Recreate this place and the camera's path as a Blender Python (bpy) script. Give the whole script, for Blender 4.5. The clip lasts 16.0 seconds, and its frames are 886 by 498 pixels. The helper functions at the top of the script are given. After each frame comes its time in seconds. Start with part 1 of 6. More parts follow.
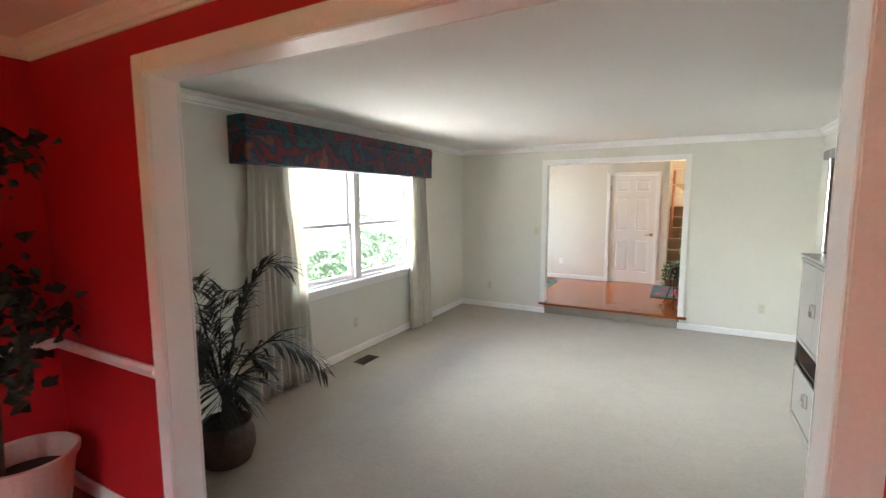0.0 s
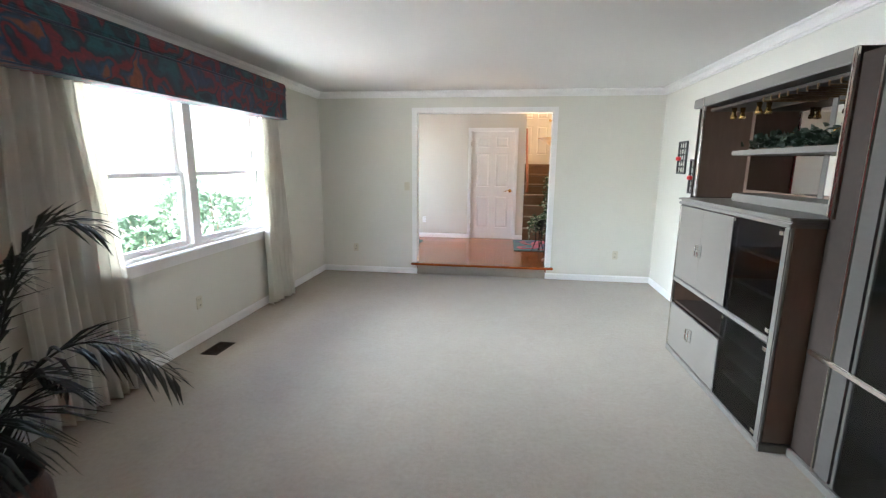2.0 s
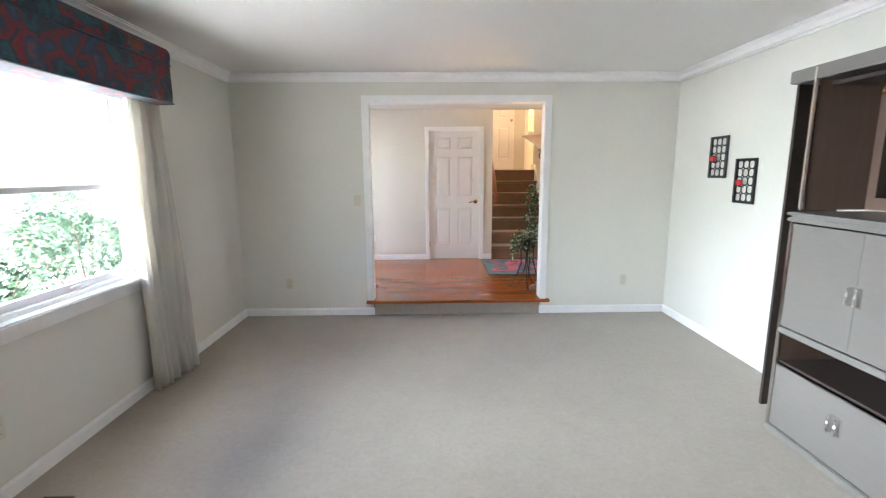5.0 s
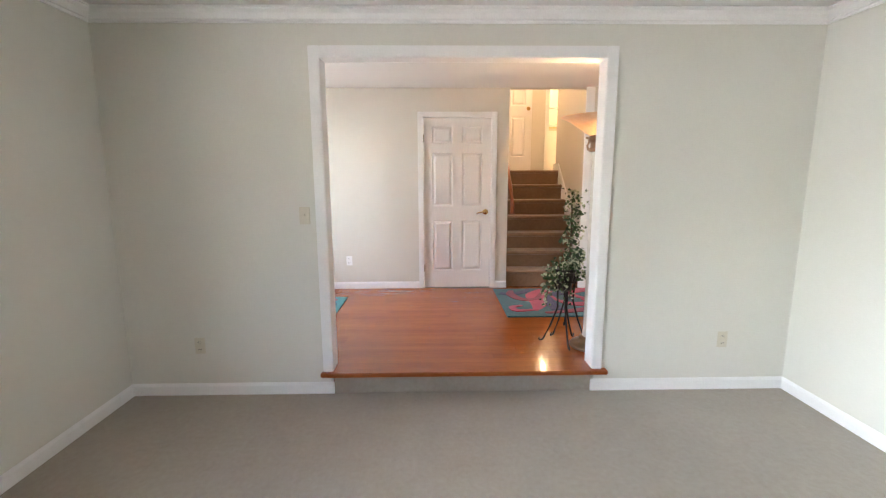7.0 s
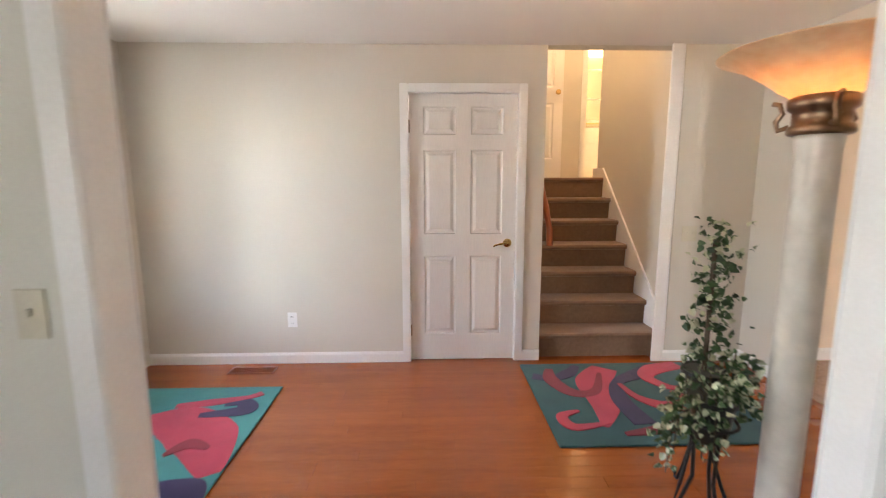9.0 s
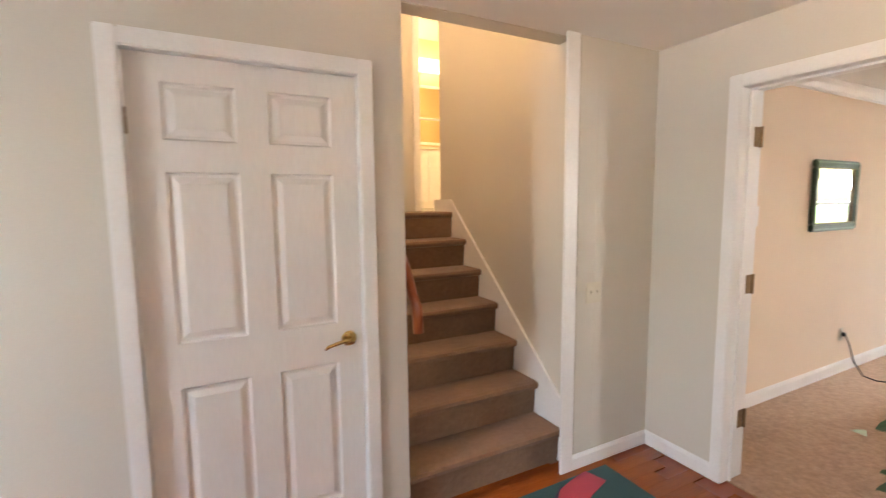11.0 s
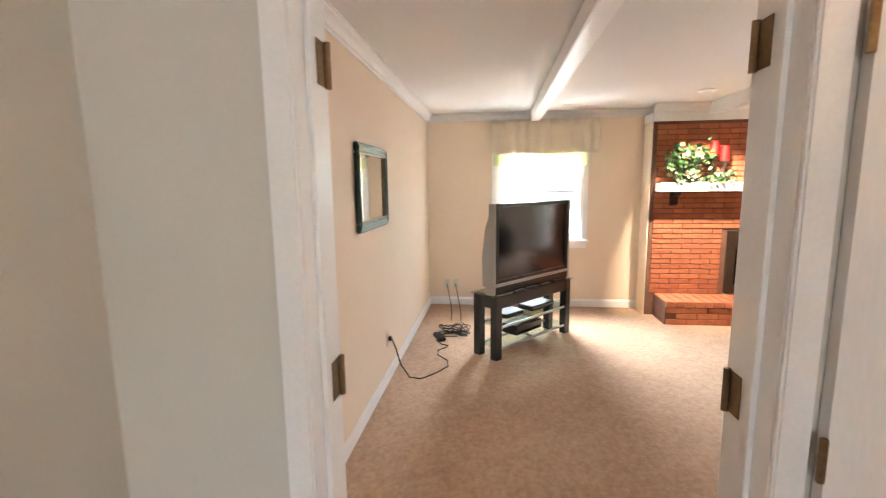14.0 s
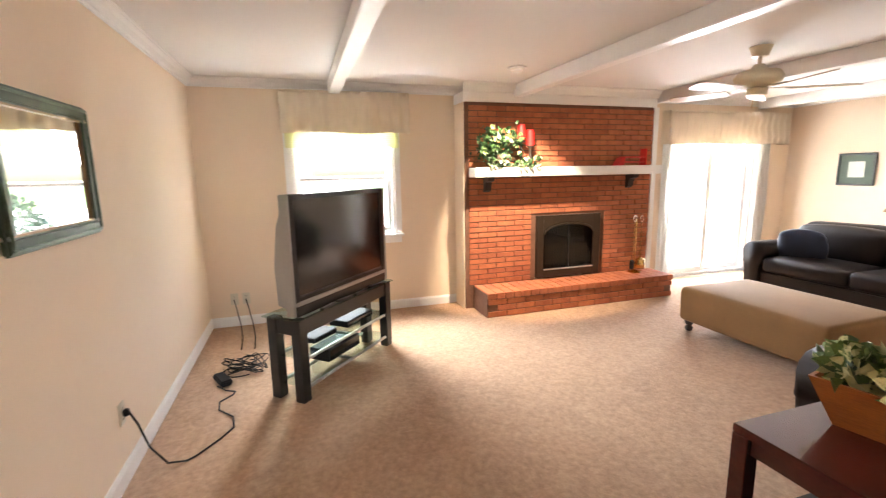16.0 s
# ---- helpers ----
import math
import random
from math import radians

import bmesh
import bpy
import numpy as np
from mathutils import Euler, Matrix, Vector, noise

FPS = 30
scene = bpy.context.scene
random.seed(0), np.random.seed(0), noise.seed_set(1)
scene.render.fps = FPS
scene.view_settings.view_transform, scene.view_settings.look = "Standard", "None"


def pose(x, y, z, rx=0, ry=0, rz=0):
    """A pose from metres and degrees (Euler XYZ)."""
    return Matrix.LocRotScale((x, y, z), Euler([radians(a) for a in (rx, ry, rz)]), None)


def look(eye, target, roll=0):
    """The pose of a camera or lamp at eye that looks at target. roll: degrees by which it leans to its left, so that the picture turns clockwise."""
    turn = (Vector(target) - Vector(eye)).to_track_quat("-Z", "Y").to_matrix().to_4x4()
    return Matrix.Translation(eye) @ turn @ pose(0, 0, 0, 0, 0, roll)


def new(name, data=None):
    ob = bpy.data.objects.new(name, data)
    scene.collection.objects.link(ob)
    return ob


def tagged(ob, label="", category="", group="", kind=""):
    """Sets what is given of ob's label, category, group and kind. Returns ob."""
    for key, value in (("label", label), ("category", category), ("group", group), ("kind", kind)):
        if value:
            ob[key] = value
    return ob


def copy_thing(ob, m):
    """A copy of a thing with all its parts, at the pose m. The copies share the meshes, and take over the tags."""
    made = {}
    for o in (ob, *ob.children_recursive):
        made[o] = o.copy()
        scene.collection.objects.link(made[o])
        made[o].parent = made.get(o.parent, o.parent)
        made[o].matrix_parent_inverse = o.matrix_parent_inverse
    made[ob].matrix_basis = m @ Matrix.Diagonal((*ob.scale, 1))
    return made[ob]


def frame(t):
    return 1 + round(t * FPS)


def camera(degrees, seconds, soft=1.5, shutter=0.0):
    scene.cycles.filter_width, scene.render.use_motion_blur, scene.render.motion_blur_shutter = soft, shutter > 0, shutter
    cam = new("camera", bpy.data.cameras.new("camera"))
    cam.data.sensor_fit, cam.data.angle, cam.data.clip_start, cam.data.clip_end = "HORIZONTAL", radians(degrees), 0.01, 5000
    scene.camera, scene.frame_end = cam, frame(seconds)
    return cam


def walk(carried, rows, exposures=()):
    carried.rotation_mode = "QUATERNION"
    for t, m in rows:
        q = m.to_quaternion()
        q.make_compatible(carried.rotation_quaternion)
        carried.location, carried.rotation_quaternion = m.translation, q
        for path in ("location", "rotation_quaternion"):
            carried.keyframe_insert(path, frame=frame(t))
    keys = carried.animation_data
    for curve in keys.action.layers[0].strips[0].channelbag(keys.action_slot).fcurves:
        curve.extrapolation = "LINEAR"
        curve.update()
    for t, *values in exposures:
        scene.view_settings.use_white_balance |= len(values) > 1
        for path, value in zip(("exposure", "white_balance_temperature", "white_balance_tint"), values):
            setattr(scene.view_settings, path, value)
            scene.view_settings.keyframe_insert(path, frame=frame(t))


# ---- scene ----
cam = camera(89.6, 16.0, soft=1.15, shutter=0.4)
PATH = [
    (0, (0.076, -0.031, 1.771), (-0.864, 1.72, 1.551), -0.2),
    (0.5, (-0.081, 0.073, 1.733), (-0.84, 1.906, 1.48), -0.2),
    (1, (-0.218, 0.187, 1.684), (-0.813, 2.073, 1.383), -0.0),
    (1.5, (-0.375, 0.312, 1.64), (-0.807, 2.234, 1.294), 0.5),
    (2, (-0.536, 0.443, 1.595), (-0.799, 2.39, 1.221), 0.5),
    (2.5, (-0.677, 0.587, 1.574), (-0.821, 2.545, 1.191), 0.3),
    (3, (-0.786, 0.752, 1.578), (-0.868, 2.714, 1.2), -0.3),
    (3.5, (-0.887, 0.955, 1.578), (-0.925, 2.921, 1.216), -0.8),
    (4, (-0.98, 1.232, 1.592), (-0.983, 3.201, 1.236), -1.0),
    (4.2, (-1.031, 1.359, 1.594), (-1.025, 3.328, 1.241), -0.9),
    (6.3, (-1.107, 3.075, 1.53), (-1.049, 5.047, 1.203), 0.2),
    (6.5, (-1.063, 3.269, 1.53), (-1.015, 5.242, 1.203), 0.1),
    (7, (-1.043, 3.747, 1.545), (-1.007, 5.719, 1.218), -0.2),
    (7.5, (-1.024, 4.247, 1.566), (-1.005, 6.219, 1.235), -0.1),
    (8, (-0.979, 4.742, 1.569), (-0.985, 6.717, 1.25), -0.3),
    (10.3, (-1.083, 6.905, 1.598), (-0.603, 8.828, 1.333), 0.1),
    (10.5, (-1.034, 7.033, 1.616), (-0.44, 8.926, 1.365), -0.0),
    (11, (-0.933, 7.281, 1.684), (-0.017, 9.048, 1.477), -0.6),
    (11.5, (-0.779, 7.503, 1.697), (0.444, 9.071, 1.488), -0.4),
    (12, (-0.567, 7.688, 1.706), (0.919, 9.007, 1.472), -0.4),
    (12.5, (-0.316, 7.843, 1.707), (1.381, 8.873, 1.462), -0.8),
    (13, (-0.055, 7.96, 1.72), (1.778, 8.713, 1.45), -0.5),
    (13.5, (0.234, 8.105, 1.722), (2.157, 8.58, 1.447), -0.6),
    (14, (0.529, 8.201, 1.723), (2.494, 8.433, 1.436), -0.7),
    (14.5, (0.782, 8.236, 1.718), (2.759, 8.252, 1.42), -0.9),
    (15, (1.056, 8.236, 1.707), (3.023, 8.041, 1.397), -0.8),
    (15.5, (1.282, 8.190, 1.685), (3.215, 7.791, 1.365), -1.1),
    (16, (1.408, 8.125, 1.676), (3.286, 7.529, 1.335), -1.0),
]
walk(cam, [(t, look(eye, target, roll)) for t, eye, target, roll in PATH], exposures=[(0.0, 3.9, 6250, 8), (2.0, 3.82, 5850, 9), (4.0, 3.80, 5800, 10), (6.5, 3.88, 6050, 12), (8.0, 3.72, 6350, 13), (10.5, 3.64, 6350, 13), (11.5, 3.6, 6350, 13), (13.0, 3.5, 6150, 10), (14.5, 3.45, 6050, 12), (16.0, 3.32, 6350, 14)])


# ---------------------------------------------------------------- world, sun, lamps
FZ = 0.165          # level of dining room, foyer and family room
CZ = 2.575          # ceilings
FCZ = 2.54          # foyer ceiling
world = bpy.data.worlds.new("sky")
scene.world = world
world.use_nodes = True
wn = world.node_tree
sky = wn.nodes.new("ShaderNodeTexSky")
sky.sky_type = "NISHITA"
sky.sun_disc = False
sky.sun_elevation, sky.sun_rotation = radians(58), radians(180)
sky.air_density, sky.dust_density = 1.2, 3.0
wn.nodes["Background"].inputs["Strength"].default_value = 0.15
wn.links.new(sky.outputs[0], wn.nodes["Background"].inputs["Color"])
sun = new("sun", bpy.data.lights.new("sun", "SUN"))
sun.data.energy, sun.data.angle, sun.data.color = 5.0, radians(0.6), (1.0, 0.95, 0.88)
sun.matrix_world = look((0, 0, 0), (0.0, 0.52, -0.85))


def area_lamp(name, eye, target, sx, sy, watts, color):
    ob = new(name, bpy.data.lights.new(name, "AREA"))
    ob.data.shape, ob.data.size, ob.data.size_y = "RECTANGLE", sx, sy
    ob.data.energy, ob.data.color = watts, color
    ob.matrix_world = look(eye, target)
    return ob


def point_lamp(name, place, watts, color, radius=0.05):
    ob = new(name, bpy.data.lights.new(name, "POINT"))
    ob.data.energy, ob.data.color, ob.data.shadow_soft_size = watts, color, radius
    ob.location = place
    return ob


# sky light at the windows and at the glazed doors
area_lamp("living_window_light", (-6.4, 4.0, 2.35), (-1.0, 4.2, 1.15), 3.4, 2.0, 43, (0.96, 1.0, 0.98)).data.spread = radians(105)
area_lamp("family_window_light", (6.9, 8.0, 2.3), (5.0, 7.3, 0.8), 1.1, 1.2, 56, (0.97, 1.0, 0.97))
area_lamp("family_door_light", (7.0, 2.4, 1.7), (3.6, 4.4, 1.1), 1.6, 1.7, 40, (1.0, 1.0, 0.97))
area_lamp("front_door_light", (-5.0, 7.9, 2.1), (-2.0, 8.05, 1.7), 1.2, 1.4, 11, (1.0, 0.99, 0.97))
# fill lamp added out of view, outside the opening in wall_dining_south
area_lamp("dining_fill_light", (-0.6, -3.2, 2.7), (-0.6, -1.0, 1.0), 0.9, 0.9, 34, (1.0, 0.98, 0.95))
point_lamp("torchiere_bulb", (0.222, 7.19, 1.905), 2.6, (1.0, 0.66, 0.36), 0.04)
point_lamp("hall_bulb", (0.3, 9.75, 3.85), 3.2, (1.0, 0.64, 0.34), 0.1)
point_lamp("bath_bulb", (1.7, 12.0, 3.7), 7.0, (1.0, 0.68, 0.34), 0.12)
spot = new("eyeball_bulb", bpy.data.lights.new("eyeball_bulb", "SPOT"))
spot.data.energy, spot.data.spot_size, spot.data.spot_blend, spot.data.color = 52, radians(66), 0.5, (1.0, 0.80, 0.56)
spot.data.shadow_soft_size = 0.03
spot.matrix_world = look((5.16, 6.22, 2.50), (5.95, 5.75, 1.15))

# ---------------------------------------------------------------- mesh helpers


def quadbox(bm, x0, x1, y0, y1, z0, z1):
    v = [bm.verts.new(p) for p in ((x0, y0, z0), (x1, y0, z0), (x1, y1, z0), (x0, y1, z0), (x0, y0, z1), (x1, y0, z1), (x1, y1, z1), (x0, y1, z1))]
    for f in ((3, 2, 1, 0), (4, 5, 6, 7), (0, 1, 5, 4), (1, 2, 6, 5), (2, 3, 7, 6), (3, 0, 4, 7)):
        bm.faces.new([v[i] for i in f])
    return v


def boxes(rows, bevel=0.0, segments=1):
    bm = bmesh.new()
    for r in rows:
        quadbox(bm, *r)
    if bevel:
        bmesh.ops.bevel(bm, geom=list(bm.edges), offset=bevel, segments=segments, affect="EDGES", clamp_overlap=True)
    return bm


def lathe(profile, sides=24, cx=0.0, cy=0.0):
    """A turned body from (radius, height) rows."""
    bm = bmesh.new()
    rings = []
    for r, z in profile:
        rings.append([bm.verts.new((cx + max(r, 1e-4) * math.cos(a), cy + max(r, 1e-4) * math.sin(a), z)) for a in (2 * math.pi * k / sides for k in range(sides))])
    for a, b in zip(rings, rings[1:]):
        for k in range(sides):
            bm.faces.new((a[k], a[(k + 1) % sides], b[(k + 1) % sides], b[k]))
    bm.faces.new(list(reversed(rings[0])))
    bm.faces.new(rings[-1])
    return bm


def tube(bm, points, radius, sides=8):
    """A round bar along a line of points; radius is a number or a row."""
    pts = [Vector(p) for p in points]
    radii = radius if isinstance(radius, (list, tuple)) else [radius] * len(pts)
    rings = []
    for i, p in enumerate(pts):
        way = (pts[min(i + 1, len(pts) - 1)] - pts[max(i - 1, 0)]).normalized()
        side = way.cross(Vector((0, 0, 1)) if abs(way.z) < 0.9 else Vector((1, 0, 0))).normalized()
        up = side.cross(way)
        rings.append([bm.verts.new(p + radii[i] * (math.cos(a) * side + math.sin(a) * up)) for a in (2 * math.pi * k / sides for k in range(sides))])
    for a, b in zip(rings, rings[1:]):
        for k in range(sides):
            bm.faces.new((a[k], a[(k + 1) % sides], b[(k + 1) % sides], b[k]))
    bm.faces.new(list(reversed(rings[0])))
    bm.faces.new(rings[-1])
    return bm


def prism(bm, outline, axis, a, b):
    """An outline in the two other axes, drawn out along axis from a to b."""
    def at(p, t):
        return {"x": (t, p[0], p[1]), "y": (p[0], t, p[1]), "z": (p[0], p[1], t)}[axis]
    lo, hi = [bm.verts.new(at(p, a)) for p in outline], [bm.verts.new(at(p, b)) for p in outline]
    n = len(outline)
    for k in range(n):
        bm.faces.new((lo[k], lo[(k + 1) % n], hi[(k + 1) % n], hi[k]))
    bm.faces.new(list(reversed(lo)))
    bm.faces.new(hi)
    return bm


def cushion(x0, x1, y0, y1, z0, z1, puff=0.03, n=8, bevel=0.04):
    """A soft rounded block with swelling faces."""
    bm = boxes([(x0, x1, y0, y1, z0, z1)])
    bmesh.ops.bevel(bm, geom=list(bm.edges), offset=bevel, segments=4, profile=0.5, affect="EDGES", clamp_overlap=True)
    bmesh.ops.subdivide_edges(bm, edges=[e for e in bm.edges if e.calc_length() > 0.15], cuts=n, use_grid_fill=True)
    c, h = Vector(((x0 + x1) / 2, (y0 + y1) / 2, (z0 + z1) / 2)), Vector(((x1 - x0) / 2, (y1 - y0) / 2, (z1 - z0) / 2))
    for v in bm.verts:
        d = v.co - c
        f = [1 - min(1, abs(d[i] / h[i])) ** 2 for i in range(3)]
        for i in range(3):
            j, k = (i + 1) % 3, (i + 2) % 3
            v.co[i] += math.copysign(puff * f[j] * f[k], d[i]) * min(1, abs(d[i] / h[i])) + 0.004 * noise.noise(v.co * 9)
    return bm


def link(name, bm, material, smooth=False):
    me = bpy.data.meshes.new(name)
    bmesh.ops.recalc_face_normals(bm, faces=list(bm.faces))
    bm.to_mesh(me)
    bm.free()
    for m in material if isinstance(material, (list, tuple)) else (material,):
        me.materials.append(m)
    if smooth:
        for p in me.polygons:
            p.use_smooth = True
    return new(name, me)


def part(name, bm, material, parent, label="", smooth=False):
    ob = link(name, bm, material, smooth)
    ob.parent = parent
    if label:
        ob["label"] = label
    return ob


def thing(name, label, category, group="", place=(0, 0, 0), turn=0.0):
    ob = new(name)
    ob.empty_display_size = 0.1
    ob.matrix_world = pose(*place, 0, 0, turn)
    return tagged(ob, label, category, group)


def setting(name, bm, material, label, category, smooth=False):
    return tagged(link(name, bm, material, smooth), label, category, kind="structure")


# ---------------------------------------------------------------- materials


def nodes_of(name):
    m = bpy.data.materials.new(name)
    m.use_nodes = True
    return m, m.node_tree, m.node_tree.nodes["Principled BSDF"]


def surface(name, base, rough=0.5, metal=0.0, vary=0.08, scale=3.0, fine=60.0, bump=0.1, distance=0.002, stretch=(1, 1, 1), spec=0.5, second=None, random=0.0, sheen=0.0, coat=0.0):
    """A surface with a coarse and a fine variation of colour and relief."""
    m, t, p = nodes_of(name)
    geo = t.nodes.new("ShaderNodeNewGeometry")
    mapping = t.nodes.new("ShaderNodeMapping")
    mapping.inputs["Scale"].default_value = stretch
    t.links.new(geo.outputs["Position"], mapping.inputs["Vector"])
    big, small = t.nodes.new("ShaderNodeTexNoise"), t.nodes.new("ShaderNodeTexNoise")
    big.inputs["Scale"].default_value, big.inputs["Detail"].default_value = scale, 4
    small.inputs["Scale"].default_value, small.inputs["Detail"].default_value = fine, 3
    for n in (big, small):
        t.links.new(mapping.outputs[0], n.inputs["Vector"])
    add = t.nodes.new("ShaderNodeMath")
    add.operation = "ADD"
    t.links.new(big.outputs["Fac"], add.inputs[0])
    t.links.new(small.outputs["Fac"], add.inputs[1])
    last = add.outputs[0]
    if random:
        info, mul, more = t.nodes.new("ShaderNodeObjectInfo"), t.nodes.new("ShaderNodeMath"), t.nodes.new("ShaderNodeMath")
        mul.operation, more.operation = "MULTIPLY_ADD", "ADD"
        mul.inputs[1].default_value, mul.inputs[2].default_value = 2 * random, -random
        t.links.new(info.outputs["Random"], mul.inputs[0])
        t.links.new(last, more.inputs[0])
        t.links.new(mul.outputs[0], more.inputs[1])
        last = more.outputs[0]
    ramp = t.nodes.new("ShaderNodeMapRange")
    ramp.inputs["From Min"].default_value, ramp.inputs["From Max"].default_value = 0.6, 1.4
    t.links.new(last, ramp.inputs["Value"])
    mix = t.nodes.new("ShaderNodeMix")
    mix.data_type = "RGBA"
    other = second or [min(1, c * (1 - 2 * vary)) for c in base]
    first = base if second else [min(1, c * (1 + vary)) for c in base]
    mix.inputs["A"].default_value, mix.inputs["B"].default_value = (*other, 1), (*first, 1)
    t.links.new(ramp.outputs[0], mix.inputs["Factor"])
    t.links.new(mix.outputs["Result"], p.inputs["Base Color"])
    p.inputs["Roughness"].default_value, p.inputs["Metallic"].default_value = rough, metal
    p.inputs["Specular IOR Level"].default_value = spec
    p.inputs["Sheen Weight"].default_value = sheen
    p.inputs["Coat Weight"].default_value = coat
    if bump:
        b = t.nodes.new("ShaderNodeBump")
        b.inputs["Strength"].default_value, b.inputs["Distance"].default_value = bump, distance
        t.links.new(last, b.inputs["Height"])
        t.links.new(b.outputs[0], p.inputs["Normal"])
    return m


def glass(name, tint=(1, 1, 1), rough=0.0, mixed=0.08):
    """A thin pane: mostly clear, with a faint gloss."""
    m = bpy.data.materials.new(name)
    m.use_nodes = True
    t = m.node_tree
    t.nodes.clear()
    out, mix = t.nodes.new("ShaderNodeOutputMaterial"), t.nodes.new("ShaderNodeMixShader")
    clear, gloss = t.nodes.new("ShaderNodeBsdfTransparent"), t.nodes.new("ShaderNodeBsdfGlossy")
    clear.inputs["Color"].default_value = (*tint, 1)
    gloss.inputs["Roughness"].default_value = rough
    mix.inputs[0].default_value = mixed
    t.links.new(clear.outputs[0], mix.inputs[1])
    t.links.new(gloss.outputs[0], mix.inputs[2])
    t.links.new(mix.outputs[0], out.inputs[0])
    return m


def glowing(name, color, strength):
    m, t, p = nodes_of(name)
    p.inputs["Base Color"].default_value = (*color, 1)
    p.inputs["Emission Color"].default_value = (*color, 1)
    p.inputs["Emission Strength"].default_value = strength
    return m


def carpet(name, base, dark, mottle=0.5):
    """Cut pile: fine tufts, hand-wide mottling and broad brushed shading."""
    m, t, p = nodes_of(name)
    geo = t.nodes.new("ShaderNodeNewGeometry")
    tuft, mid, lay, broad = (t.nodes.new("ShaderNodeTexNoise") for _ in range(4))
    last = None
    for n, s, d, w in ((tuft, 170, 2, 0.5), (mid, 34, 4, mottle), (lay, 7, 3, 0.25), (broad, 0.9, 2, 0.45)):
        n.inputs["Scale"].default_value, n.inputs["Detail"].default_value = s, d
        t.links.new(geo.outputs["Position"], n.inputs["Vector"])
        add = t.nodes.new("ShaderNodeMath")
        add.operation = "MULTIPLY_ADD"
        add.inputs[1].default_value, add.inputs[2].default_value = w, -0.5 * w
        t.links.new(n.outputs["Fac"], add.inputs[0])
        if last:
            total = t.nodes.new("ShaderNodeMath")
            total.operation = "ADD"
            t.links.new(last, total.inputs[0])
            t.links.new(add.outputs[0], total.inputs[1])
            last = total.outputs[0]
        else:
            last = add.outputs[0]
    rng = t.nodes.new("ShaderNodeMapRange")
    rng.inputs["From Min"].default_value, rng.inputs["From Max"].default_value = -0.28, 0.28
    t.links.new(last, rng.inputs["Value"])
    mix = t.nodes.new("ShaderNodeMix")
    mix.data_type = "RGBA"
    mix.inputs["A"].default_value, mix.inputs["B"].default_value = (*dark, 1), (*base, 1)
    t.links.new(rng.outputs[0], mix.inputs["Factor"])
    t.links.new(mix.outputs["Result"], p.inputs["Base Color"])
    p.inputs["Roughness"].default_value, p.inputs["Specular IOR Level"].default_value = 0.95, 0.15
    p.inputs["Sheen Weight"].default_value = 0.25
    b = t.nodes.new("ShaderNodeBump")
    b.inputs["Strength"].default_value, b.inputs["Distance"].default_value = 0.7, 0.006
    t.links.new(last, b.inputs["Height"])
    t.links.new(b.outputs[0], p.inputs["Normal"])
    return m


def floral(name):
    """Printed fabric: leaf-like patches of teal, crimson, navy and ochre."""
    m, t, p = nodes_of(name)
    geo = t.nodes.new("ShaderNodeNewGeometry")
    bend = t.nodes.new("ShaderNodeTexNoise")
    bend.inputs["Scale"].default_value = 6
    t.links.new(geo.outputs["Position"], bend.inputs["Vector"])
    warp = t.nodes.new("ShaderNodeVectorMath")
    warp.operation = "MULTIPLY_ADD"
    warp.inputs[1].default_value = (0.22, 0.22, 0.22)
    t.links.new(bend.outputs["Color"], warp.inputs[0])
    t.links.new(geo.outputs["Position"], warp.inputs[2])
    cells = t.nodes.new("ShaderNodeTexNoise")
    cells.inputs["Scale"].default_value, cells.inputs["Detail"].default_value, cells.inputs["Distortion"].default_value = 4.6, 1.0, 0.6
    spread = t.nodes.new("ShaderNodeMapRange")
    spread.inputs["From Min"].default_value, spread.inputs["From Max"].default_value = 0.3, 0.7
    t.links.new(warp.outputs[0], cells.inputs["Vector"])
    t.links.new(cells.outputs["Fac"], spread.inputs["Value"])
    ramp = t.nodes.new("ShaderNodeValToRGB")
    ramp.color_ramp.interpolation = "EASE"
    colors = ((0.0, (0.008, 0.02, 0.04)), (0.22, (0.012, 0.085, 0.10)), (0.40, (0.012, 0.022, 0.045)), (0.52, (0.20, 0.012, 0.024)), (0.66, (0.16, 0.014, 0.03)), (0.74, (0.02, 0.03, 0.06)), (0.86, (0.02, 0.06, 0.12)), (1.0, (0.24, 0.07, 0.035)))
    ramp.color_ramp.elements[0].color = (*colors[0][1], 1)
    ramp.color_ramp.elements[1].position, ramp.color_ramp.elements[1].color = colors[1][0], (*colors[1][1], 1)
    for at, c in colors[2:]:
        ramp.color_ramp.elements.new(at).color = (*c, 1)
    t.links.new(spread.outputs[0], ramp.inputs[0])
    veins = t.nodes.new("ShaderNodeTexNoise")
    veins.inputs["Scale"].default_value, veins.inputs["Detail"].default_value = 45, 4
    t.links.new(warp.outputs[0], veins.inputs["Vector"])
    dim = t.nodes.new("ShaderNodeMapRange")
    dim.inputs["To Min"].default_value, dim.inputs["To Max"].default_value = 0.25, 1.25
    t.links.new(veins.outputs["Fac"], dim.inputs["Value"])
    mul = t.nodes.new("ShaderNodeMix")
    mul.data_type, mul.blend_type = "RGBA", "MULTIPLY"
    mul.inputs["Factor"].default_value = 1
    t.links.new(ramp.outputs[0], mul.inputs["A"])
    t.links.new(dim.outputs[0], mul.inputs["B"])
    t.links.new(mul.outputs["Result"], p.inputs["Base Color"])
    p.inputs["Roughness"].default_value, p.inputs["Sheen Weight"].default_value = 0.7, 0.1
    return m


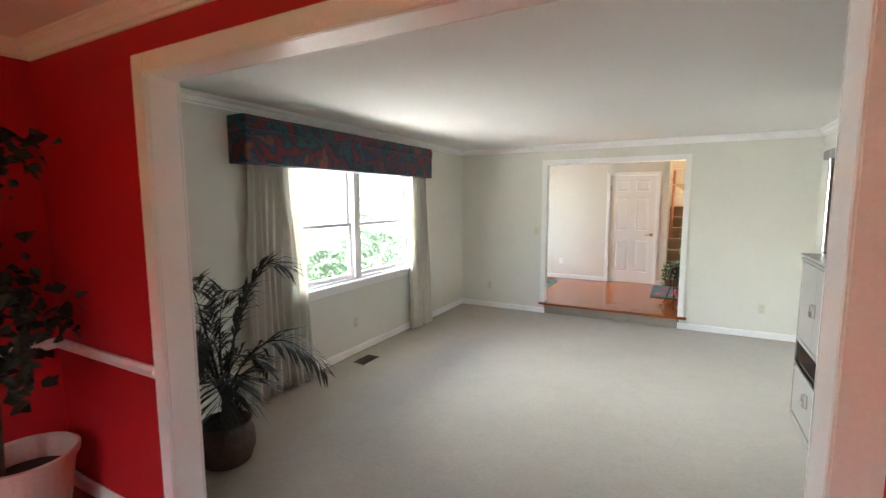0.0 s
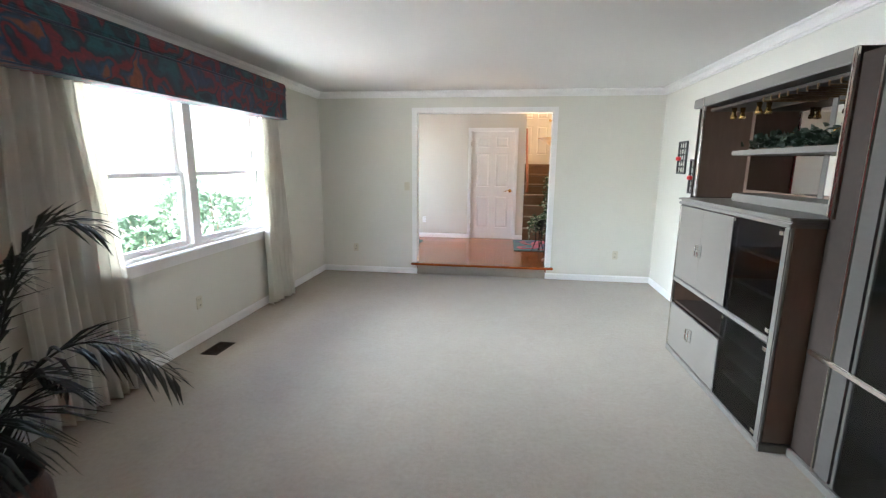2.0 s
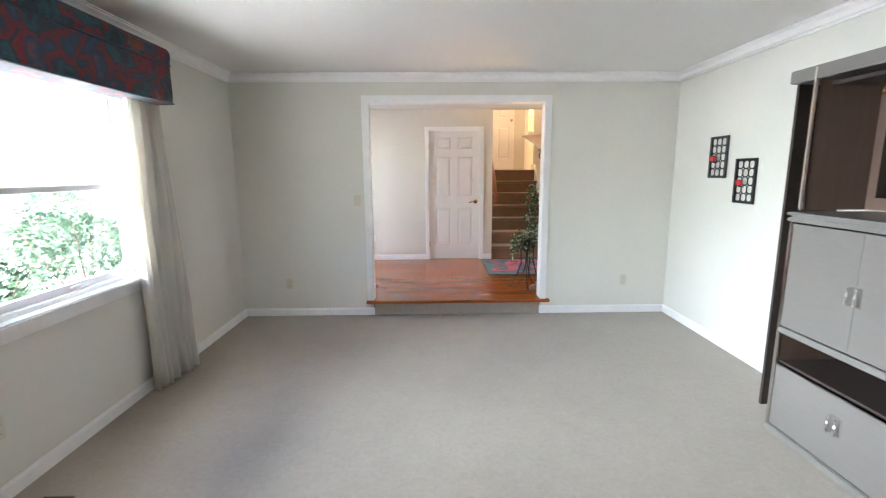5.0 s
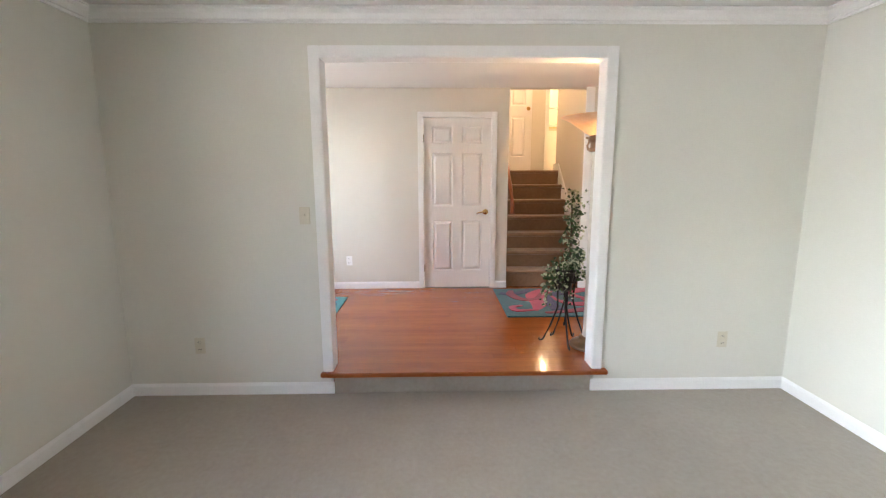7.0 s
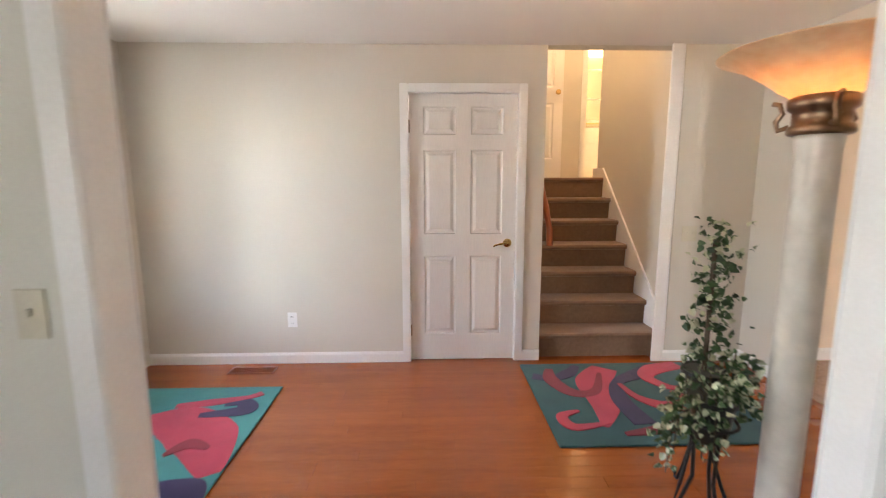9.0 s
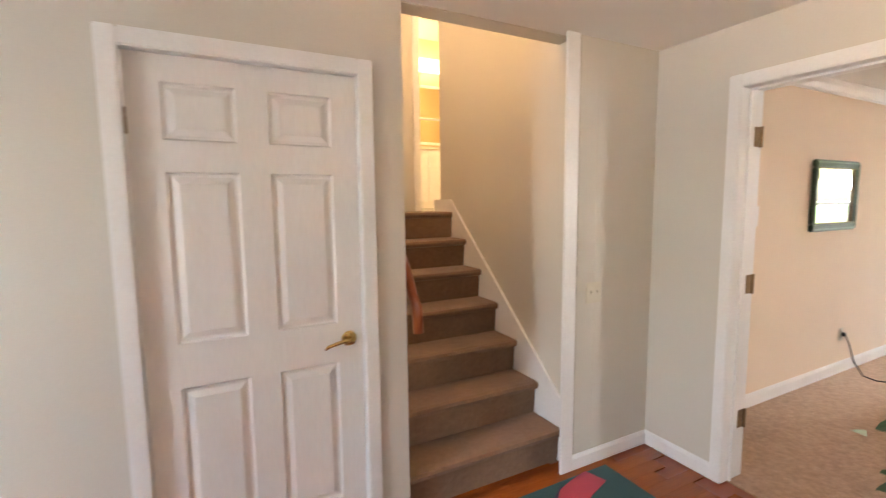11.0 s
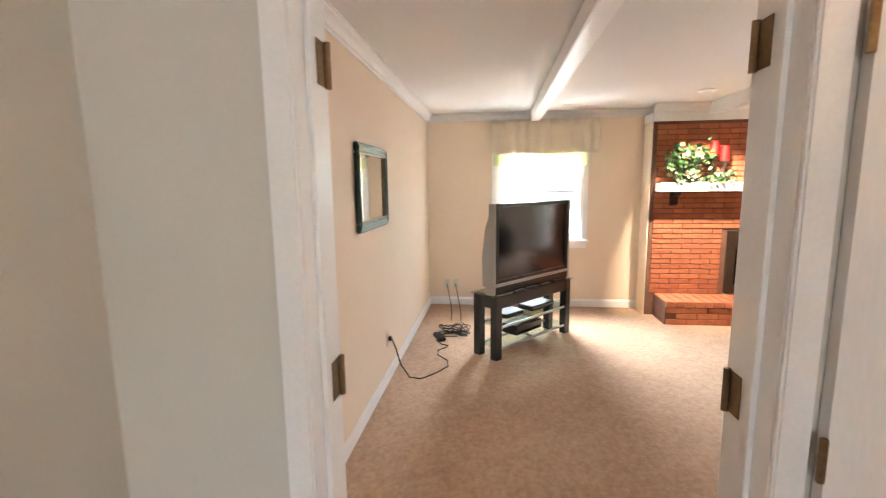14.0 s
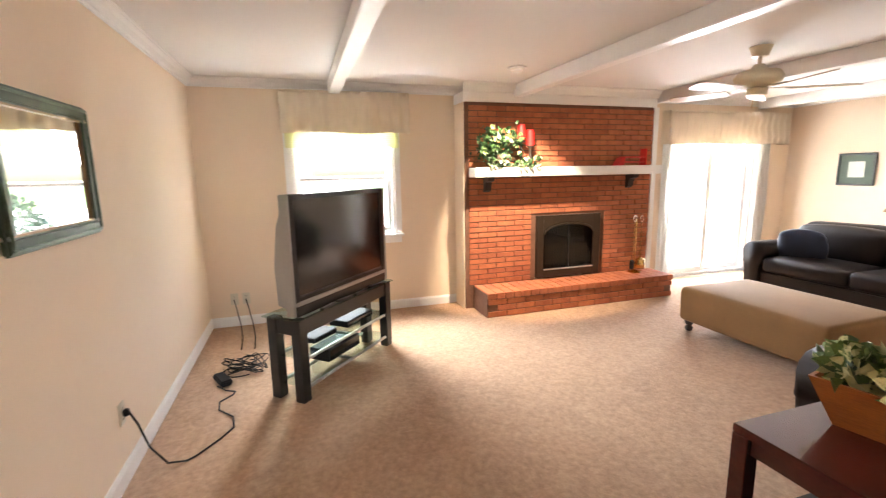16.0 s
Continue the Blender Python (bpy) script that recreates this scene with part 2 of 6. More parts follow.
def see_through(m, share):
    """Lets a cloth pass some of the light that falls on its back."""
    t = m.node_tree
    p, out = t.nodes["Principled BSDF"], t.nodes["Material Output"]
    mix, tr = t.nodes.new("ShaderNodeMixShader"), t.nodes.new("ShaderNodeBsdfTranslucent")
    t.links.new(p.inputs["Base Color"].links[0].from_socket, tr.inputs["Color"])
    mix.inputs[0].default_value = share
    t.links.new(p.outputs[0], mix.inputs[1])
    t.links.new(tr.outputs[0], mix.inputs[2])
    t.links.new(mix.outputs[0], out.inputs[0])
    return m


def leafy(name, dark, mid, pale, share):
    """Variegated leaves: each leaf takes its own place between dark green and cream."""
    m, t, p = nodes_of(name)
    geo, ramp, spots, add = (t.nodes.new("ShaderNode" + k) for k in ("NewGeometry", "ValToRGB", "TexNoise", "Math"))
    spots.inputs["Scale"].default_value = 70
    t.links.new(geo.outputs["Position"], spots.inputs["Vector"])
    add.operation = "MULTIPLY_ADD"
    add.inputs[1].default_value = 0.55
    t.links.new(spots.outputs["Fac"], add.inputs[0])
    t.links.new(geo.outputs["Random Per Island"], add.inputs[2])
    e = ramp.color_ramp.elements
    e[0].position, e[0].color = 0.25, (*dark, 1)
    e[1].position, e[1].color = 1.25 - share, (*mid, 1)
    e.new(1.32 - share if share > 0.35 else 1.0).color = (*pale, 1)
    half = t.nodes.new("ShaderNodeMath")
    half.operation = "MULTIPLY"
    half.inputs[1].default_value = 0.8
    t.links.new(add.outputs[0], half.inputs[0])
    t.links.new(half.outputs[0], ramp.inputs[0])
    t.links.new(ramp.outputs[0], p.inputs["Base Color"])
    p.inputs["Roughness"].default_value = 0.45
    return m


M_CREAM = surface("cream_wall_paint", (0.735, 0.722, 0.655), 0.72, vary=0.03, scale=1.2, fine=160, bump=0.08, distance=0.001)
M_FOYER = surface("warm_white_wall_paint", (0.67, 0.635, 0.565), 0.6, vary=0.03, scale=1.1, fine=160, bump=0.08, distance=0.001)
M_PEACH = surface("peach_wall_paint", (0.84, 0.70, 0.545), 0.7, vary=0.03, scale=1.0, fine=160, bump=0.08, distance=0.001)
M_RED = surface("red_wall_paint", (0.52, 0.012, 0.02), 0.55, vary=0.06, scale=1.5, fine=150, bump=0.08, distance=0.001)
M_CEIL = surface("ceiling_paint", (0.80, 0.795, 0.78), 0.85, vary=0.02, scale=0.9, fine=220, bump=0.12, distance=0.001)
M_TRIM = surface("white_trim_paint", (0.88, 0.875, 0.865), 0.35, vary=0.03, scale=4, fine=90, bump=0.05, distance=0.0008)
M_DOOR = surface("white_door_paint", (0.84, 0.82, 0.80), 0.38, vary=0.03, scale=4, fine=130, bump=0.07, distance=0.0008, stretch=(1, 1, 0.15))
M_CARPET = carpet("grey_carpet_pile", (0.40, 0.355, 0.297), (0.295, 0.256, 0.203))
M_TAN = carpet("tan_carpet_pile", (0.57, 0.38, 0.24), (0.32, 0.195, 0.115), 0.8)
M_STAIR = carpet("brown_stair_carpet", (0.27, 0.165, 0.10), (0.165, 0.095, 0.055))
M_WOOD = surface("cherry_floor_plank", (0.41, 0.11, 0.020), 0.2, vary=0.1, scale=2.2, fine=26, bump=0.03, distance=0.0008, stretch=(0.5, 6, 1), second=(0.26, 0.062, 0.011), random=0.13, coat=0.2)
M_NOSE = surface("cherry_nosing", (0.30, 0.07, 0.02), 0.3, vary=0.12, scale=3, fine=30, stretch=(0.5, 6, 1), coat=0.3)
M_BRICK = surface("red_brick", (0.50, 0.17, 0.075), 0.85, vary=0.2, scale=9, fine=75, bump=0.5, distance=0.004, second=(0.30, 0.09, 0.045), random=0.2)
# mortar brown is darkened to carry the shadow of deep brick joints
M_MORTAR = surface("joint_shaded_mortar", (0.19, 0.095, 0.06), 0.95, vary=0.15, scale=12, fine=90, bump=0.5, distance=0.003)
M_FABRIC = floral("dark_floral_fabric")
M_LINEN = see_through(surface("ivory_curtain_linen", (0.86, 0.835, 0.77), 0.85, vary=0.05, scale=3, fine=300, bump=0.15, distance=0.0008, sheen=0.2), 0.42)
M_PEACHCLOTH = see_through(surface("cream_valance_cloth", (0.80, 0.70, 0.56), 0.85, vary=0.05, scale=3, fine=300, bump=0.15, distance=0.0008, sheen=0.2), 0.3)
M_SHADE = see_through(surface("pleated_shade_cloth", (0.74, 0.74, 0.48), 0.8, vary=0.04, scale=5, fine=260, bump=0.1), 0.5)
M_TAUPE = surface("taupe_laminate", (0.165, 0.152, 0.138), 0.3, vary=0.04, scale=3, fine=60, bump=0.02, stretch=(1, 0.2, 1))
M_GREYTRIM = surface("grey_moulding", (0.18, 0.17, 0.155), 0.33, vary=0.05, scale=4, fine=60, bump=0.03, stretch=(1, 0.2, 1))
M_VENT = surface("dark_bronze_vent_enamel", (0.05, 0.032, 0.02), 0.4, 0.4, vary=0.15, scale=15, fine=90, bump=0.06)
M_BROWN = surface("brown_laminate", (0.18, 0.122, 0.092), 0.35, vary=0.08, scale=2, fine=30, bump=0.03, stretch=(1, 1, 0.2))
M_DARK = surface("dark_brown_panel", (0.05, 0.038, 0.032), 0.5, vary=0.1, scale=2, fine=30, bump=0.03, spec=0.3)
M_STILE = surface("dull_grey_metal_stile", (0.10, 0.093, 0.085), 0.4, vary=0.06, scale=4, fine=60, bump=0.03, stretch=(1, 0.2, 1))
M_CHROME = surface("polished_chrome", (0.82, 0.80, 0.76), 0.16, 1.0, vary=0.03, scale=6, fine=80, bump=0.01)
M_BRASS = surface("polished_brass", (0.66, 0.46, 0.17), 0.2, 1.0, vary=0.08, scale=8, fine=80, bump=0.02)
M_BRONZE = surface("aged_hinge_brass", (0.26, 0.17, 0.09), 0.42, 0.9, vary=0.15, scale=15, fine=90, bump=0.06)
M_COPPER = surface("antique_copper_metal", (0.30, 0.19, 0.12), 0.32, 1.0, vary=0.12, scale=8, fine=60, bump=0.05)
M_MIRROR = surface("mirror_silver", (0.86, 0.88, 0.86), 0.02, 1.0, vary=0.0, bump=0)
M_GREYMIRROR = surface("smoked_mirror", (0.30, 0.285, 0.27), 0.03, 1.0, vary=0.0, bump=0)
M_PANE = glass("window_glass", (1, 1, 1), 0.0, 0.04)
M_SMOKE = glass("smoked_glass", (0.40, 0.40, 0.42), 0.03, 0.05)
M_CLEAR = glass("greenish_shelf_glass", (0.78, 0.88, 0.85), 0.02, 0.07)
M_BLACKGLASS = surface("black_screen_glass", (0.012, 0.011, 0.011), 0.12, vary=0.1, scale=3, fine=20, bump=0, spec=0.6)
M_BLACK = surface("black_lacquer", (0.012, 0.011, 0.011), 0.28, vary=0.2, scale=6, fine=60, bump=0.03)
M_RUBBER = surface("black_cord_rubber", (0.014, 0.014, 0.014), 0.6, vary=0.1, bump=0.02, spec=0.3)
M_SILVER = surface("silver_plastic", (0.42, 0.41, 0.39), 0.34, 0.35, vary=0.04, bump=0.02)
M_IVORY = surface("ivory_plastic", (0.66, 0.62, 0.50), 0.4, vary=0.03, bump=0.01)
M_LEATHER = surface("dark_brown_leather", (0.013, 0.007, 0.006), 0.5, vary=0.25, scale=4, fine=140, bump=0.22, distance=0.0015, spec=0.35)
M_TANCLOTH = surface("camel_microsuede", (0.25, 0.135, 0.05), 0.85, vary=0.1, scale=4, fine=180, bump=0.15, sheen=0.05)
M_NAVY = surface("navy_cushion_cloth", (0.018, 0.03, 0.065), 0.75, vary=0.15, scale=8, fine=200, bump=0.2, sheen=0.2)
M_MAHOG = surface("mahogany_veneer", (0.085, 0.014, 0.010), 0.2, vary=0.2, scale=2, fine=25, bump=0.02, stretch=(1, 6, 1), coat=0.4)
M_ORANGEWOOD = surface("orange_stained_wood", (0.48, 0.16, 0.035), 0.45, vary=0.15, scale=3, fine=35, bump=0.06, stretch=(1, 1, 6))
M_OAK = surface("orange_oak_wood", (0.30, 0.075, 0.02), 0.35, vary=0.12, scale=3, fine=35, bump=0.05, stretch=(6, 1, 1))
M_IRON = surface("dark_wrought_iron", (0.03, 0.028, 0.026), 0.5, 0.6, vary=0.2, scale=12, fine=90, bump=0.1)
M_MARBLE = surface("ivory_marbled_column", (0.66, 0.62, 0.55), 0.3, vary=0.10, scale=6, fine=18, bump=0.02)
M_ALABASTER = see_through(surface("amber_alabaster_glass", (0.86, 0.70, 0.50), 0.3, vary=0.25, scale=7, fine=20, bump=0.02, second=(0.70, 0.46, 0.24)), 0.22)
M_CERAMIC = surface("pale_painted_pot", (0.62, 0.42, 0.36), 0.5, vary=0.08, scale=5, fine=50, bump=0.05)
M_BASKET = surface("brown_woven_basket", (0.075, 0.038, 0.026), 0.8, vary=0.3, scale=20, fine=90, bump=0.7, distance=0.006)
M_SOIL = surface("dark_soil", (0.03, 0.022, 0.016), 0.95, vary=0.3, scale=30, fine=120, bump=0.6, distance=0.006)
M_PALM = surface("dry_palm_leaf", (0.022, 0.024, 0.014), 0.6, vary=0.3, scale=12, fine=60, bump=0.05, second=(0.010, 0.011, 0.008))
M_LEAF = leafy("variegated_ivy_leaf", (0.015, 0.04, 0.014), (0.06, 0.13, 0.04), (0.55, 0.58, 0.40), 0.5)
M_GREEN = leafy("silk_leaf_green", (0.012, 0.035, 0.012), (0.05, 0.11, 0.03), (0.30, 0.38, 0.16), 0.36)
M_DKLEAF = surface("dark_garland_leaf", (0.018, 0.035, 0.02), 0.6, vary=0.3, scale=25, fine=120, bump=0.1)
M_STRIPE = leafy("striped_plant_leaf", (0.03, 0.07, 0.015), (0.12, 0.19, 0.04), (0.62, 0.60, 0.30), 0.62)
M_CANDLE = surface("red_wax", (0.62, 0.015, 0.012), 0.4, vary=0.08, scale=8, fine=60, bump=0.03)
M_TEAL = surface("teal_wool_pile", (0.012, 0.085, 0.09), 0.95, vary=0.15, scale=8, fine=200, bump=0.5, distance=0.004, sheen=0.2)
M_PINK = surface("raspberry_wool_pile", (0.46, 0.035, 0.075), 0.95, vary=0.15, scale=8, fine=200, bump=0.5, distance=0.004, sheen=0.2)
M_CRIMSON = surface("crimson_wool_pile", (0.24, 0.012, 0.03), 0.95, vary=0.15, scale=8, fine=200, bump=0.5, distance=0.004, sheen=0.2)
M_PLUM = surface("navy_plum_wool_pile", (0.035, 0.022, 0.085), 0.95, vary=0.15, scale=8, fine=200, bump=0.5, distance=0.004, sheen=0.2)
M_AQUA = surface("aqua_wool_pile", (0.04, 0.24, 0.235), 0.95, vary=0.12, scale=8, fine=200, bump=0.5, distance=0.004, sheen=0.2)
M_FRAME = surface("green_bronze_frame", (0.045, 0.075, 0.045), 0.4, 0.2, vary=0.25, scale=14, fine=80, bump=0.15)
# bead tone: a lighter green than M_FRAME
M_BEAD = surface("light_green_bead", (0.11, 0.17, 0.11), 0.35, 0.2, vary=0.3, scale=20, fine=90, bump=0.1)
M_PAPER = surface("mat_board_paper", (0.62, 0.66, 0.58), 0.8, vary=0.04, scale=5, fine=90, bump=0.02)
M_YELLOW = surface("warm_yellow_room_paint", (0.80, 0.62, 0.34), 0.6, vary=0.03, bump=0.05)
M_GRASS = surface("lawn_grass", (0.12, 0.20, 0.05), 0.9, vary=0.3, scale=1.5, fine=40, bump=0.6, distance=0.02)
M_SHRUB = surface("shrub_leaf", (0.08, 0.135, 0.075), 0.55, vary=0.35, scale=14, fine=70, bump=0.1, second=(0.045, 0.08, 0.05))
M_BARK = surface("bark", (0.10, 0.075, 0.05), 0.9, vary=0.3, scale=10, fine=60, bump=0.6)
M_CONCRETE = surface("pale_patio_concrete", (0.55, 0.53, 0.49), 0.85, vary=0.1, scale=3, fine=70, bump=0.2)
M_SIDING = surface("white_soffit_paint", (0.72, 0.72, 0.70), 0.6, vary=0.05, bump=0.05)
M_SCREEN = surface("black_mesh_steel", (0.02, 0.019, 0.018), 0.45, 0.7, vary=0.2, scale=20, fine=250, bump=0.4, distance=0.002)
M_SOOT = surface("sooty_firebrick", (0.025, 0.02, 0.018), 0.95, vary=0.3, scale=8, fine=60, bump=0.4)
M_LABELBAR = surface("pale_label_ink", (0.55, 0.55, 0.55), 0.5, vary=0.02, bump=0)

# ---------------------------------------------------------------- large structure


def wall(name, axis, a, b, lo, hi, z0, z1, holes, material, label):
    """A wall between the planes a and b of axis, from lo to hi along the other, with holes (from, to, bottom, top)."""
    rows, at = [], lo
    for h0, h1, b0, b1 in sorted(holes):
        rows.append((at, h0, z0, z1))
        if b0 > z0:
            rows.append((h0, h1, z0, b0))
        if b1 < z1:
            rows.append((h0, h1, b1, z1))
        at = h1
    rows.append((at, hi, z0, z1))
    cells = [(a, b, p, q, r, s) if axis == "x" else (p, q, a, b, r, s) for p, q, r, s in rows if q > p]
    return setting(name, boxes(cells), material, label, "wall")


def baseboard(name, axis, face, out, lo, hi, z, height=0.085, thick=0.014):
    """A moulded board along a wall face; out is the side on which the room lies, +1 or -1."""
    o = out
    outline = [(face + o * 0.0005, z), (face + o * thick, z), (face + o * thick, z + height * 0.78), (face + o * thick * 0.45, z + height * 0.95), (face + o * thick * 0.4, z + height), (face + o * 0.0005, z + height)]
    return setting(name, prism(bmesh.new(), outline, "y" if axis == "x" else "x", lo, hi), M_TRIM, "white painted moulded baseboard", "baseboard")


def crown(name, axis, face, out, lo, hi, z=CZ, drop=0.085, reach=0.075):
    o = out
    pts = [(0.0005, -drop), (0.012, -drop), (0.014, -drop * 0.82), (0.026, -drop * 0.78), (reach * 0.55, -drop * 0.42), (reach * 0.85, -drop * 0.25), (reach * 0.88, -0.012), (reach, -0.010), (reach, -0.0015), (0.0005, -0.0015)]
    outline = [(face + o * p, z + q) for p, q in pts]
    return setting(name, prism(bmesh.new(), outline, "y" if axis == "x" else "x", lo, hi), M_TRIM, "white painted crown moulding under the ceiling", "crown moulding")


def casing(name, axis, face, out, lo, hi, z0, z1, width=0.062, thick=0.018, sill=False):
    """Moulded trim round an opening on one face of a wall."""
    ob = thing(name, "white painted moulded trim round an opening", "door casing")
    ob["kind"] = "structure"

    def board(p0, p1, q0, q1):
        f0, f1 = sorted((face + out * 0.0008, face + out * thick))
        g0, g1 = sorted((face + out * 0.0008, face + out * thick * 1.35))
        inner = (p0, p1, q0, q1)
        rows = [(f0, f1, *inner) if axis == "x" else (inner[0], inner[1], f0, f1, inner[2], inner[3])]
        return boxes(rows, 0.005, 2)
    part("side_board", board(lo - width, lo, z0, z1 + width), M_TRIM, ob)
    part("side_board", board(hi, hi + width, z0, z1 + width), M_TRIM, ob)
    part("head_board", board(lo + 0.0005, hi - 0.0005, z1, z1 + width), M_TRIM, ob)
    return ob


def jamb(name, axis, a, b, lo, hi, z0, z1, thick=0.02):
    """Lining boards inside an opening."""
    def box(p0, p1, q0, q1):
        return (a, b, p0, p1, q0, q1) if axis == "x" else (p0, p1, a, b, q0, q1)
    return setting(name, boxes([box(lo - thick, lo, z0, z1), box(hi, hi + thick, z0, z1), box(lo - thick, hi + thick, z1, z1 + thick)], 0.0015), M_TRIM, "white painted lining of an opening", "door jamb")


T = 0.06  # half a wall
# openings
DO = (-1.91, 0.355, 2.29)       # dining room to living room
FO = (-1.77, 0.075, 2.285)     # living room to foyer
WIN = (2.93, 5.13, 0.86, 2.26)  # living room window
FD = (7.655, 8.60, 2.232)       # foyer to family room
CD = (-1.176, -0.366, 2.21)    # closet door
FW = (7.14, 8.18, 1.02, 2.16)  # family room window
SD = (1.95, 3.52, 0.19, 2.10)  # sliding door

# living room
setting("floor_living", boxes([(-3.2, 1.49, 1.2, 6.765, -0.12, 0.0)]), M_CARPET, "worn pale grey-beige wall-to-wall carpet", "floor")
setting("ceiling_living", boxes([(-3.32, 1.55, 1.14, 6.825, CZ, CZ + 0.15)]), M_CEIL, "smooth white painted ceiling", "ceiling")
wall("wall_living_west", "x", -3.32, -3.2, 1.14, 6.825, -0.12, CZ, [WIN], M_CREAM, "cream painted wall with a double window")
wall("wall_living_north", "y", 6.765, 6.825, -3.2, 1.49, -0.12, CZ, [(FO[0] - 0.02, FO[1] + 0.02, -0.12, FO[2] + 0.02)], M_CREAM, "cream painted wall with a wide cased opening")
wall("wall_living_east", "x", 1.49, 1.52, 1.2, 6.825, -0.12, CZ, [], M_CREAM, "plain cream painted wall")
wall("wall_living_south", "y", 1.14, 1.2, -3.2, 1.49, -0.12, CZ, [(DO[0] - 0.02, DO[1] + 0.02, -0.12, DO[2] + 0.02)], M_CREAM, "cream painted wall with a wide cased opening")
baseboard("baseboard", "x", -3.2, 1, 1.2, 6.765, 0)
baseboard("baseboard", "y", 6.765, -1, -3.186, FO[0], 0)
baseboard("baseboard", "y", 6.765, -1, FO[1], 1.476, 0)
baseboard("baseboard", "x", 1.49, -1, 1.2, 6.765, 0)
baseboard("baseboard", "y", 1.2, 1, -3.186, DO[0] - 0.062, 0)
crown("trim_crown_west", "x", -3.2, 1, 1.2, 6.765)
crown("trim_crown_north", "y", 6.765, -1, -3.2, 1.49)
crown("trim_crown_east", "x", 1.49, -1, 1.2, 6.765)
crown("trim_crown_south", "y", 1.2, 1, -3.2, 1.49)
casing("trim_opening_north", "y", 6.765, -1, FO[0], FO[1], FZ - 0.004, FO[2], 0.072)
jamb("jamb_north", "y", 6.7635, 6.8865, FO[0], FO[1], FZ + 0.004, FO[2])
casing("trim_opening_south", "y", 1.2, 1, DO[0], DO[1], 0.0, DO[2])
jamb("jamb_south", "y", 1.0785, 1.2015, DO[0], DO[1], FZ + 0.004, DO[2])
# carpeted risers and wooden nosings of the two steps
setting("step_riser_north", boxes([(FO[0] + 0.001, FO[1] - 0.001, 6.758, 6.80, 0.0, 0.136)], 0.006, 2), M_CARPET, "grey carpeted step riser", "step")
setting("step_nosing_north", boxes([(FO[0] - 0.085, FO[1] + 0.11, 6.708, 6.898, 0.136, FZ + 0.0035)], 0.008, 3), M_WOOD, "cherry-stained wooden step nosing", "step")
setting("step_riser_south", boxes([(DO[0] - 0.02, DO[1] + 0.02, 1.15, 1.205, 0.0, 0.150)], 0.006, 2), M_CARPET, "grey carpeted step riser", "step")
# dining room
setting("floor_dining", boxes([(-2.95, 2.0, -2.6, 1.19, 0.0, FZ)]), M_WOOD, "cherry wood dining room floor", "floor")
setting("ceiling_dining", boxes([(-3.1, 2.1, -2.7, 1.14, CZ, CZ + 0.15)]), M_CEIL, "white painted ceiling", "ceiling")
wall("wall_dining_west", "x", -3.1, -2.95, -2.6, 1.14, 0.0, CZ, [], M_RED, "glossy red painted wall")
wall("wall_dining_north", "y", 1.08, 1.14, -2.95, 2.0, 0.0, CZ, [(DO[0] - 0.02, DO[1] + 0.02, 0.0, DO[2] + 0.02)], M_RED, "red painted wall with a wide cased opening")
wall("wall_dining_east", "x", 2.0, 2.1, -2.6, 1.14, 0.0, CZ, [], M_RED, "plain red painted wall")
# unseen wall; its opening is added to let the fill light in
wall("wall_dining_south", "y", -2.7, -2.6, -3.1, 2.1, 0.0, CZ, [(-1.0, -0.2, 1.2, 2.1)], M_RED, "red painted wall with an opening added for light")
casing("trim_dining_opening", "y", 1.08, -1, DO[0], DO[1], FZ, DO[2], 0.085)
crown("trim_crown_dining_north", "y", 1.08, -1, -2.95, 2.0)
crown("trim_crown_dining_west", "x", -2.95, 1, -2.6, 1.08)
baseboard("baseboard", "y", 1.08, -1, -2.94, DO[0] - 0.085, FZ)
baseboard("baseboard", "x", -2.95, 1, -2.6, 1.08, FZ)
RAIL = [(0.0006, 0.0), (0.012, 0.004), (0.016, 0.02), (0.026, 0.032), (0.026, 0.046), (0.016, 0.058), (0.0006, 0.06)]
setting("trim_chair_rail", prism(bmesh.new(), [(1.08 - p, 0.96 + q) for p, q in RAIL], "x", -2.95, DO[0] - 0.085), M_TRIM, "white painted chair rail", "chair rail")
setting("trim_chair_rail", prism(bmesh.new(), [(-2.95 + p, 0.96 + q) for p, q in RAIL], "y", -2.6, 1.08), M_TRIM, "white painted chair rail", "chair rail")
# foyer
setting("floor_foyer", boxes([(-3.2, 1.48, 6.83, 9.13, 0.0, FZ - 0.010), (-0.164, 0.819, 9.13, 9.30, 0.0, FZ - 0.010)]), M_NOSE, "dark bed under the cherry wood planks", "floor")
setting("ceiling_foyer", boxes([(-3.32, 1.48, 6.825, 9.13, FCZ, CZ + 0.15), (-3.32, -0.165, 9.13, 9.28, FCZ, CZ + 0.15), (0.82, 1.48, 9.13, 9.28, FCZ, CZ + 0.15)]), M_CEIL, "white painted foyer ceiling", "ceiling")
wall("wall_foyer_south", "y", 6.826, 6.885, -3.2, 1.42, 0.0, CZ, [(FO[0] - 0.02, FO[1] + 0.02, 0.0, FO[2] + 0.02)], M_FOYER, "warm white painted wall with a wide opening")
wall("wall_foyer_west", "x", -3.32, -3.2, 6.825, 9.25, 0.0, CZ, [(7.7, 8.4, FZ + 0.6, 2.2)], M_FOYER, "warm white wall with the front door opening")
wall("wall_foyer_north", "y", 9.13, 9.25, -3.2, -0.165, 0.0, CZ, [(CD[0] - 0.02, CD[1] + 0.02, 0.0, CD[2] + 0.02)], M_FOYER, "warm white painted wall with a closet door")
wall("wall_foyer_switch", "y", 9.08, 9.24, 0.9505, 1.42, 0.0, CZ, [], M_FOYER, "narrow warm white wall beside the stairs")
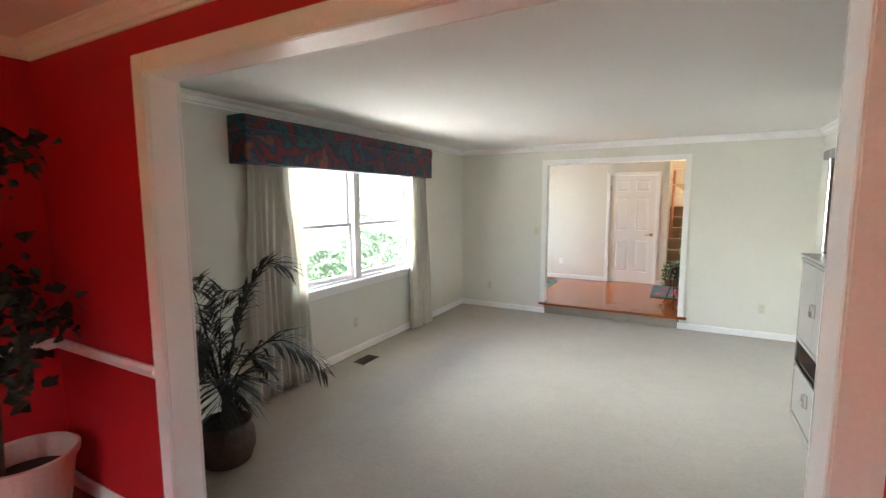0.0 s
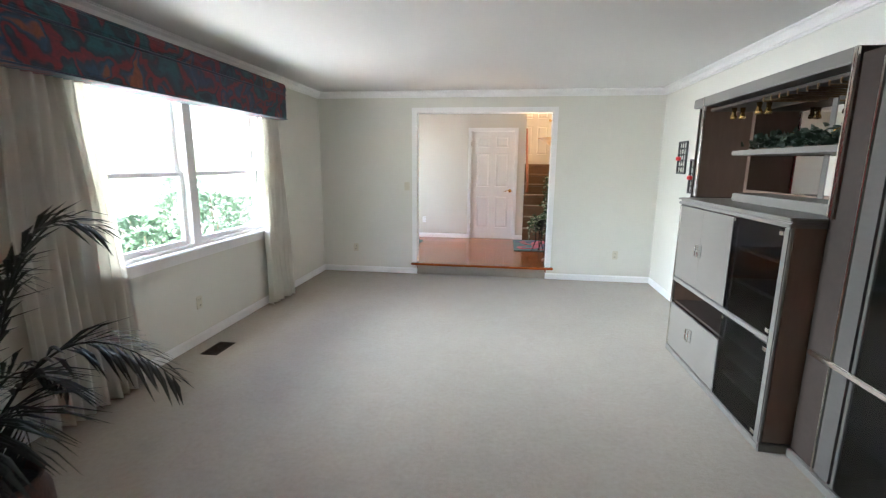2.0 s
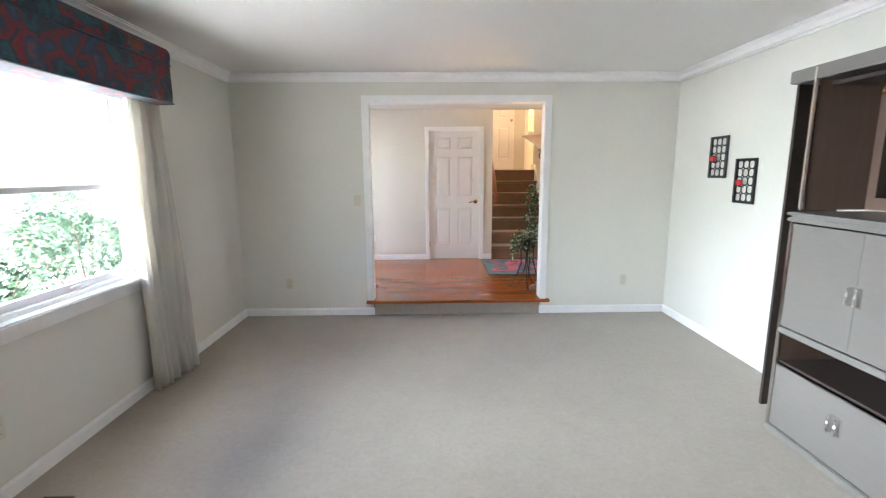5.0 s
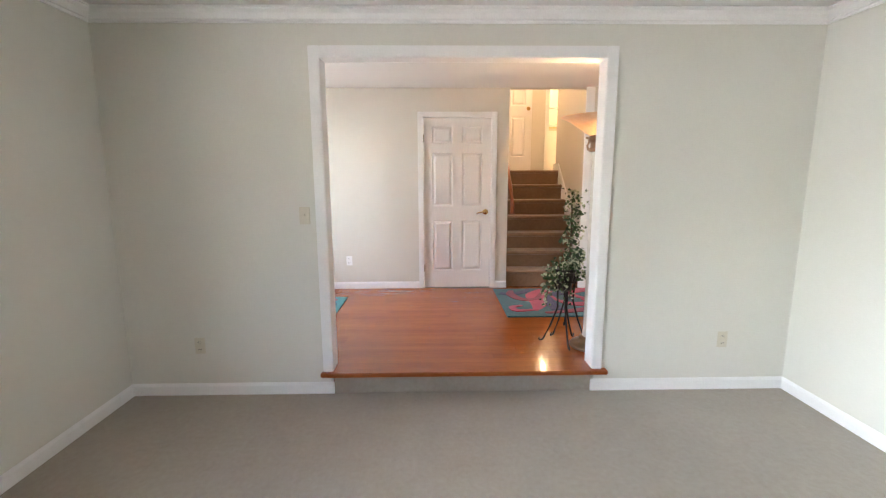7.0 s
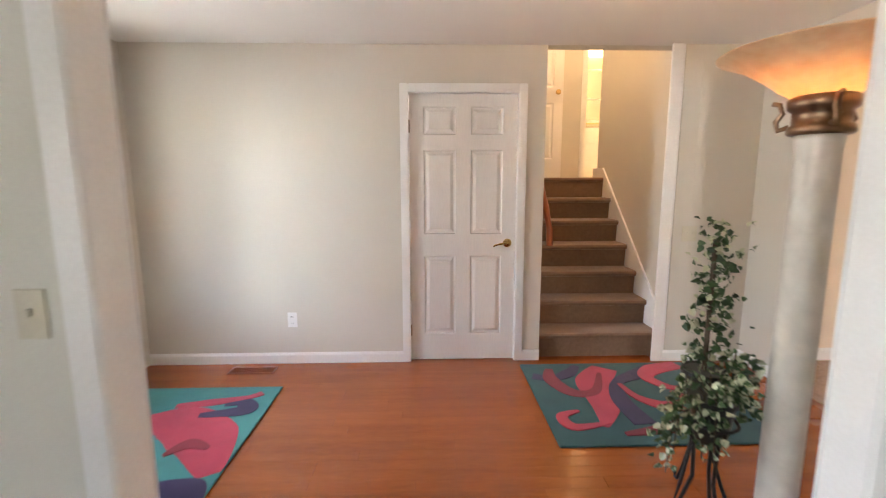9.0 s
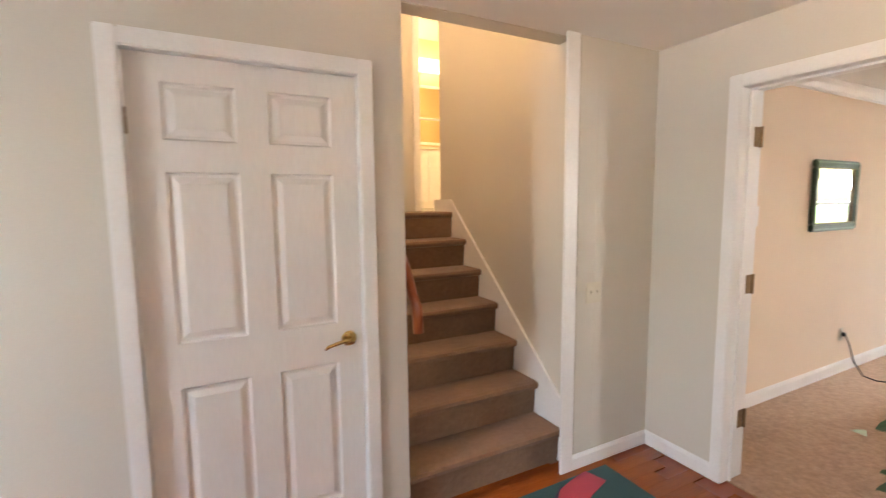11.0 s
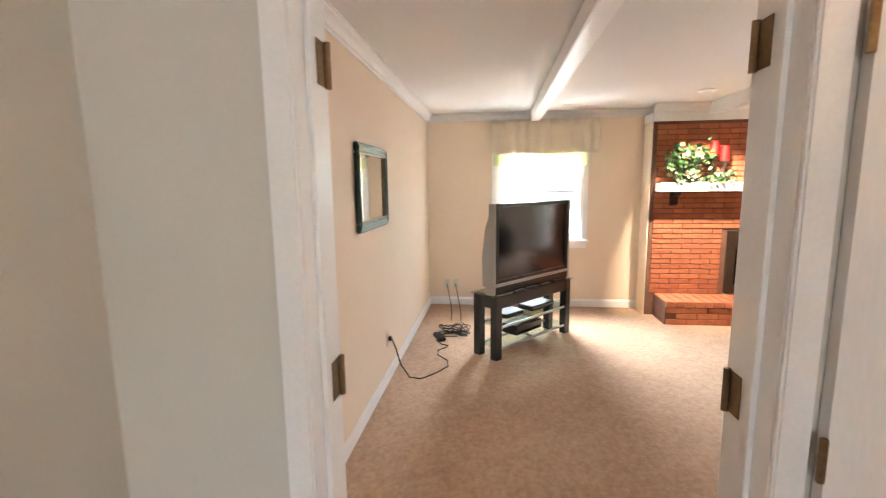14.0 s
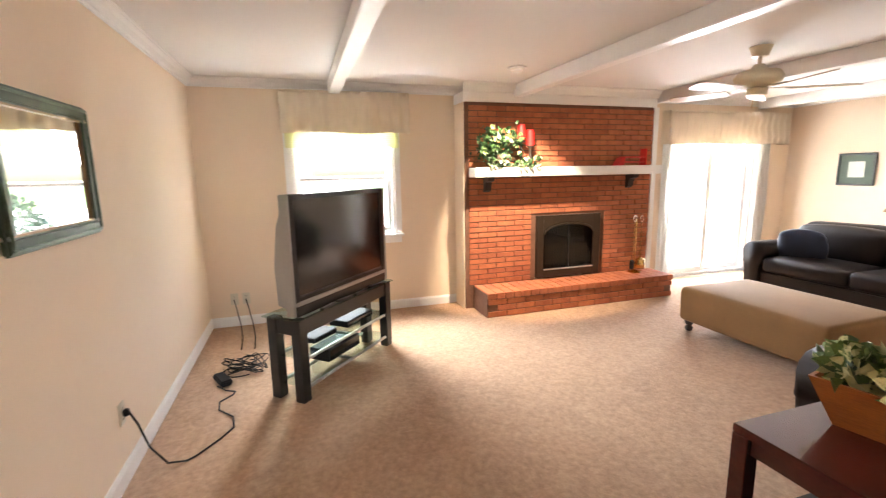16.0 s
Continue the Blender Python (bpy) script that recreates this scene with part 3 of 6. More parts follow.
wall("wall_foyer_east", "x", 1.42, 1.48, 6.885, 9.24, 0.0, CZ, [(FD[0] - 0.02, FD[1] + 0.02, 0.0, FD[2] + 0.02)], M_FOYER, "warm white painted wall with a doorway")
baseboard("baseboard", "y", 9.13, -1, -3.2, CD[0] - 0.062, FZ)
baseboard("baseboard", "y", 9.13, -1, CD[1] + 0.062, -0.165, FZ)
baseboard("baseboard", "y", 9.08, -1, 0.802, 1.406, FZ)
baseboard("baseboard", "x", 1.42, -1, FD[1] + 0.062, 9.08, FZ)
baseboard("baseboard", "x", 1.42, -1, 6.885, FD[0] - 0.062, FZ)
baseboard("baseboard", "y", 6.885, 1, -3.2, FO[0] - 0.062, FZ)
casing("trim_closet_door", "y", 9.13, -1, CD[0], CD[1], FZ, CD[2])
jamb("jamb_closet", "y", 9.128, 9.251, CD[0], CD[1], FZ, CD[2])
casing("trim_opening_foyer", "y", 6.885, 1, FO[0], FO[1], FZ, FO[2])
casing("trim_family_doorway", "x", 1.42, -1, FD[0], FD[1], FZ, FD[2])
jamb("jamb_family", "x", 1.4185, 1.6015, FD[0], FD[1], FZ, FD[2])
setting("door_stop", boxes([(1.475, 1.49, FD[0], FD[0] + 0.012, FZ, FD[2]), (1.475, 1.49, FD[1] - 0.012, FD[1], FZ, FD[2]), (1.475, 1.49, FD[0], FD[1], FD[2] - 0.012, FD[2])], 0.002), M_TRIM, "white painted door stop strip", "door stop")
setting("wall_closet_back", boxes([(-1.6, -0.32, 9.60, 9.66, 0.0, CZ)]), M_FOYER, "plain wall behind the closet door", "wall")
# stairs and upper hall
STEPS, RISE, RUN, SY = 7, 0.2064, 0.2175, 9.16
UZ = FZ + STEPS * RISE
stairs = thing("stairs", "brown carpeted stairs with white stringer boards", "stairs")
stairs["kind"] = "structure"
for k in range(STEPS):
    y, z = SY + k * RUN, FZ + k * RISE
    outline = [(y + 0.03, z - 0.012), (y + 0.02, z + RISE - 0.05), (y - 0.005, z + RISE - 0.042), (y - 0.012, z + RISE - 0.02), (y - 0.005, z + RISE - 0.004), (y + 0.02, z + RISE), (y + RUN + 0.08 if k < STEPS - 1 else y + 0.30, z + RISE), (y + RUN + 0.08 if k < STEPS - 1 else y + 0.30, z + 0.001)]
    part("step", prism(bmesh.new(), outline, "x", -0.161, 0.800), M_STAIR, stairs)
for x0, x1 in ((0.802, 0.819),):
    sk = [(SY - 0.06, FZ), (SY - 0.06, FZ + 0.31), (SY + STEPS * RUN - 0.18, UZ + 0.10), (SY + STEPS * RUN + 0.1, UZ + 0.10), (SY + STEPS * RUN + 0.1, UZ - 0.2), (SY + 0.2, FZ)]
    part("stringer", prism(bmesh.new(), sk, "x", x0, x1), M_TRIM, stairs, "white painted stringer board")
setting("wall_stairs_east", boxes([(0.82, 0.95, 9.0805, 10.70, 0.0, 4.05)]), M_FOYER, "tall warm white stairwell wall", "wall")
setting("trim_stairs_corner", boxes([(0.712, 0.80, 9.062, 9.0795, FZ, FCZ - 0.001), (0.802, 0.818, 9.0795, 9.12, FZ, FCZ - 0.001)], 0.004), M_TRIM, "white corner board beside the stairs", "corner trim")
setting("wall_stairs_west", boxes([(-0.285, -0.165, 9.252, 10.9, 0.0, 4.05)]), M_FOYER, "warm white stairwell wall", "wall")
setting("wall_stairs_header", boxes([(-0.285, 0.95, 9.14, 9.25, FCZ, 4.05)]), M_FOYER, "warm white wall above the stair opening", "wall")
setting("floor_upper_hall", boxes([(-2.5, 2.6, SY + STEPS * RUN - 0.21, 11.0, UZ - 0.2, UZ - 0.002)]), M_STAIR, "brown carpet of the upper hall", "floor")
setting("ceiling_upper_hall", boxes([(-2.6, 2.7, 9.14, 11.12, 4.05, 4.15)]), M_CEIL, "white ceiling of the upper hall", "ceiling")
setting("wall_upper_west", boxes([(-2.6, -2.5, 10.9, 11.0, UZ - 0.2, 4.05)]), M_FOYER, "warm white wall of the upper hall", "wall")
setting("wall_upper_south", boxes([(-2.5, -0.285, 10.78, 10.9, UZ - 0.2, 4.05), (0.95, 2.6, 10.58, 10.70, UZ - 0.2, 4.05), (2.6, 2.7, 10.58, 11.0, UZ - 0.2, 4.05)]), M_FOYER, "warm white wall of the upper hall", "wall")
wall("wall_upper_north", "y", 11.0, 11.12, -2.6, 2.7, UZ - 0.2, 4.05, [(0.77, 1.53, UZ - 0.002, UZ + 2.03)], M_FOYER, "warm white wall of the upper hall with a doorway")
casing("trim_upper_doorway", "y", 11.0, -1, 0.77, 1.53, UZ, UZ + 2.03)
setting("room_upper_bath", boxes([(0.3, 3.6, 11.12, 13.4, UZ - 0.2, UZ - 0.004)]), M_CONCRETE, "pale tiled floor of the upper bathroom", "floor")
# unseen block added outside; keeps family_door_light off window_2
setting("wall_light_block", boxes([(6.36, 7.05, 4.1, 6.4, -0.2, 4.2)]), M_SIDING, "plain white block added outside to stop lamp light", "wall")
setting("wall_upper_bath", boxes([(0.2, 0.3, 11.12, 13.4, UZ - 0.2, 4.05), (3.6, 3.7, 11.12, 13.4, UZ - 0.2, 4.05), (0.2, 3.7, 13.4, 13.5, UZ - 0.2, 4.05), (2.701, 3.7, 11.0, 11.119, UZ - 0.2, 4.05)]), M_YELLOW, "warm yellow bathroom walls", "wall")
setting("ceiling_upper_bath", boxes([(0.2, 3.7, 11.121, 13.5, 4.05, 4.15)]), M_CEIL, "white bathroom ceiling", "ceiling")
# family room
setting("floor_family", boxes([(1.60, 6.2, 1.3, 9.05, 0.0, FZ - 0.001), (1.482, 1.5995, FD[0] - 0.01, FD[1] + 0.01, 0.0, FZ - 0.0015)]), M_TAN, "tan wall-to-wall carpet with brushed pile", "floor")
setting("ceiling_family", boxes([(1.485, 6.4, 1.2, 9.24, CZ, CZ + 0.15)]), M_CEIL, "white painted ceiling of the family room", "ceiling")
wall("wall_family_north", "y", 9.05, 9.24, 1.55, 6.35, 0.0, CZ, [], M_PEACH, "pale peach painted wall")
wall("wall_family_east", "x", 6.2, 6.35, 1.3, 9.05, 0.0, CZ, [SD, FW], M_PEACH, "pale peach painted wall with a window and a sliding door")
wall("wall_family_south", "y", 1.2, 1.3, 1.55, 6.35, 0.0, CZ, [], M_PEACH, "pale peach painted wall")
wall("wall_family_west", "x", 1.522, 1.60, 1.3, 9.05, 0.0, CZ, [(FD[0] - 0.02, FD[1] + 0.02, 0.0, FD[2] + 0.02)], M_PEACH, "pale peach painted wall with a doorway")
setting("wall_core", boxes([(1.4805, 1.5215, 6.83, FD[0] - 0.025, 0.0, CZ), (1.4805, 1.5215, FD[1] + 0.025, 9.05, 0.0, CZ), (1.4805, 1.5215, FD[0] - 0.025, FD[1] + 0.025, FD[2] + 0.025, CZ)]), M_FOYER, "plain core of the doorway wall", "wall")
baseboard("baseboard", "y", 9.05, -1, 1.60, 6.2, FZ, 0.10)
baseboard("baseboard", "x", 6.2, -1, 6.45, 9.05, FZ, 0.10)
baseboard("baseboard", "y", 1.3, 1, 1.60, 6.2, FZ, 0.10)
crown("trim_crown_family_north", "y", 9.05, -1, 1.60, 6.2)
crown("trim_crown_family_east", "x", 6.2, -1, 1.3, 9.05)
crown("trim_crown_family_west", "x", 1.60, 1, 1.3, 9.05)
crown("trim_crown_family_south", "y", 1.3, 1, 1.60, 6.2)
for y in (7.735, 5.83, 3.92, 2.02):
    setting("ceiling_beam", boxes([(1.601, 6.125, y - 0.055, y + 0.055, CZ - 0.125, CZ - 0.0015)], 0.006, 2), M_TRIM, "white painted ceiling beam", "ceiling beam")
# outdoors
setting("ground", boxes([(-400, 400, -400, 400, -0.5, -0.25)]), M_GRASS, "sunlit green lawn", "ground")
M_FIREDOOR = surface("dark_bronze_metal", (0.055, 0.036, 0.024), 0.45, 0.5, vary=0.12, scale=8, fine=60, bump=0.05)
M_SHEER = see_through(surface("white_sheer_cloth", (0.85, 0.85, 0.83), 0.8, vary=0.02, scale=4, fine=200, bump=0.05), 0.55)
# pale slab added as a reflector, bouncing sun up to the living room ceiling
setting("road", boxes([(-60, -3.9, -30, 40, -0.3, -0.235)]), M_CONCRETE, "wide pale concrete slab added to bounce sunlight indoors", "road")
setting("patio", boxes([(6.36, 30.0, -8.0, 14.0, -0.3, 0.06)], 0.01), M_CONCRETE, "pale concrete patio", "patio")
setting("roof_soffit", boxes([(-3.78, -3.33, 0.5, 9.9, 2.52, 2.57), (-3.82, -3.78, 0.5, 9.9, 2.45, 2.74)]), M_SIDING, "white painted roof soffit and fascia", "roof")

# ---------------------------------------------------------------- doors and windows


def recess_panel(bm, x0, x1, z0, z1, y, deep=0.010):
    """A raised field inside a moulded recess; the face lies at y and looks to -y."""
    rings = []
    for inset, d in ((0.0, 0.0), (0.007, deep), (0.018, deep), (0.040, 0.0), (0.042, -0.0005)):
        rings.append([bm.verts.new(p) for p in ((x0 + inset, y + d, z0 + inset), (x1 - inset, y + d, z0 + inset), (x1 - inset, y + d, z1 - inset), (x0 + inset, y + d, z1 - inset))])
    for a, b in zip(rings, rings[1:]):
        for k in range(4):
            bm.faces.new((a[k], a[(k + 1) % 4], b[(k + 1) % 4], b[k]))
    bm.faces.new(rings[-1])


def panel_door(parent, width, height, columns, rows, thick=0.035):
    """A moulded panel door leaf in its own axes: hinge at x = 0, foot at z = 0, front at y = 0."""
    holes = [(c0, c1, r0, r1) for c0, c1 in columns for r0, r1 in rows]
    xs = sorted({0, width, *[v for c in columns for v in c]})
    zs = sorted({0, height, *[v for r in rows for v in r]})
    bm = bmesh.new()
    for a, b in zip(xs, xs[1:]):
        for c, d in zip(zs, zs[1:]):
            if (a, b, c, d) not in holes:
                bm.faces.new([bm.verts.new(p) for p in ((a, 0, c), (b, 0, c), (b, 0, d), (a, 0, d))])
    for h in holes:
        recess_panel(bm, *h, 0)
    bmesh.ops.remove_doubles(bm, verts=list(bm.verts), dist=1e-5)
    quadbox(bm, 0, width, 0.011, thick, 0, height)
    for x0, x1, z0, z1 in ((0, 0.0005, 0, height), (width - 0.0005, width, 0, height), (0, width, height - 0.0005, height), (0, width, 0, 0.0005)):
        quadbox(bm, x0, x1, 0.0002, 0.011, z0, z1)
    return part("leaf", bm, M_DOOR, parent)


def hinge(parent, x, y, z, material, height=0.09, along="y"):
    bm = lathe([(0.006, z - height / 2), (0.0068, z - height / 2 + 0.002), (0.0068, z + height / 2 - 0.002), (0.006, z + height / 2)], 10, x, y)
    if along == "y":
        quadbox(bm, x - 0.001, x + 0.001, y, y + 0.034, z - height / 2, z + height / 2)
    else:
        quadbox(bm, x, x + 0.034, y - 0.001, y + 0.001, z - height / 2, z + height / 2)
    return part("hinge", bm, material, parent, "dull brass hinge")


ROWS6 = ((0.21, 0.83), (1.00, 1.63), (1.74, 1.94))
closet = thing("door_1", "closed white six-panel closet door with a brass lever", "door", place=(CD[0] + 0.004, 9.150, FZ + 0.008))
closet["kind"] = "structure"
panel_door(closet, 0.802, 2.032, ((0.105, 0.345), (0.457, 0.697)), ROWS6)
lev = part("door_handle", lathe([(0.003, 0), (0.031, 0.0), (0.033, 0.004), (0.026, 0.009), (0.012, 0.012), (0.011, 0.05), (0.014, 0.055), (0.004, 0.058)], 24), M_BRASS, closet, "polished brass lever handle")
lev.matrix_basis = pose(0.742, 0, 0.93, 90, 0, 0)
part("lever", tube(bmesh.new(), [(0, 0, 0.05), (-0.03, 0.004, 0.052), (-0.07, -0.004, 0.052), (-0.10, -0.012, 0.05), (-0.112, -0.022, 0.05)], [0.009, 0.009, 0.008, 0.007, 0.006], 10), M_BRASS, lev, smooth=True)
for z in (0.24, 1.80):
    part("hinge", boxes([(-0.022, 0.004, -0.003, -0.0005, z - 0.045, z + 0.045)], 0.001), M_BRONZE, closet, "dull brass hinge")

# half of a pair of doors, folded back against the foyer wall
leaf = thing("door_2", "white panelled half door folded open against the wall", "door", place=(1.388, 7.575, FZ + 0.01), turn=-90)
leaf["kind"] = "structure"
panel_door(leaf, 0.44, 2.03, ((0.10, 0.34),), ROWS6, 0.028)
for z in (0.27, 1.02, 1.80):
    part("hinge", lathe([(0.006, z - 0.045), (0.0075, z - 0.043), (0.0075, z + 0.043), (0.006, z + 0.045)], 10, -0.008, -0.002), M_BRONZE, leaf, "dull brass hinge knuckle")
hinges = thing("jamb_hinges", "bare aged brass hinges on the door jambs", "hinges")
for z in (0.50, 1.24, 2.0):
    bm = boxes([(1.535, 1.578, FD[1] - 0.003, FD[1] - 0.0003, z - 0.05, z + 0.05)], 0.001)
    tube(bm, [(1.585, FD[1] - 0.008, z - 0.052), (1.585, FD[1] - 0.008, z + 0.052)], 0.008, 10)
    part("hinge", bm, M_BRONZE, hinges)
    bm = boxes([(1.535, 1.578, FD[0] + 0.0003, FD[0] + 0.003, z - 0.05, z + 0.05)], 0.001)
    tube(bm, [(1.585, FD[0] + 0.008, z - 0.052), (1.585, FD[0] + 0.008, z + 0.052)], 0.008, 10)
    part("hinge", bm, M_BRONZE, hinges)
upper = thing("door_3", "closed white panelled door in the upper hall", "door", place=(-0.27, 10.962, UZ + 0.004))
upper["kind"] = "structure"
panel_door(upper, 0.76, 2.02, ((0.105, 0.325), (0.435, 0.655)), ROWS6)
part("door_handle", lathe([(0.004, 0.0), (0.028, 0.004), (0.03, 0.02), (0.02, 0.035)], 16), M_BRASS, upper).matrix_basis = pose(0.70, 0, 0.95, 90, 0, 0)


def sash(parent, axis_x, y0, y1, z0, z1, thick, bar=0.045):
    """A glazed sash in a wall that faces along x."""
    x0, x1 = axis_x, axis_x + thick
    rows = [(x0, x1, y0, y0 + bar, z0, z1), (x0, x1, y1 - bar, y1, z0, z1), (x0, x1, y0 + bar, y1 - bar, z0, z0 + bar), (x0, x1, y0 + bar, y1 - bar, z1 - bar * 0.8, z1)]
    fr = part("sash", boxes(rows, 0.004, 1), M_TRIM, parent)
    pane = part("pane", boxes([(x0 + thick * 0.4, x0 + thick * 0.4 + 0.004, y0 + bar, y1 - bar, z0 + bar, z1 - bar * 0.8)]), M_PANE, fr)
    pane.visible_shadow = False
    return fr


def hung_window(name, label, x_in, depth, y0, y1, z0, z1, mid, units, out):
    """Double-hung units side by side; out is the side of the weather."""
    w = thing(name, label, "window")
    w["kind"] = "structure"
    f0, f1 = sorted((x_in, x_in + out * depth))
    part("window_frame", boxes([(f0, f1, y0, y0 + 0.03, z0, z1), (f0, f1, y1 - 0.03, y1, z0, z1), (f0, f1, y0 + 0.03, y1 - 0.03, z1 - 0.03, z1), (f0, f1, y0 + 0.03, y1 - 0.03, z0, z0 + 0.03)], 0.002), M_TRIM, w)
    for k, (a, b) in enumerate(units):
        near = x_in + out * 0.035
        far = x_in + out * 0.075
        sash(w, min(near, near + out * 0.032), a, b, z0 + 0.03, mid + 0.02, 0.032)
        sash(w, min(far, far + out * 0.032), a, b, mid - 0.02, z1 - 0.03, 0.032)
        part("sash_lift", boxes([(near - out * 0.012 - 0.006, near - out * 0.012 + 0.006, (a + b) / 2 - 0.06, (a + b) / 2 + 0.06, z0 + 0.05, z0 + 0.062)], 0.003), M_TRIM, w)
        if k:
            g0, g1 = sorted((x_in - out * 0.012, x_in + out * depth))
            part("mullion", boxes([(g0, g1, units[k - 1][1], a, z0 + 0.03, z1 - 0.03)], 0.006, 2), M_TRIM, w)
    return w


win1 = hung_window("window_1", "white double window with two double-hung sashes", -3.205, 0.11, WIN[0], WIN[1], WIN[2], WIN[3], 1.49, ((2.96, 3.945), (4.055, 5.10)), -1)
part("window_sill", boxes([(-3.215, -3.135, WIN[0] - 0.09, WIN[1] + 0.09, WIN[2] - 0.022, WIN[2] + 0.004)], 0.008, 3), M_TRIM, win1)
part("apron", boxes([(-3.1992, -3.182, WIN[0] - 0.06, WIN[1] + 0.06, WIN[2] - 0.10, WIN[2] - 0.0225)], 0.004, 2), M_TRIM, win1)
part("side_casing", boxes([(-3.1992, -3.18, WIN[0] - 0.06, WIN[0], WIN[2] + 0.0045, WIN[3] + 0.06)], 0.004, 2), M_TRIM, win1)
part("side_casing", boxes([(-3.1992, -3.18, WIN[1], WIN[1] + 0.06, WIN[2] + 0.0045, WIN[3] + 0.06)], 0.004, 2), M_TRIM, win1)
part("head_casing", boxes([(-3.1992, -3.18, WIN[0] + 0.0005, WIN[1] - 0.0005, WIN[3], WIN[3] + 0.06)], 0.004, 2), M_TRIM, win1)

win2 = hung_window("window_2", "white double-hung window behind the television", 6.205, 0.11, FW[0], FW[1], FW[2], FW[3], 1.62, ((FW[0] + 0.03, FW[1] - 0.03),), 1)
part("window_sill", boxes([(6.14, 6.215, FW[0] - 0.08, FW[1] + 0.08, FW[2] - 0.025, FW[2] + 0.002)], 0.007, 3), M_TRIM, win2)
part("apron", boxes([(6.182, 6.1992, FW[0] - 0.06, FW[1] + 0.06, FW[2] - 0.10, FW[2] - 0.0255)], 0.004, 2), M_TRIM, win2)
for a, b in ((FW[0] - 0.065, FW[0]), (FW[1], FW[1] + 0.065)):
    part("side_casing", boxes([(6.182, 6.1992, a, b, FW[2] + 0.0025, FW[3] + 0.06)], 0.004, 2), M_TRIM, win2)
shade = part("shade", boxes([(6.150, 6.168, FW[0] - 0.05, FW[1] + 0.05, 1.935 + 0.021 * k, 1.935 + 0.021 * k + 0.019) for k in range(10)], 0.006, 2), M_SHADE, win2, "pleated cream window shade half raised")

slider = thing("window_3", "white sliding patio door with two glass panels", "sliding door")
slider["kind"] = "structure"
part("door_frame", boxes([(6.2, 6.32, SD[0], SD[0] + 0.04, SD[2], SD[3]), (6.2, 6.32, SD[1] - 0.04, SD[1], SD[2], SD[3]), (6.2, 6.32, SD[0] + 0.04, SD[1] - 0.04, SD[3] - 0.04, SD[3]), (6.2, 6.32, SD[0] + 0.04, SD[1] - 0.04, SD[2], SD[2] + 0.03)], 0.003), M_TRIM, slider)
mid_y = (SD[0] + SD[1]) / 2
sash(slider, 6.215, mid_y - 0.03, SD[1] - 0.04, SD[2] + 0.03, SD[3] - 0.04, 0.04, 0.075)
sash(slider, 6.262, SD[0] + 0.04, mid_y + 0.045, SD[2] + 0.03, SD[3] - 0.04, 0.04, 0.075)
part("door_handle", tube(bmesh.new(), [(6.212, mid_y + 0.01, 1.05), (6.185, mid_y + 0.01, 1.07), (6.185, mid_y + 0.01, 1.23), (6.212, mid_y + 0.01, 1.25)], 0.009, 8), M_TRIM, slider)
part("casing", boxes([(6.182, 6.1992, SD[1], SD[1] + 0.06, FZ, SD[3] + 0.06), (6.182, 6.1992, SD[0] - 0.06, SD[0], FZ, SD[3] + 0.06)], 0.004, 2), M_TRIM, slider)
part("threshold", boxes([(6.13, 6.34, SD[0], SD[1], FZ, SD[2])], 0.004), M_CHROME, slider)

# ---------------------------------------------------------------- living room things


def pleated(width, height, folds, depth, rng, flare=0.25, rows=14, gather=0.0):
    """A hanging cloth of soft folds, with thickness, in its own axes: along y, from z = 0 up."""
    n = folds * 10
    shape = [rng.uniform(0.7, 1.25) for _ in range(folds + 2)]
    bm = bmesh.new()
    sheets = []
    for side in (0.0, 0.004):
        grid = []
        for j in range(rows + 1):
            v = j / rows
            row = []
            for i in range(n + 1):
                u = i / n
                f = u * folds
                amp = depth * shape[int(f)] * (0.55 + 0.45 * (1 - v)) * (1 + flare * (1 - v))
                x = amp * (0.5 + 0.5 * math.cos(2 * math.pi * f)) + 0.012 * math.sin(7 * v + 5 * u)
                y = (u - 0.5) * width * (1 - gather * v) + 0.010 * math.sin(9 * v + 13 * u)
                row.append(bm.verts.new((x - side, y, v * height + (0.006 * math.sin(11 * u) if j == 0 else 0))))
            grid.append(row)
        sheets.append(grid)
    for grid in sheets:
        for a, b in zip(grid, grid[1:]):
            for k in range(n):
                bm.faces.new((a[k], a[k + 1], b[k + 1], b[k]))
    for a, b in ((sheets[0][0], sheets[1][0]), (sheets[0][-1], sheets[1][-1])):
        for k in range(n):
            bm.faces.new((a[k], a[k + 1], b[k + 1], b[k]))
    for e in (0, n):
        for j in range(rows):
            bm.faces.new((sheets[0][j][e], sheets[0][j + 1][e], sheets[1][j + 1][e], sheets[1][j][e]))
    return bm


rng = random.Random(4)
for label, y, w, f in (("ivory pleated full-length curtain panel beside the window", 2.77, 0.72, 9), ("narrow ivory pleated full-length curtain panel beside the window", 5.21, 0.48, 6)):
    c = thing("curtain", label, "curtain", "living room curtains", (-3.155, y, 0.02))
    part("cloth", pleated(w, 2.16, f, 0.085, rng, gather=0.25), M_LINEN, c, smooth=True)

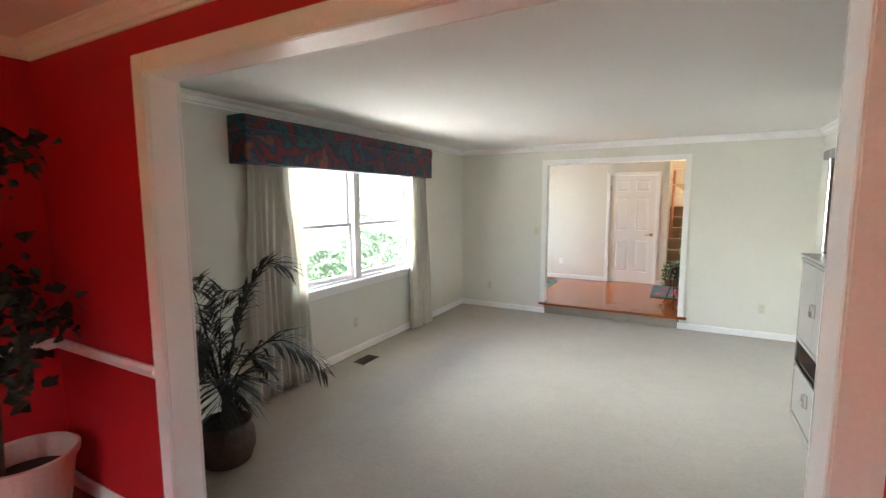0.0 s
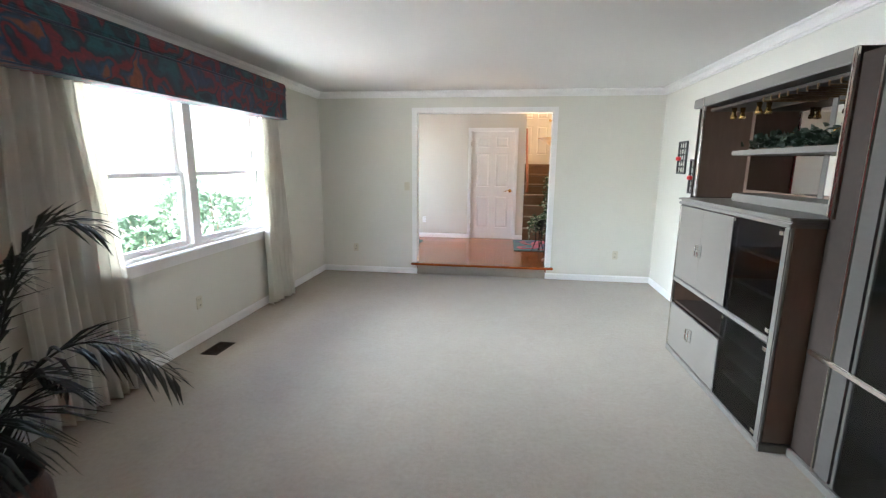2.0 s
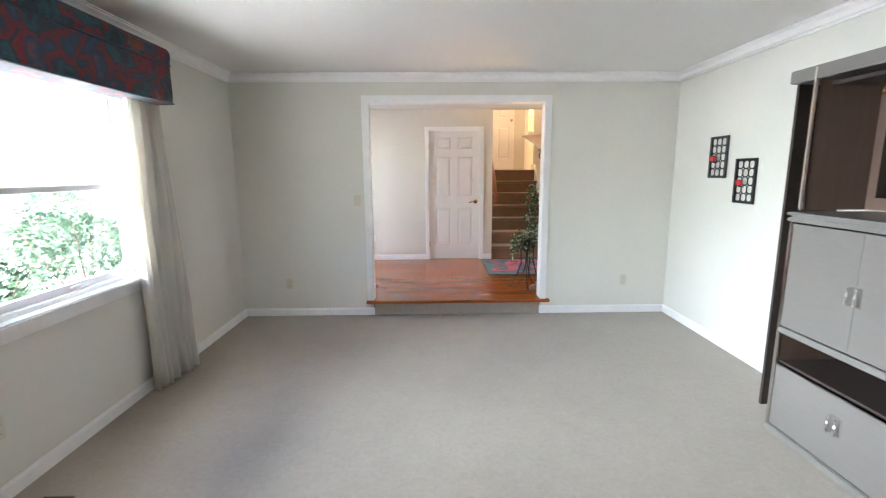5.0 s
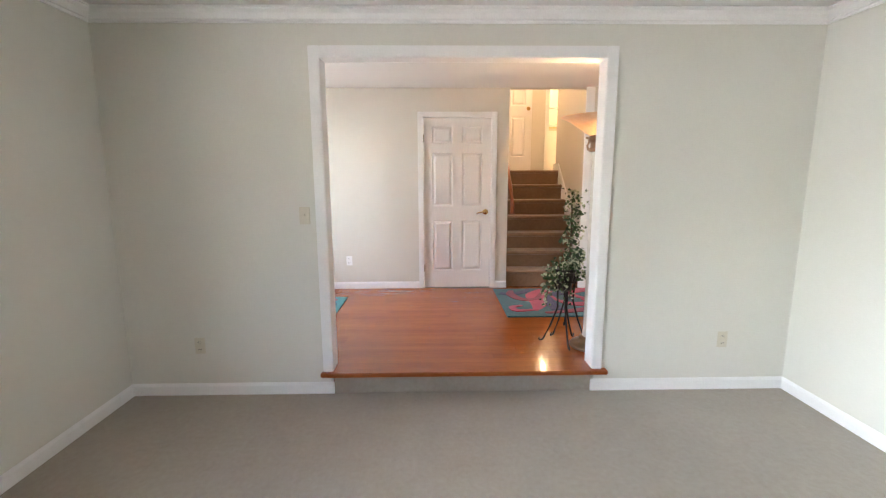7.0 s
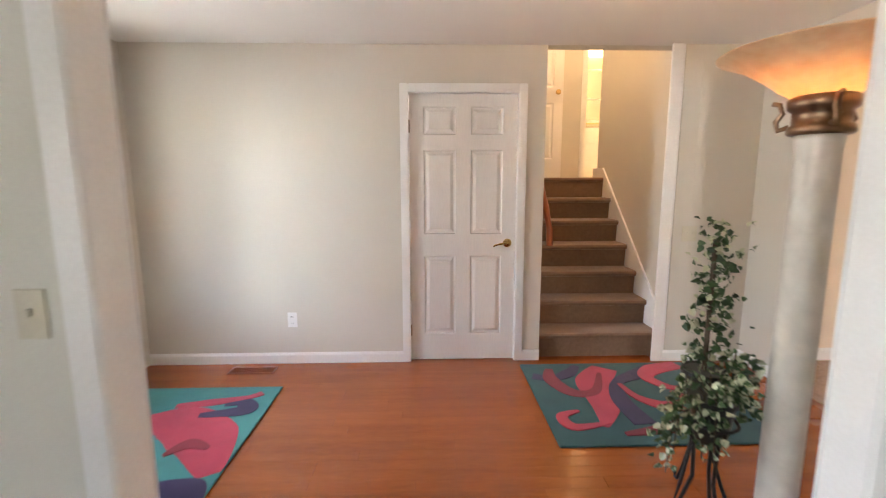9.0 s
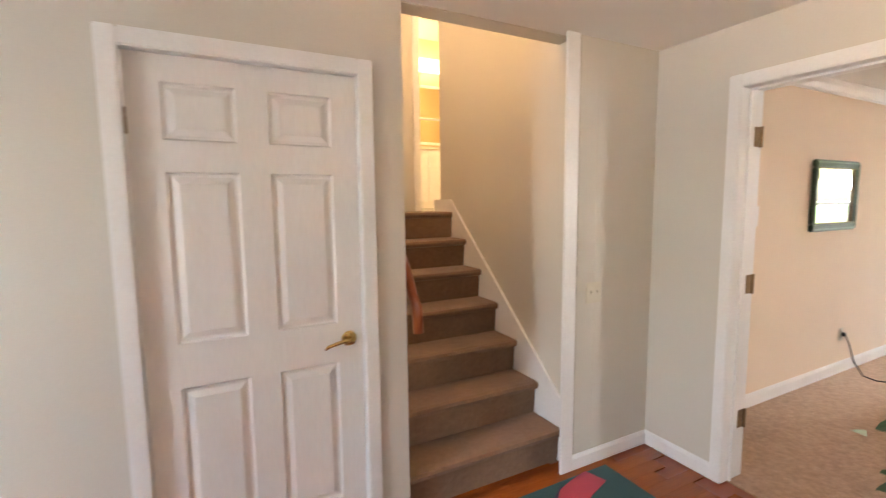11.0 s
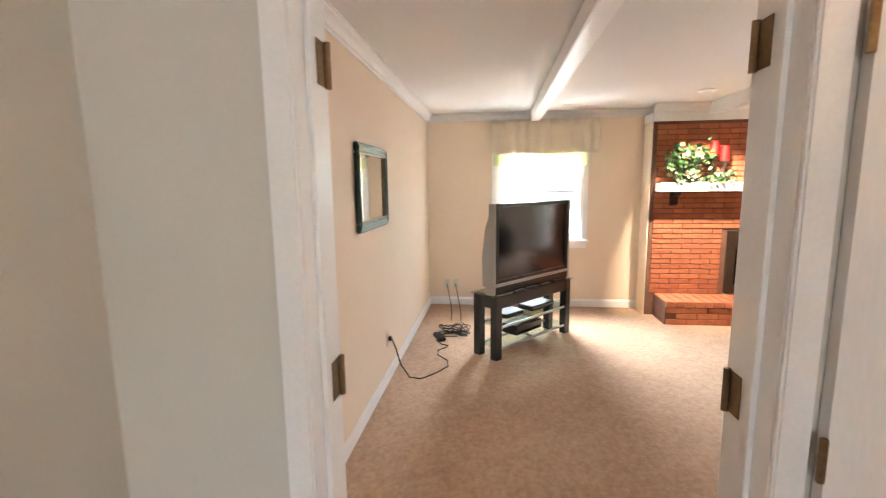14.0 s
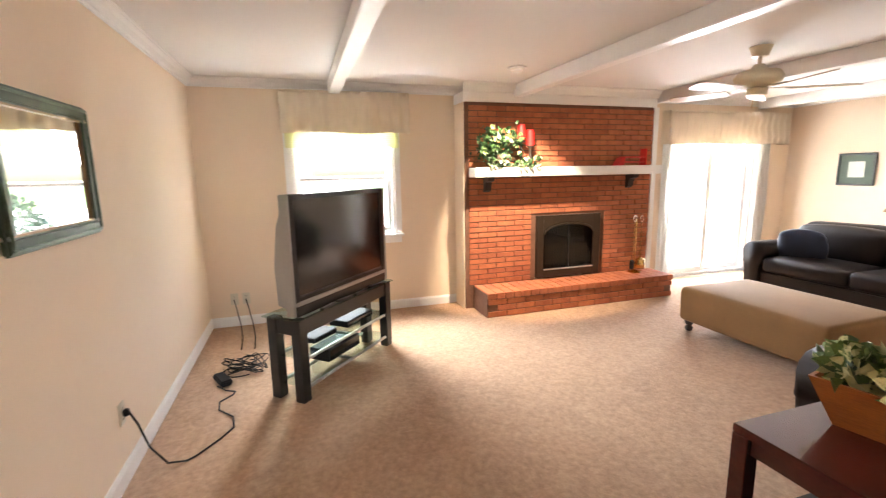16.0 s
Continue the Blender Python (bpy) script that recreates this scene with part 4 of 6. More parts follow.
cornice = thing("window_cornice", "padded box cornice in dark red and teal floral fabric", "cornice", place=(-3.2, 3.87, 2.068))
arch = [(0.0, 0.0), (0.215, 0.0), (0.222, 0.03), (0.222, 0.255), (0.212, 0.268), (0.226, 0.285), (0.232, 0.32), (0.228, 0.36), (0.20, 0.385), (0.0, 0.385)]
bm = prism(bmesh.new(), arch, "y", -1.48, 1.48)
bmesh.ops.bevel(bm, geom=list(bm.edges), offset=0.008, segments=2, affect="EDGES", clamp_overlap=True)
part("padded_box", bm, M_FABRIC, cornice)
part("welt_cord", tube(bmesh.new(), [(0.02, -1.482, 0.262), (0.216, -1.482, 0.262), (0.2225, -1.475, 0.262), (0.2225, 1.475, 0.262), (0.216, 1.482, 0.262), (0.02, 1.482, 0.262)], 0.007, 8), M_NAVY, cornice, "dark welt cord")
part("welt_cord", tube(bmesh.new(), [(0.02, -1.482, 0.004), (0.216, -1.482, 0.004), (0.2225, -1.475, 0.004), (0.2225, 1.475, 0.004), (0.216, 1.482, 0.004), (0.02, 1.482, 0.004)], 0.006, 8), M_NAVY, cornice, "dark welt cord")


def outlet_plate(label, place, turn, kind="outlet", material=None, w=0.072, h=0.117):
    """A wall plate in its own axes: it looks to -y."""
    ob = thing("wall_outlet" if kind == "outlet" else "light_switch", label, "outlet" if kind == "outlet" else "switch", "wall plates", place, turn)
    part("plate", boxes([(-w / 2, w / 2, -0.006, -0.0004, -h / 2, h / 2)], 0.0025, 2), material or M_IVORY, ob)
    if kind == "outlet":
        for z in (-0.026, 0.026):
            part("socket", boxes([(-0.017, 0.017, -0.0085, -0.006, z - 0.015, z + 0.015)], 0.003, 2), material or M_IVORY, ob)
            for x in (-0.007, 0.007):
                part("slot", boxes([(x - 0.0015, x + 0.0015, -0.0092, -0.0085, z - 0.006, z + 0.006)]), M_BLACK, ob)
    else:
        for x in ([0.0] if w < 0.1 else [-0.023, 0.023]):
            part("toggle", boxes([(x - 0.005, x + 0.005, -0.016, -0.006, -0.004, 0.014)], 0.002), material or M_IVORY, ob)
    return ob


outlet_plate("ivory wall outlet plate above the baseboard", (-2.698, 6.765, 0.367), 0)
outlet_plate("ivory wall outlet plate above the baseboard", (1.014, 6.765, 0.375), 0)
outlet_plate("ivory wall outlet plate under the window", (-3.2, 3.935, 0.365), 90)
outlet_plate("ivory light switch plate beside the opening", (-1.918, 6.765, 1.278), 0, "switch")
outlet_plate("white wall outlet plate in the foyer", (-2.09, 9.13, 0.515), 0, material=M_TRIM)
outlet_plate("ivory double light switch plate near the stairs", (0.945, 9.08, 1.175), 0, "switch", w=0.115)


def floor_vent(label, place, w, d, material, slats):
    ob = thing("floor_vent", label, "floor vent", place=place)
    part("frame", boxes([(-w / 2, w / 2, -d / 2, -d / 2 + 0.014, 0, 0.006), (-w / 2, w / 2, d / 2 - 0.014, d / 2, 0, 0.006), (-w / 2, -w / 2 + 0.014, -d / 2 + 0.014, d / 2 - 0.014, 0, 0.006), (w / 2 - 0.014, w / 2, -d / 2 + 0.014, d / 2 - 0.014, 0, 0.006)], 0.0015), material, ob)
    part("backing", boxes([(-w / 2 + 0.014, w / 2 - 0.014, -d / 2 + 0.014, d / 2 - 0.014, 0.0, 0.001)]), M_BLACK, ob)
    for k in range(slats):
        y = -d / 2 + 0.02 + (d - 0.04) * k / (slats - 1)
        part("slat", boxes([(-w / 2 + 0.014, w / 2 - 0.014, y - 0.002, y + 0.002, 0.001, 0.005)]), material, ob)
    return ob


floor_vent("dark bronze floor vent set in the carpet", (-2.955, 3.80, 0.001), 0.15, 0.27, M_VENT, 14)
floor_vent("wooden floor vent flush with the planks", (-2.36, 8.985, FZ + 0.002), 0.34, 0.12, M_NOSE, 7)


def frond(rng, length, rise, droop, leaf_len, count):
    """An arching palm frond with paired leaflets, in its own axes: it sets out along x from the foot."""
    bm = bmesh.new()
    def axis(s):
        return Vector((length * s * (0.55 + 0.45 * s), 0.05 * math.sin(3 * s), rise * math.sin(min(1, s * 1.1) * math.pi * 0.5) - droop * s ** 3))
    tube(bm, [axis(k / 12) for k in range(13)], [0.009 - 0.0075 * k / 12 for k in range(13)], 6)
    for k in range(count):
        s = 0.22 + 0.78 * k / count
        p, way = axis(s), (axis(min(1, s + 0.02)) - axis(s - 0.02)).normalized()
        for sgn in (-1, 1):
            l = leaf_len * (0.5 + 0.8 * math.sin(math.pi * min(1, s * 0.95))) * rng.uniform(0.8, 1.15)
            side = Vector((0, sgn, 0))
            out = (way * 0.75 + side * 0.75 + Vector((0, 0, rng.uniform(-0.35, 0.15)))).normalized()
            nrm = out.cross(way).normalized() * 0.007
            tip = p + out * l + Vector((0, 0, -0.25 * l * rng.uniform(0.4, 1.2)))
            m = p + out * l * 0.5
            w = out.cross(Vector((0, 0, 1))).normalized() * 0.011
            a, b, c, d, e = (bm.verts.new(q) for q in (p, m + w, tip, m - w, m + Vector((0, 0, 0.004))))
            bm.faces.new((a, b, e)); bm.faces.new((b, c, e)); bm.faces.new((c, d, e)); bm.faces.new((d, a, e))
    return bm


palm = thing("potted_palm", "dry dark potted palm in a woven basket on the carpet", "potted plant", place=(-2.58, 1.80, 0.0))
part("basket", lathe([(0.11, 0.0), (0.15, 0.02), (0.185, 0.11), (0.18, 0.21), (0.155, 0.27), (0.165, 0.29), (0.15, 0.29), (0.14, 0.25)], 28), M_BASKET, palm, "brown woven basket", True)
part("soil", lathe([(0.145, 0.22), (0.145, 0.25), (0.10, 0.258)], 20), M_SOIL, palm)
part("trunk", tube(bmesh.new(), [(0, 0, 0.24), (0.01, 0.01, 0.42), (0.0, 0.0, 0.56)], [0.035, 0.03, 0.02], 8), M_BARK, palm)
rng = random.Random(11)
for az, ln, ri, dr, leaf_n in ((24, 0.72, 0.56, 0.36, 24), (38, 0.44, 0.98, 0.10, 26), (125, 0.45, 0.8, 0.2, 22), (165, 0.42, 0.7, 0.25, 22), (205, 0.42, 0.6, 0.3, 22), (-70, 0.36, 0.62, 0.25, 20), (-120, 0.4, 0.6, 0.3, 20), (180, 0.34, 0.85, 0.1, 22), (-45, 0.34, 0.3, 0.3, 20), (85, 0.36, 0.36, 0.3, 20), (-150, 0.4, 0.4, 0.3, 20), (-10, 0.28, 0.28, 0.25, 18), (150, 0.3, 0.3, 0.28, 18)):
    part("frond", frond(rng, ln, ri, dr, 0.24, leaf_n), M_PALM, palm).matrix_basis = pose(0, 0, 0.44, 0, 0, az)

# wall unit -------------------------------------------------------
CX = 0.94  # front of the base cabinet


def pull_handle(parent, x, y, z):
    bm = bmesh.new()
    for dy in (-0.022, 0.022):
        tube(bm, [(x, y + dy, z - 0.045), (x - 0.022, y + dy, z - 0.042), (x - 0.024, y + dy, z), (x - 0.022, y + dy, z + 0.042), (x, y + dy, z + 0.045)], 0.006, 8)
    pull = part("handle", bm, M_CHROME, parent, "bright metal pull handle")
    part("backplate", boxes([(x - 0.004, x, y - 0.033, y + 0.033, z - 0.05, z + 0.05)], 0.001), M_TAUPE, pull)
    return pull


base = thing("media_cabinet", "taupe laminate media cabinet with smoked glass doors", "cabinet", place=(0, 0, 0))
Y0, Y1, YM = 2.95, 4.43, 3.53
# the open niche's darkness is put into the colour of the inner boards
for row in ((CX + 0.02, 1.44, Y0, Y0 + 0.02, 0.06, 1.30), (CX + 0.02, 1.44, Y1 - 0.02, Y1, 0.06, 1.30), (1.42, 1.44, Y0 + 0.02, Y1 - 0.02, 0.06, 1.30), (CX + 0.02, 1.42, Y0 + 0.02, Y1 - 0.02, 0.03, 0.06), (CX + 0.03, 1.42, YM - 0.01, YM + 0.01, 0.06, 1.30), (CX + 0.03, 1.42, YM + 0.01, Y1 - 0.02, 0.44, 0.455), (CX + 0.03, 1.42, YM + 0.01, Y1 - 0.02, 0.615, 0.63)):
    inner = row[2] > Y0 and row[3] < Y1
    part("carcass_board", boxes([row]), M_DARK if inner else M_BROWN, base, "carcass board darkened for the open niche" if inner else "brown laminate side")
part("plinth", boxes([(CX - 0.005, 1.44, Y0 - 0.005, Y1 + 0.005, 0.0, 0.05)], 0.006, 2), M_GREYTRIM, base)
part("top", boxes([(CX - 0.015, 1.45, Y0 - 0.012, Y1 + 0.012, 1.285, 1.308), (CX - 0.003, 1.45, Y0 - 0.004, Y1 + 0.004, 1.308, 1.322), (CX - 0.02, 1.45, Y0 - 0.016, Y1 + 0.016, 1.322, 1.338)], 0.005, 2), M_GREYTRIM, base)
part("stile", boxes([(CX - 0.004, CX + 0.02, Y0, Y0 + 0.05, 0.05, 1.285)], 0.006, 2), M_GREYTRIM, base)
part("rail", boxes([(CX - 0.002, CX + 0.02, Y0 + 0.05, Y1 - 0.01, 0.63, 0.665)], 0.005, 2), M_GREYTRIM, base)
part("chrome_strip", boxes([(CX - 0.006, CX + 0.02, Y1 - 0.022, Y1 + 0.002, 0.05, 1.285)], 0.006, 3), M_CHROME, base, "polished chrome edge strip")
dtop = part("door", boxes([(CX - 0.002, CX + 0.018, YM + 0.004, (YM + Y1) / 2 - 0.0008, 0.675, 1.275), (CX - 0.002, CX + 0.018, (YM + Y1) / 2 + 0.0, Y1 - 0.026, 0.675, 1.275)], 0.0012), M_TAUPE, base, "pair of glossy taupe doors")
pull_handle(dtop, CX - 0.002, (YM + Y1) / 2, 0.965)
dlow = part("drop_door", boxes([(CX - 0.002, CX + 0.018, YM + 0.004, Y1 - 0.026, 0.058, 0.435)], 0.004, 2), M_TAUPE, base, "glossy taupe drop front")
pull_handle(dlow, CX - 0.002, (YM + Y1) / 2, 0.29)
for z0, z1 in ((0.672, 1.278), (0.058, 0.622)):
    d = part("glass_door", boxes([(CX - 0.002, CX + 0.004, Y0 + 0.055, YM - 0.006, z0, z1)], 0.001), M_SMOKE, base, "smoked glass door")
    for z in (z0 + 0.03, z1 - 0.03):
        part("glass_hinge", boxes([(CX - 0.006, CX + 0.010, Y0 + 0.052, Y0 + 0.085, z - 0.012, z + 0.012)], 0.002), M_CHROME, d)
    part("magnet_catch", boxes([(CX - 0.006, CX + 0.008, YM - 0.03, YM - 0.008, z1 - 0.025, z1 - 0.004)], 0.002), M_CHROME, d)
for z in (0.21, 0.34, 0.47, 0.86, 1.07):
    part("shelf", boxes([(CX + 0.04, 1.42, Y0 + 0.022, YM - 0.012, z, z + 0.02)], 0.002), M_GREYTRIM, base)

hutch = thing("display_hutch", "taupe open display hutch with mirrored back and lights", "hutch", place=(0, 0, 0))
HX, HY0, HY1, HZ0, HZ1 = 1.075, 2.90, 4.73, 1.34, 2.155
part("back", boxes([(1.455, 1.47, HY0, HY1, HZ0, HZ1)]), M_BROWN, hutch)
part("side", boxes([(HX + 0.01, 1.455, HY0, HY0 + 0.02, HZ0, HZ1)]), M_BROWN, hutch)
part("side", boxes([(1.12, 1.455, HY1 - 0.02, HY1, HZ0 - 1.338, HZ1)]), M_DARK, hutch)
part("divider", boxes([(HX + 0.02, 1.455, 4.53, 4.55, HZ0, HZ1 - 0.06)]), M_BROWN, hutch)
part("top_rail", boxes([(HX - 0.005, 1.47, HY0, HY1 + 0.0, HZ1 - 0.075, HZ1)], 0.006, 2), M_GREYTRIM, hutch, "grey moulded top rail")
part("chrome_post", boxes([(HX - 0.006, HX + 0.02, 4.525, 4.555, HZ0, HZ1 - 0.001)], 0.008, 3), M_CHROME, hutch, "polished chrome post")
part("chrome_post", boxes([(HX - 0.006, HX + 0.02, HY0 - 0.004, HY0 + 0.022, HZ0 - 0.0, HZ1 + 0.004)], 0.008, 3), M_CHROME, hutch, "polished chrome post")
part("mirror", boxes([(1.448, 1.4545, HY0 + 0.05, 3.55, 1.42, 2.02)], 0.001), M_MIRROR, hutch, "mirrored back panel")
part("mirror", boxes([(1.448, 1.4545, 3.605, 4.47, 1.41, 2.025)], 0.001), M_GREYMIRROR, hutch, "smoked mirror back panel")
part("mirror_frame", boxes([(1.444, 1.4547, 3.555, 3.60, 1.40, 2.05)], 0.002), M_GREYTRIM, hutch)
part("shelf", boxes([(1.13, 1.454, HY0 + 0.03, 4.10, 1.675, 1.71)], 0.006, 2), M_GREYTRIM, hutch, "grey shelf carrying a garland")
part("ledge", boxes([(1.18, 1.454, HY0 + 0.03, 4.12, 1.3405, 1.40)], 0.006, 2), M_GREYTRIM, hutch)
part("canopy", boxes([(HX + 0.03, 1.454, HY0 + 0.03, 4.47, 2.03, 2.052)], 0.003), M_DARK, hutch)
for y in (4.20, 3.86):
    for dx in (0.0, 0.05):
        part("spotlight", lathe([(0.016, 1.945), (0.024, 1.95), (0.022, 1.97), (0.014, 1.985), (0.018, 2.028)], 14, 1.16 + dx, y - dx * 0.4), M_BRASS, hutch, "small brass spotlight", True)
for k in range(9):
    y = 3.66 - 0.085 * k
    bm = bmesh.new()
    tube(bm, [(1.08, y, 2.006), (1.40, y, 2.006)], 0.006, 6)
    tube(bm, [(1.08, y, 2.006), (1.08, y, 2.03)], 0.005, 6)
    part("glass_rack_bar", bm, M_BRONZE, hutch)

tower = thing("display_tower", "tall taupe display tower with smoked glass doors", "cabinet", place=(0, 0, 0))
TX, TY0, TY1 = 1.09, 1.98, 2.735
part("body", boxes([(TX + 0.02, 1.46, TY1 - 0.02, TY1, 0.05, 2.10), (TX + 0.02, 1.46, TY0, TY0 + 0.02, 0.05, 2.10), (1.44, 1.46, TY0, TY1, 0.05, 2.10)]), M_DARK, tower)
part("plinth", boxes([(TX - 0.01, 1.46, TY0, TY1 + 0.20, 0.0, 0.05)], 0.005, 2), M_GREYTRIM, tower)
part("cornice", boxes([(TX - 0.005, 1.46, TY0, TY1, 2.08, 2.155)], 0.006, 2), M_GREYTRIM, tower)
part("filler", boxes([(1.10, 1.14, TY1 + 0.002, Y0 - 0.014, 0.051, 1.338), (1.10, 1.14, TY1 + 0.002, HY0 - 0.006, 1.338, 2.12)]), M_DARK, tower, "dark brown filler panel")
part("stile", boxes([(TX - 0.004, TX + 0.03, TY1 - 0.125, TY1, 0.05, 2.08)], 0.014, 4), M_STILE, tower)
part("chrome_strip", boxes([(TX - 0.012, TX + 0.012, TY1 - 0.004, TY1 + 0.006, 0.05, 2.08)], 0.004, 2), M_CHROME, tower)
part("band", boxes([(TX - 0.014, TX + 0.016, TY0, TY1 + 0.165, 0.628, 0.658)], 0.006, 3), M_CHROME, tower, "polished chrome band")
for z0, z1 in ((0.06, 0.615), (0.655, 2.075)):
    d = part("glass_door", boxes([(TX - 0.002, TX + 0.005, TY0 + 0.02, TY1 - 0.13, z0, z1)], 0.001), M_SMOKE, tower, "smoked glass door")
    part("door_stile", boxes([(TX - 0.006, TX + 0.008, TY1 - 0.150, TY1 - 0.128, z0, z1)], 0.003), M_STILE, d)
for z in (0.32, 1.05, 1.45, 1.8):
    part("shelf", boxes([(TX + 0.05, 1.44, TY0 + 0.02, TY1 - 0.02, z, z + 0.012)]), M_CLEAR, tower)


def leaf_cloud(rng, count, place, size, spread=None):
    """Many small bent leaves; place(rng) gives a middle and an outward way."""
    bm = bmesh.new()
    for _ in range(count):
        p, out = place(rng)
        out = (Vector(out) + Vector([rng.uniform(-0.7, 0.7) for _ in range(3)])).normalized()
        s = size * rng.uniform(0.6, 1.3)
        side = out.cross(Vector((rng.uniform(-1, 1), rng.uniform(-1, 1), rng.uniform(-0.3, 1)))).normalized() * s * 0.42
        nrm = side.cross(out).normalized() * s * 0.16
        p = Vector(p)
        v = [bm.verts.new(q) for q in (p, p + out * s * 0.35 + side + nrm, p + out * s * 0.75 + side * 0.6, p + out * s - nrm, p + out * s * 0.75 - side * 0.6, p + out * s * 0.35 - side + nrm, p + out * s * 0.5 - nrm * 0.4)]
        for a, b in ((0, 1), (1, 2), (2, 3), (3, 4), (4, 5), (5, 0)):
            bm.faces.new((v[a], v[b], v[6]))
    return bm


garland = thing("garland", "dark green leafy garland lying on the hutch shelf", "garland", place=(1.26, 3.45, 1.71))
part("leaves", leaf_cloud(random.Random(3), 520, lambda r: ((r.gauss(0, 0.05), r.uniform(-0.55, 0.55), 0.01 + abs(r.gauss(0.03, 0.03))), (r.uniform(-1, 0.4), r.uniform(-1, 1), r.uniform(-0.1, 0.8))), 0.045), M_DKLEAF, garland)
part("vine", tube(bmesh.new(), [(0.02 * math.sin(k), -0.55 + 0.11 * k, 0.012) for k in range(11)], 0.006, 6), M_BARK, garland)
for y in (-0.25, 0.18):
    bm = bmesh.new()
    for k in range(7):
        tube(bm, [(0, y + 0.05 * math.cos(a), 0.05 + 0.05 * math.sin(a)) for a in (math.pi * j / 8 for j in range(9))][: 9], 0.002, 5) if k == 0 else tube(bm, [(0.05 * math.sin(k * 0.45) * math.cos(a), y + 0.05 * math.cos(k * 0.45) * math.cos(a), 0.05 + 0.05 * math.sin(a)) for a in (math.pi * j / 8 for j in range(9))], 0.002, 5)
    part("wire_ball", bm, M_BRASS, garland, "open brass wire ball")

for y, z in ((6.0, 1.69), (5.62, 1.485)):
    g = thing("wall_grille", "small black scrolled metal wall plaque with a red ornament", "wall plaque", "pair of wall plaques", (1.49, y, z), 0)
    w, h = 0.125, 0.185
    part("frame", boxes([(-0.022, -0.002, -w, -w + 0.022, -h, h), (-0.022, -0.002, w - 0.022, w, -h, h), (-0.022, -0.002, -w + 0.022, w - 0.022, h - 0.022, h), (-0.022, -0.002, -w + 0.022, w - 0.022, -h, -h + 0.022)], 0.003), M_BLACK, g)
    bm = bmesh.new()
    for i in range(3):
        for j in range(5):
            cy, cz = -0.068 + 0.068 * i, -0.136 + 0.068 * j
            tube(bm, [(-0.012, cy + 0.036 * math.cos(a), cz + 0.036 * math.sin(a)) for a in (2 * math.pi * k / 12 for k in range(13))], 0.0045, 5)
    part("scrollwork", bm, M_IRON, g)
    part("ornament", lathe([(0.012, -0.035), (0.026, -0.03), (0.028, 0.0), (0.022, 0.006), (0.012, 0.012)], 16, -0.045, 0.02), M_CANDLE, g, "red glass ornament")
    part("bracket", tube(bmesh.new(), [(-0.004, 0.02, -0.05), (-0.045, 0.02, -0.045), (-0.045, 0.02, -0.035)], 0.005, 6), M_IRON, g)

# ---------------------------------------------------------------- dining room things
bucket = thing("planter_bucket", "pale pinkish tapered planter on the dining floor", "planter", place=(-2.66, 0.80, FZ))
part("pot", lathe([(0.13, 0.0), (0.14, 0.006), (0.195, 0.36), (0.21, 0.365), (0.212, 0.395), (0.20, 0.40), (0.192, 0.385), (0.175, 0.30), (0.15, 0.20)], 32), M_CERAMIC, bucket, smooth=False)
part("soil", lathe([(0.17, 0.25), (0.172, 0.285), (0.10, 0.29)], 20), M_SOIL, bucket)
ficus = thing("silk_ficus", "dark leafy silk ficus tree in a planter", "potted plant", place=(-2.70, 0.72, FZ + 0.29))
part("trunk", tube(bmesh.new(), [(0, 0, -0.01), (0.02, 0.01, 0.4), (-0.02, 0.02, 0.85), (0.02, 0, 1.25)], [0.018, 0.015, 0.012, 0.006], 8), M_BARK, ficus)
rng = random.Random(21)
for k in range(7):
    a, z = k * 1.1, 0.45 + 0.16 * k
    tip = Vector((0.20 * math.cos(a) + 0.02, 0.16 * math.sin(a), z + 0.12))
    part("branch", tube(bmesh.new(), [(0, 0.01, z - 0.1), tuple(tip * 0.6 + Vector((0, 0, 0.4 * z))), tuple(tip)], [0.006, 0.004, 0.003], 5), M_BARK, ficus)
    part("foliage", leaf_cloud(rng, 70, lambda r, t=tip: ((t.x + r.gauss(0, 0.08), t.y + r.gauss(0, 0.08), t.z + r.gauss(0, 0.07)), (r.uniform(-1, 1), r.uniform(-1, 1), r.uniform(-1, 0.4))), 0.07), M_DKLEAF, ficus)

# ---------------------------------------------------------------- foyer things


def ribbon(points, widths, z0=0.0, z1=0.004, n=28):
    """A curving band of pile, laid on a rug, from a few guide points."""
    pts = [Vector((*p, 0)) for p in points]
    def at(t):
        k = min(int(t), len(pts) - 2)
        f = t - k
        p0, p1, p2, p3 = pts[max(k - 1, 0)], pts[k], pts[k + 1], pts[min(k + 2, len(pts) - 1)]
        return 0.5 * ((2 * p1) + (p2 - p0) * f + (2 * p0 - 5 * p1 + 4 * p2 - p3) * f * f + (3 * p1 - p0 - 3 * p2 + p3) * f ** 3)
    bm = bmesh.new()
    rows = []
    for i in range(n + 1):
        t = (len(pts) - 1) * i / n
        p, d = at(t), (at(min(t + 0.02, len(pts) - 1)) - at(max(t - 0.02, 0))).normalized()
        k = min(int(t), len(widths) - 2)
        w = max(0.004, widths[k] + (widths[k + 1] - widths[k]) * (t - k)) / 2
        s = Vector((-d.y, d.x, 0)) * w
        rows.append([bm.verts.new((q.x, q.y, z)) for q, z in ((p + s, z0), (p + s, z1), (p - s, z1), (p - s, z0))])
    for a, b in zip(rows, rows[1:]):
        for k in range(3):
            bm.faces.new((a[k], a[k + 1], b[k + 1], b[k]))
    bm.faces.new(rows[0])
    bm.faces.new(list(reversed(rows[-1])))
    return bm


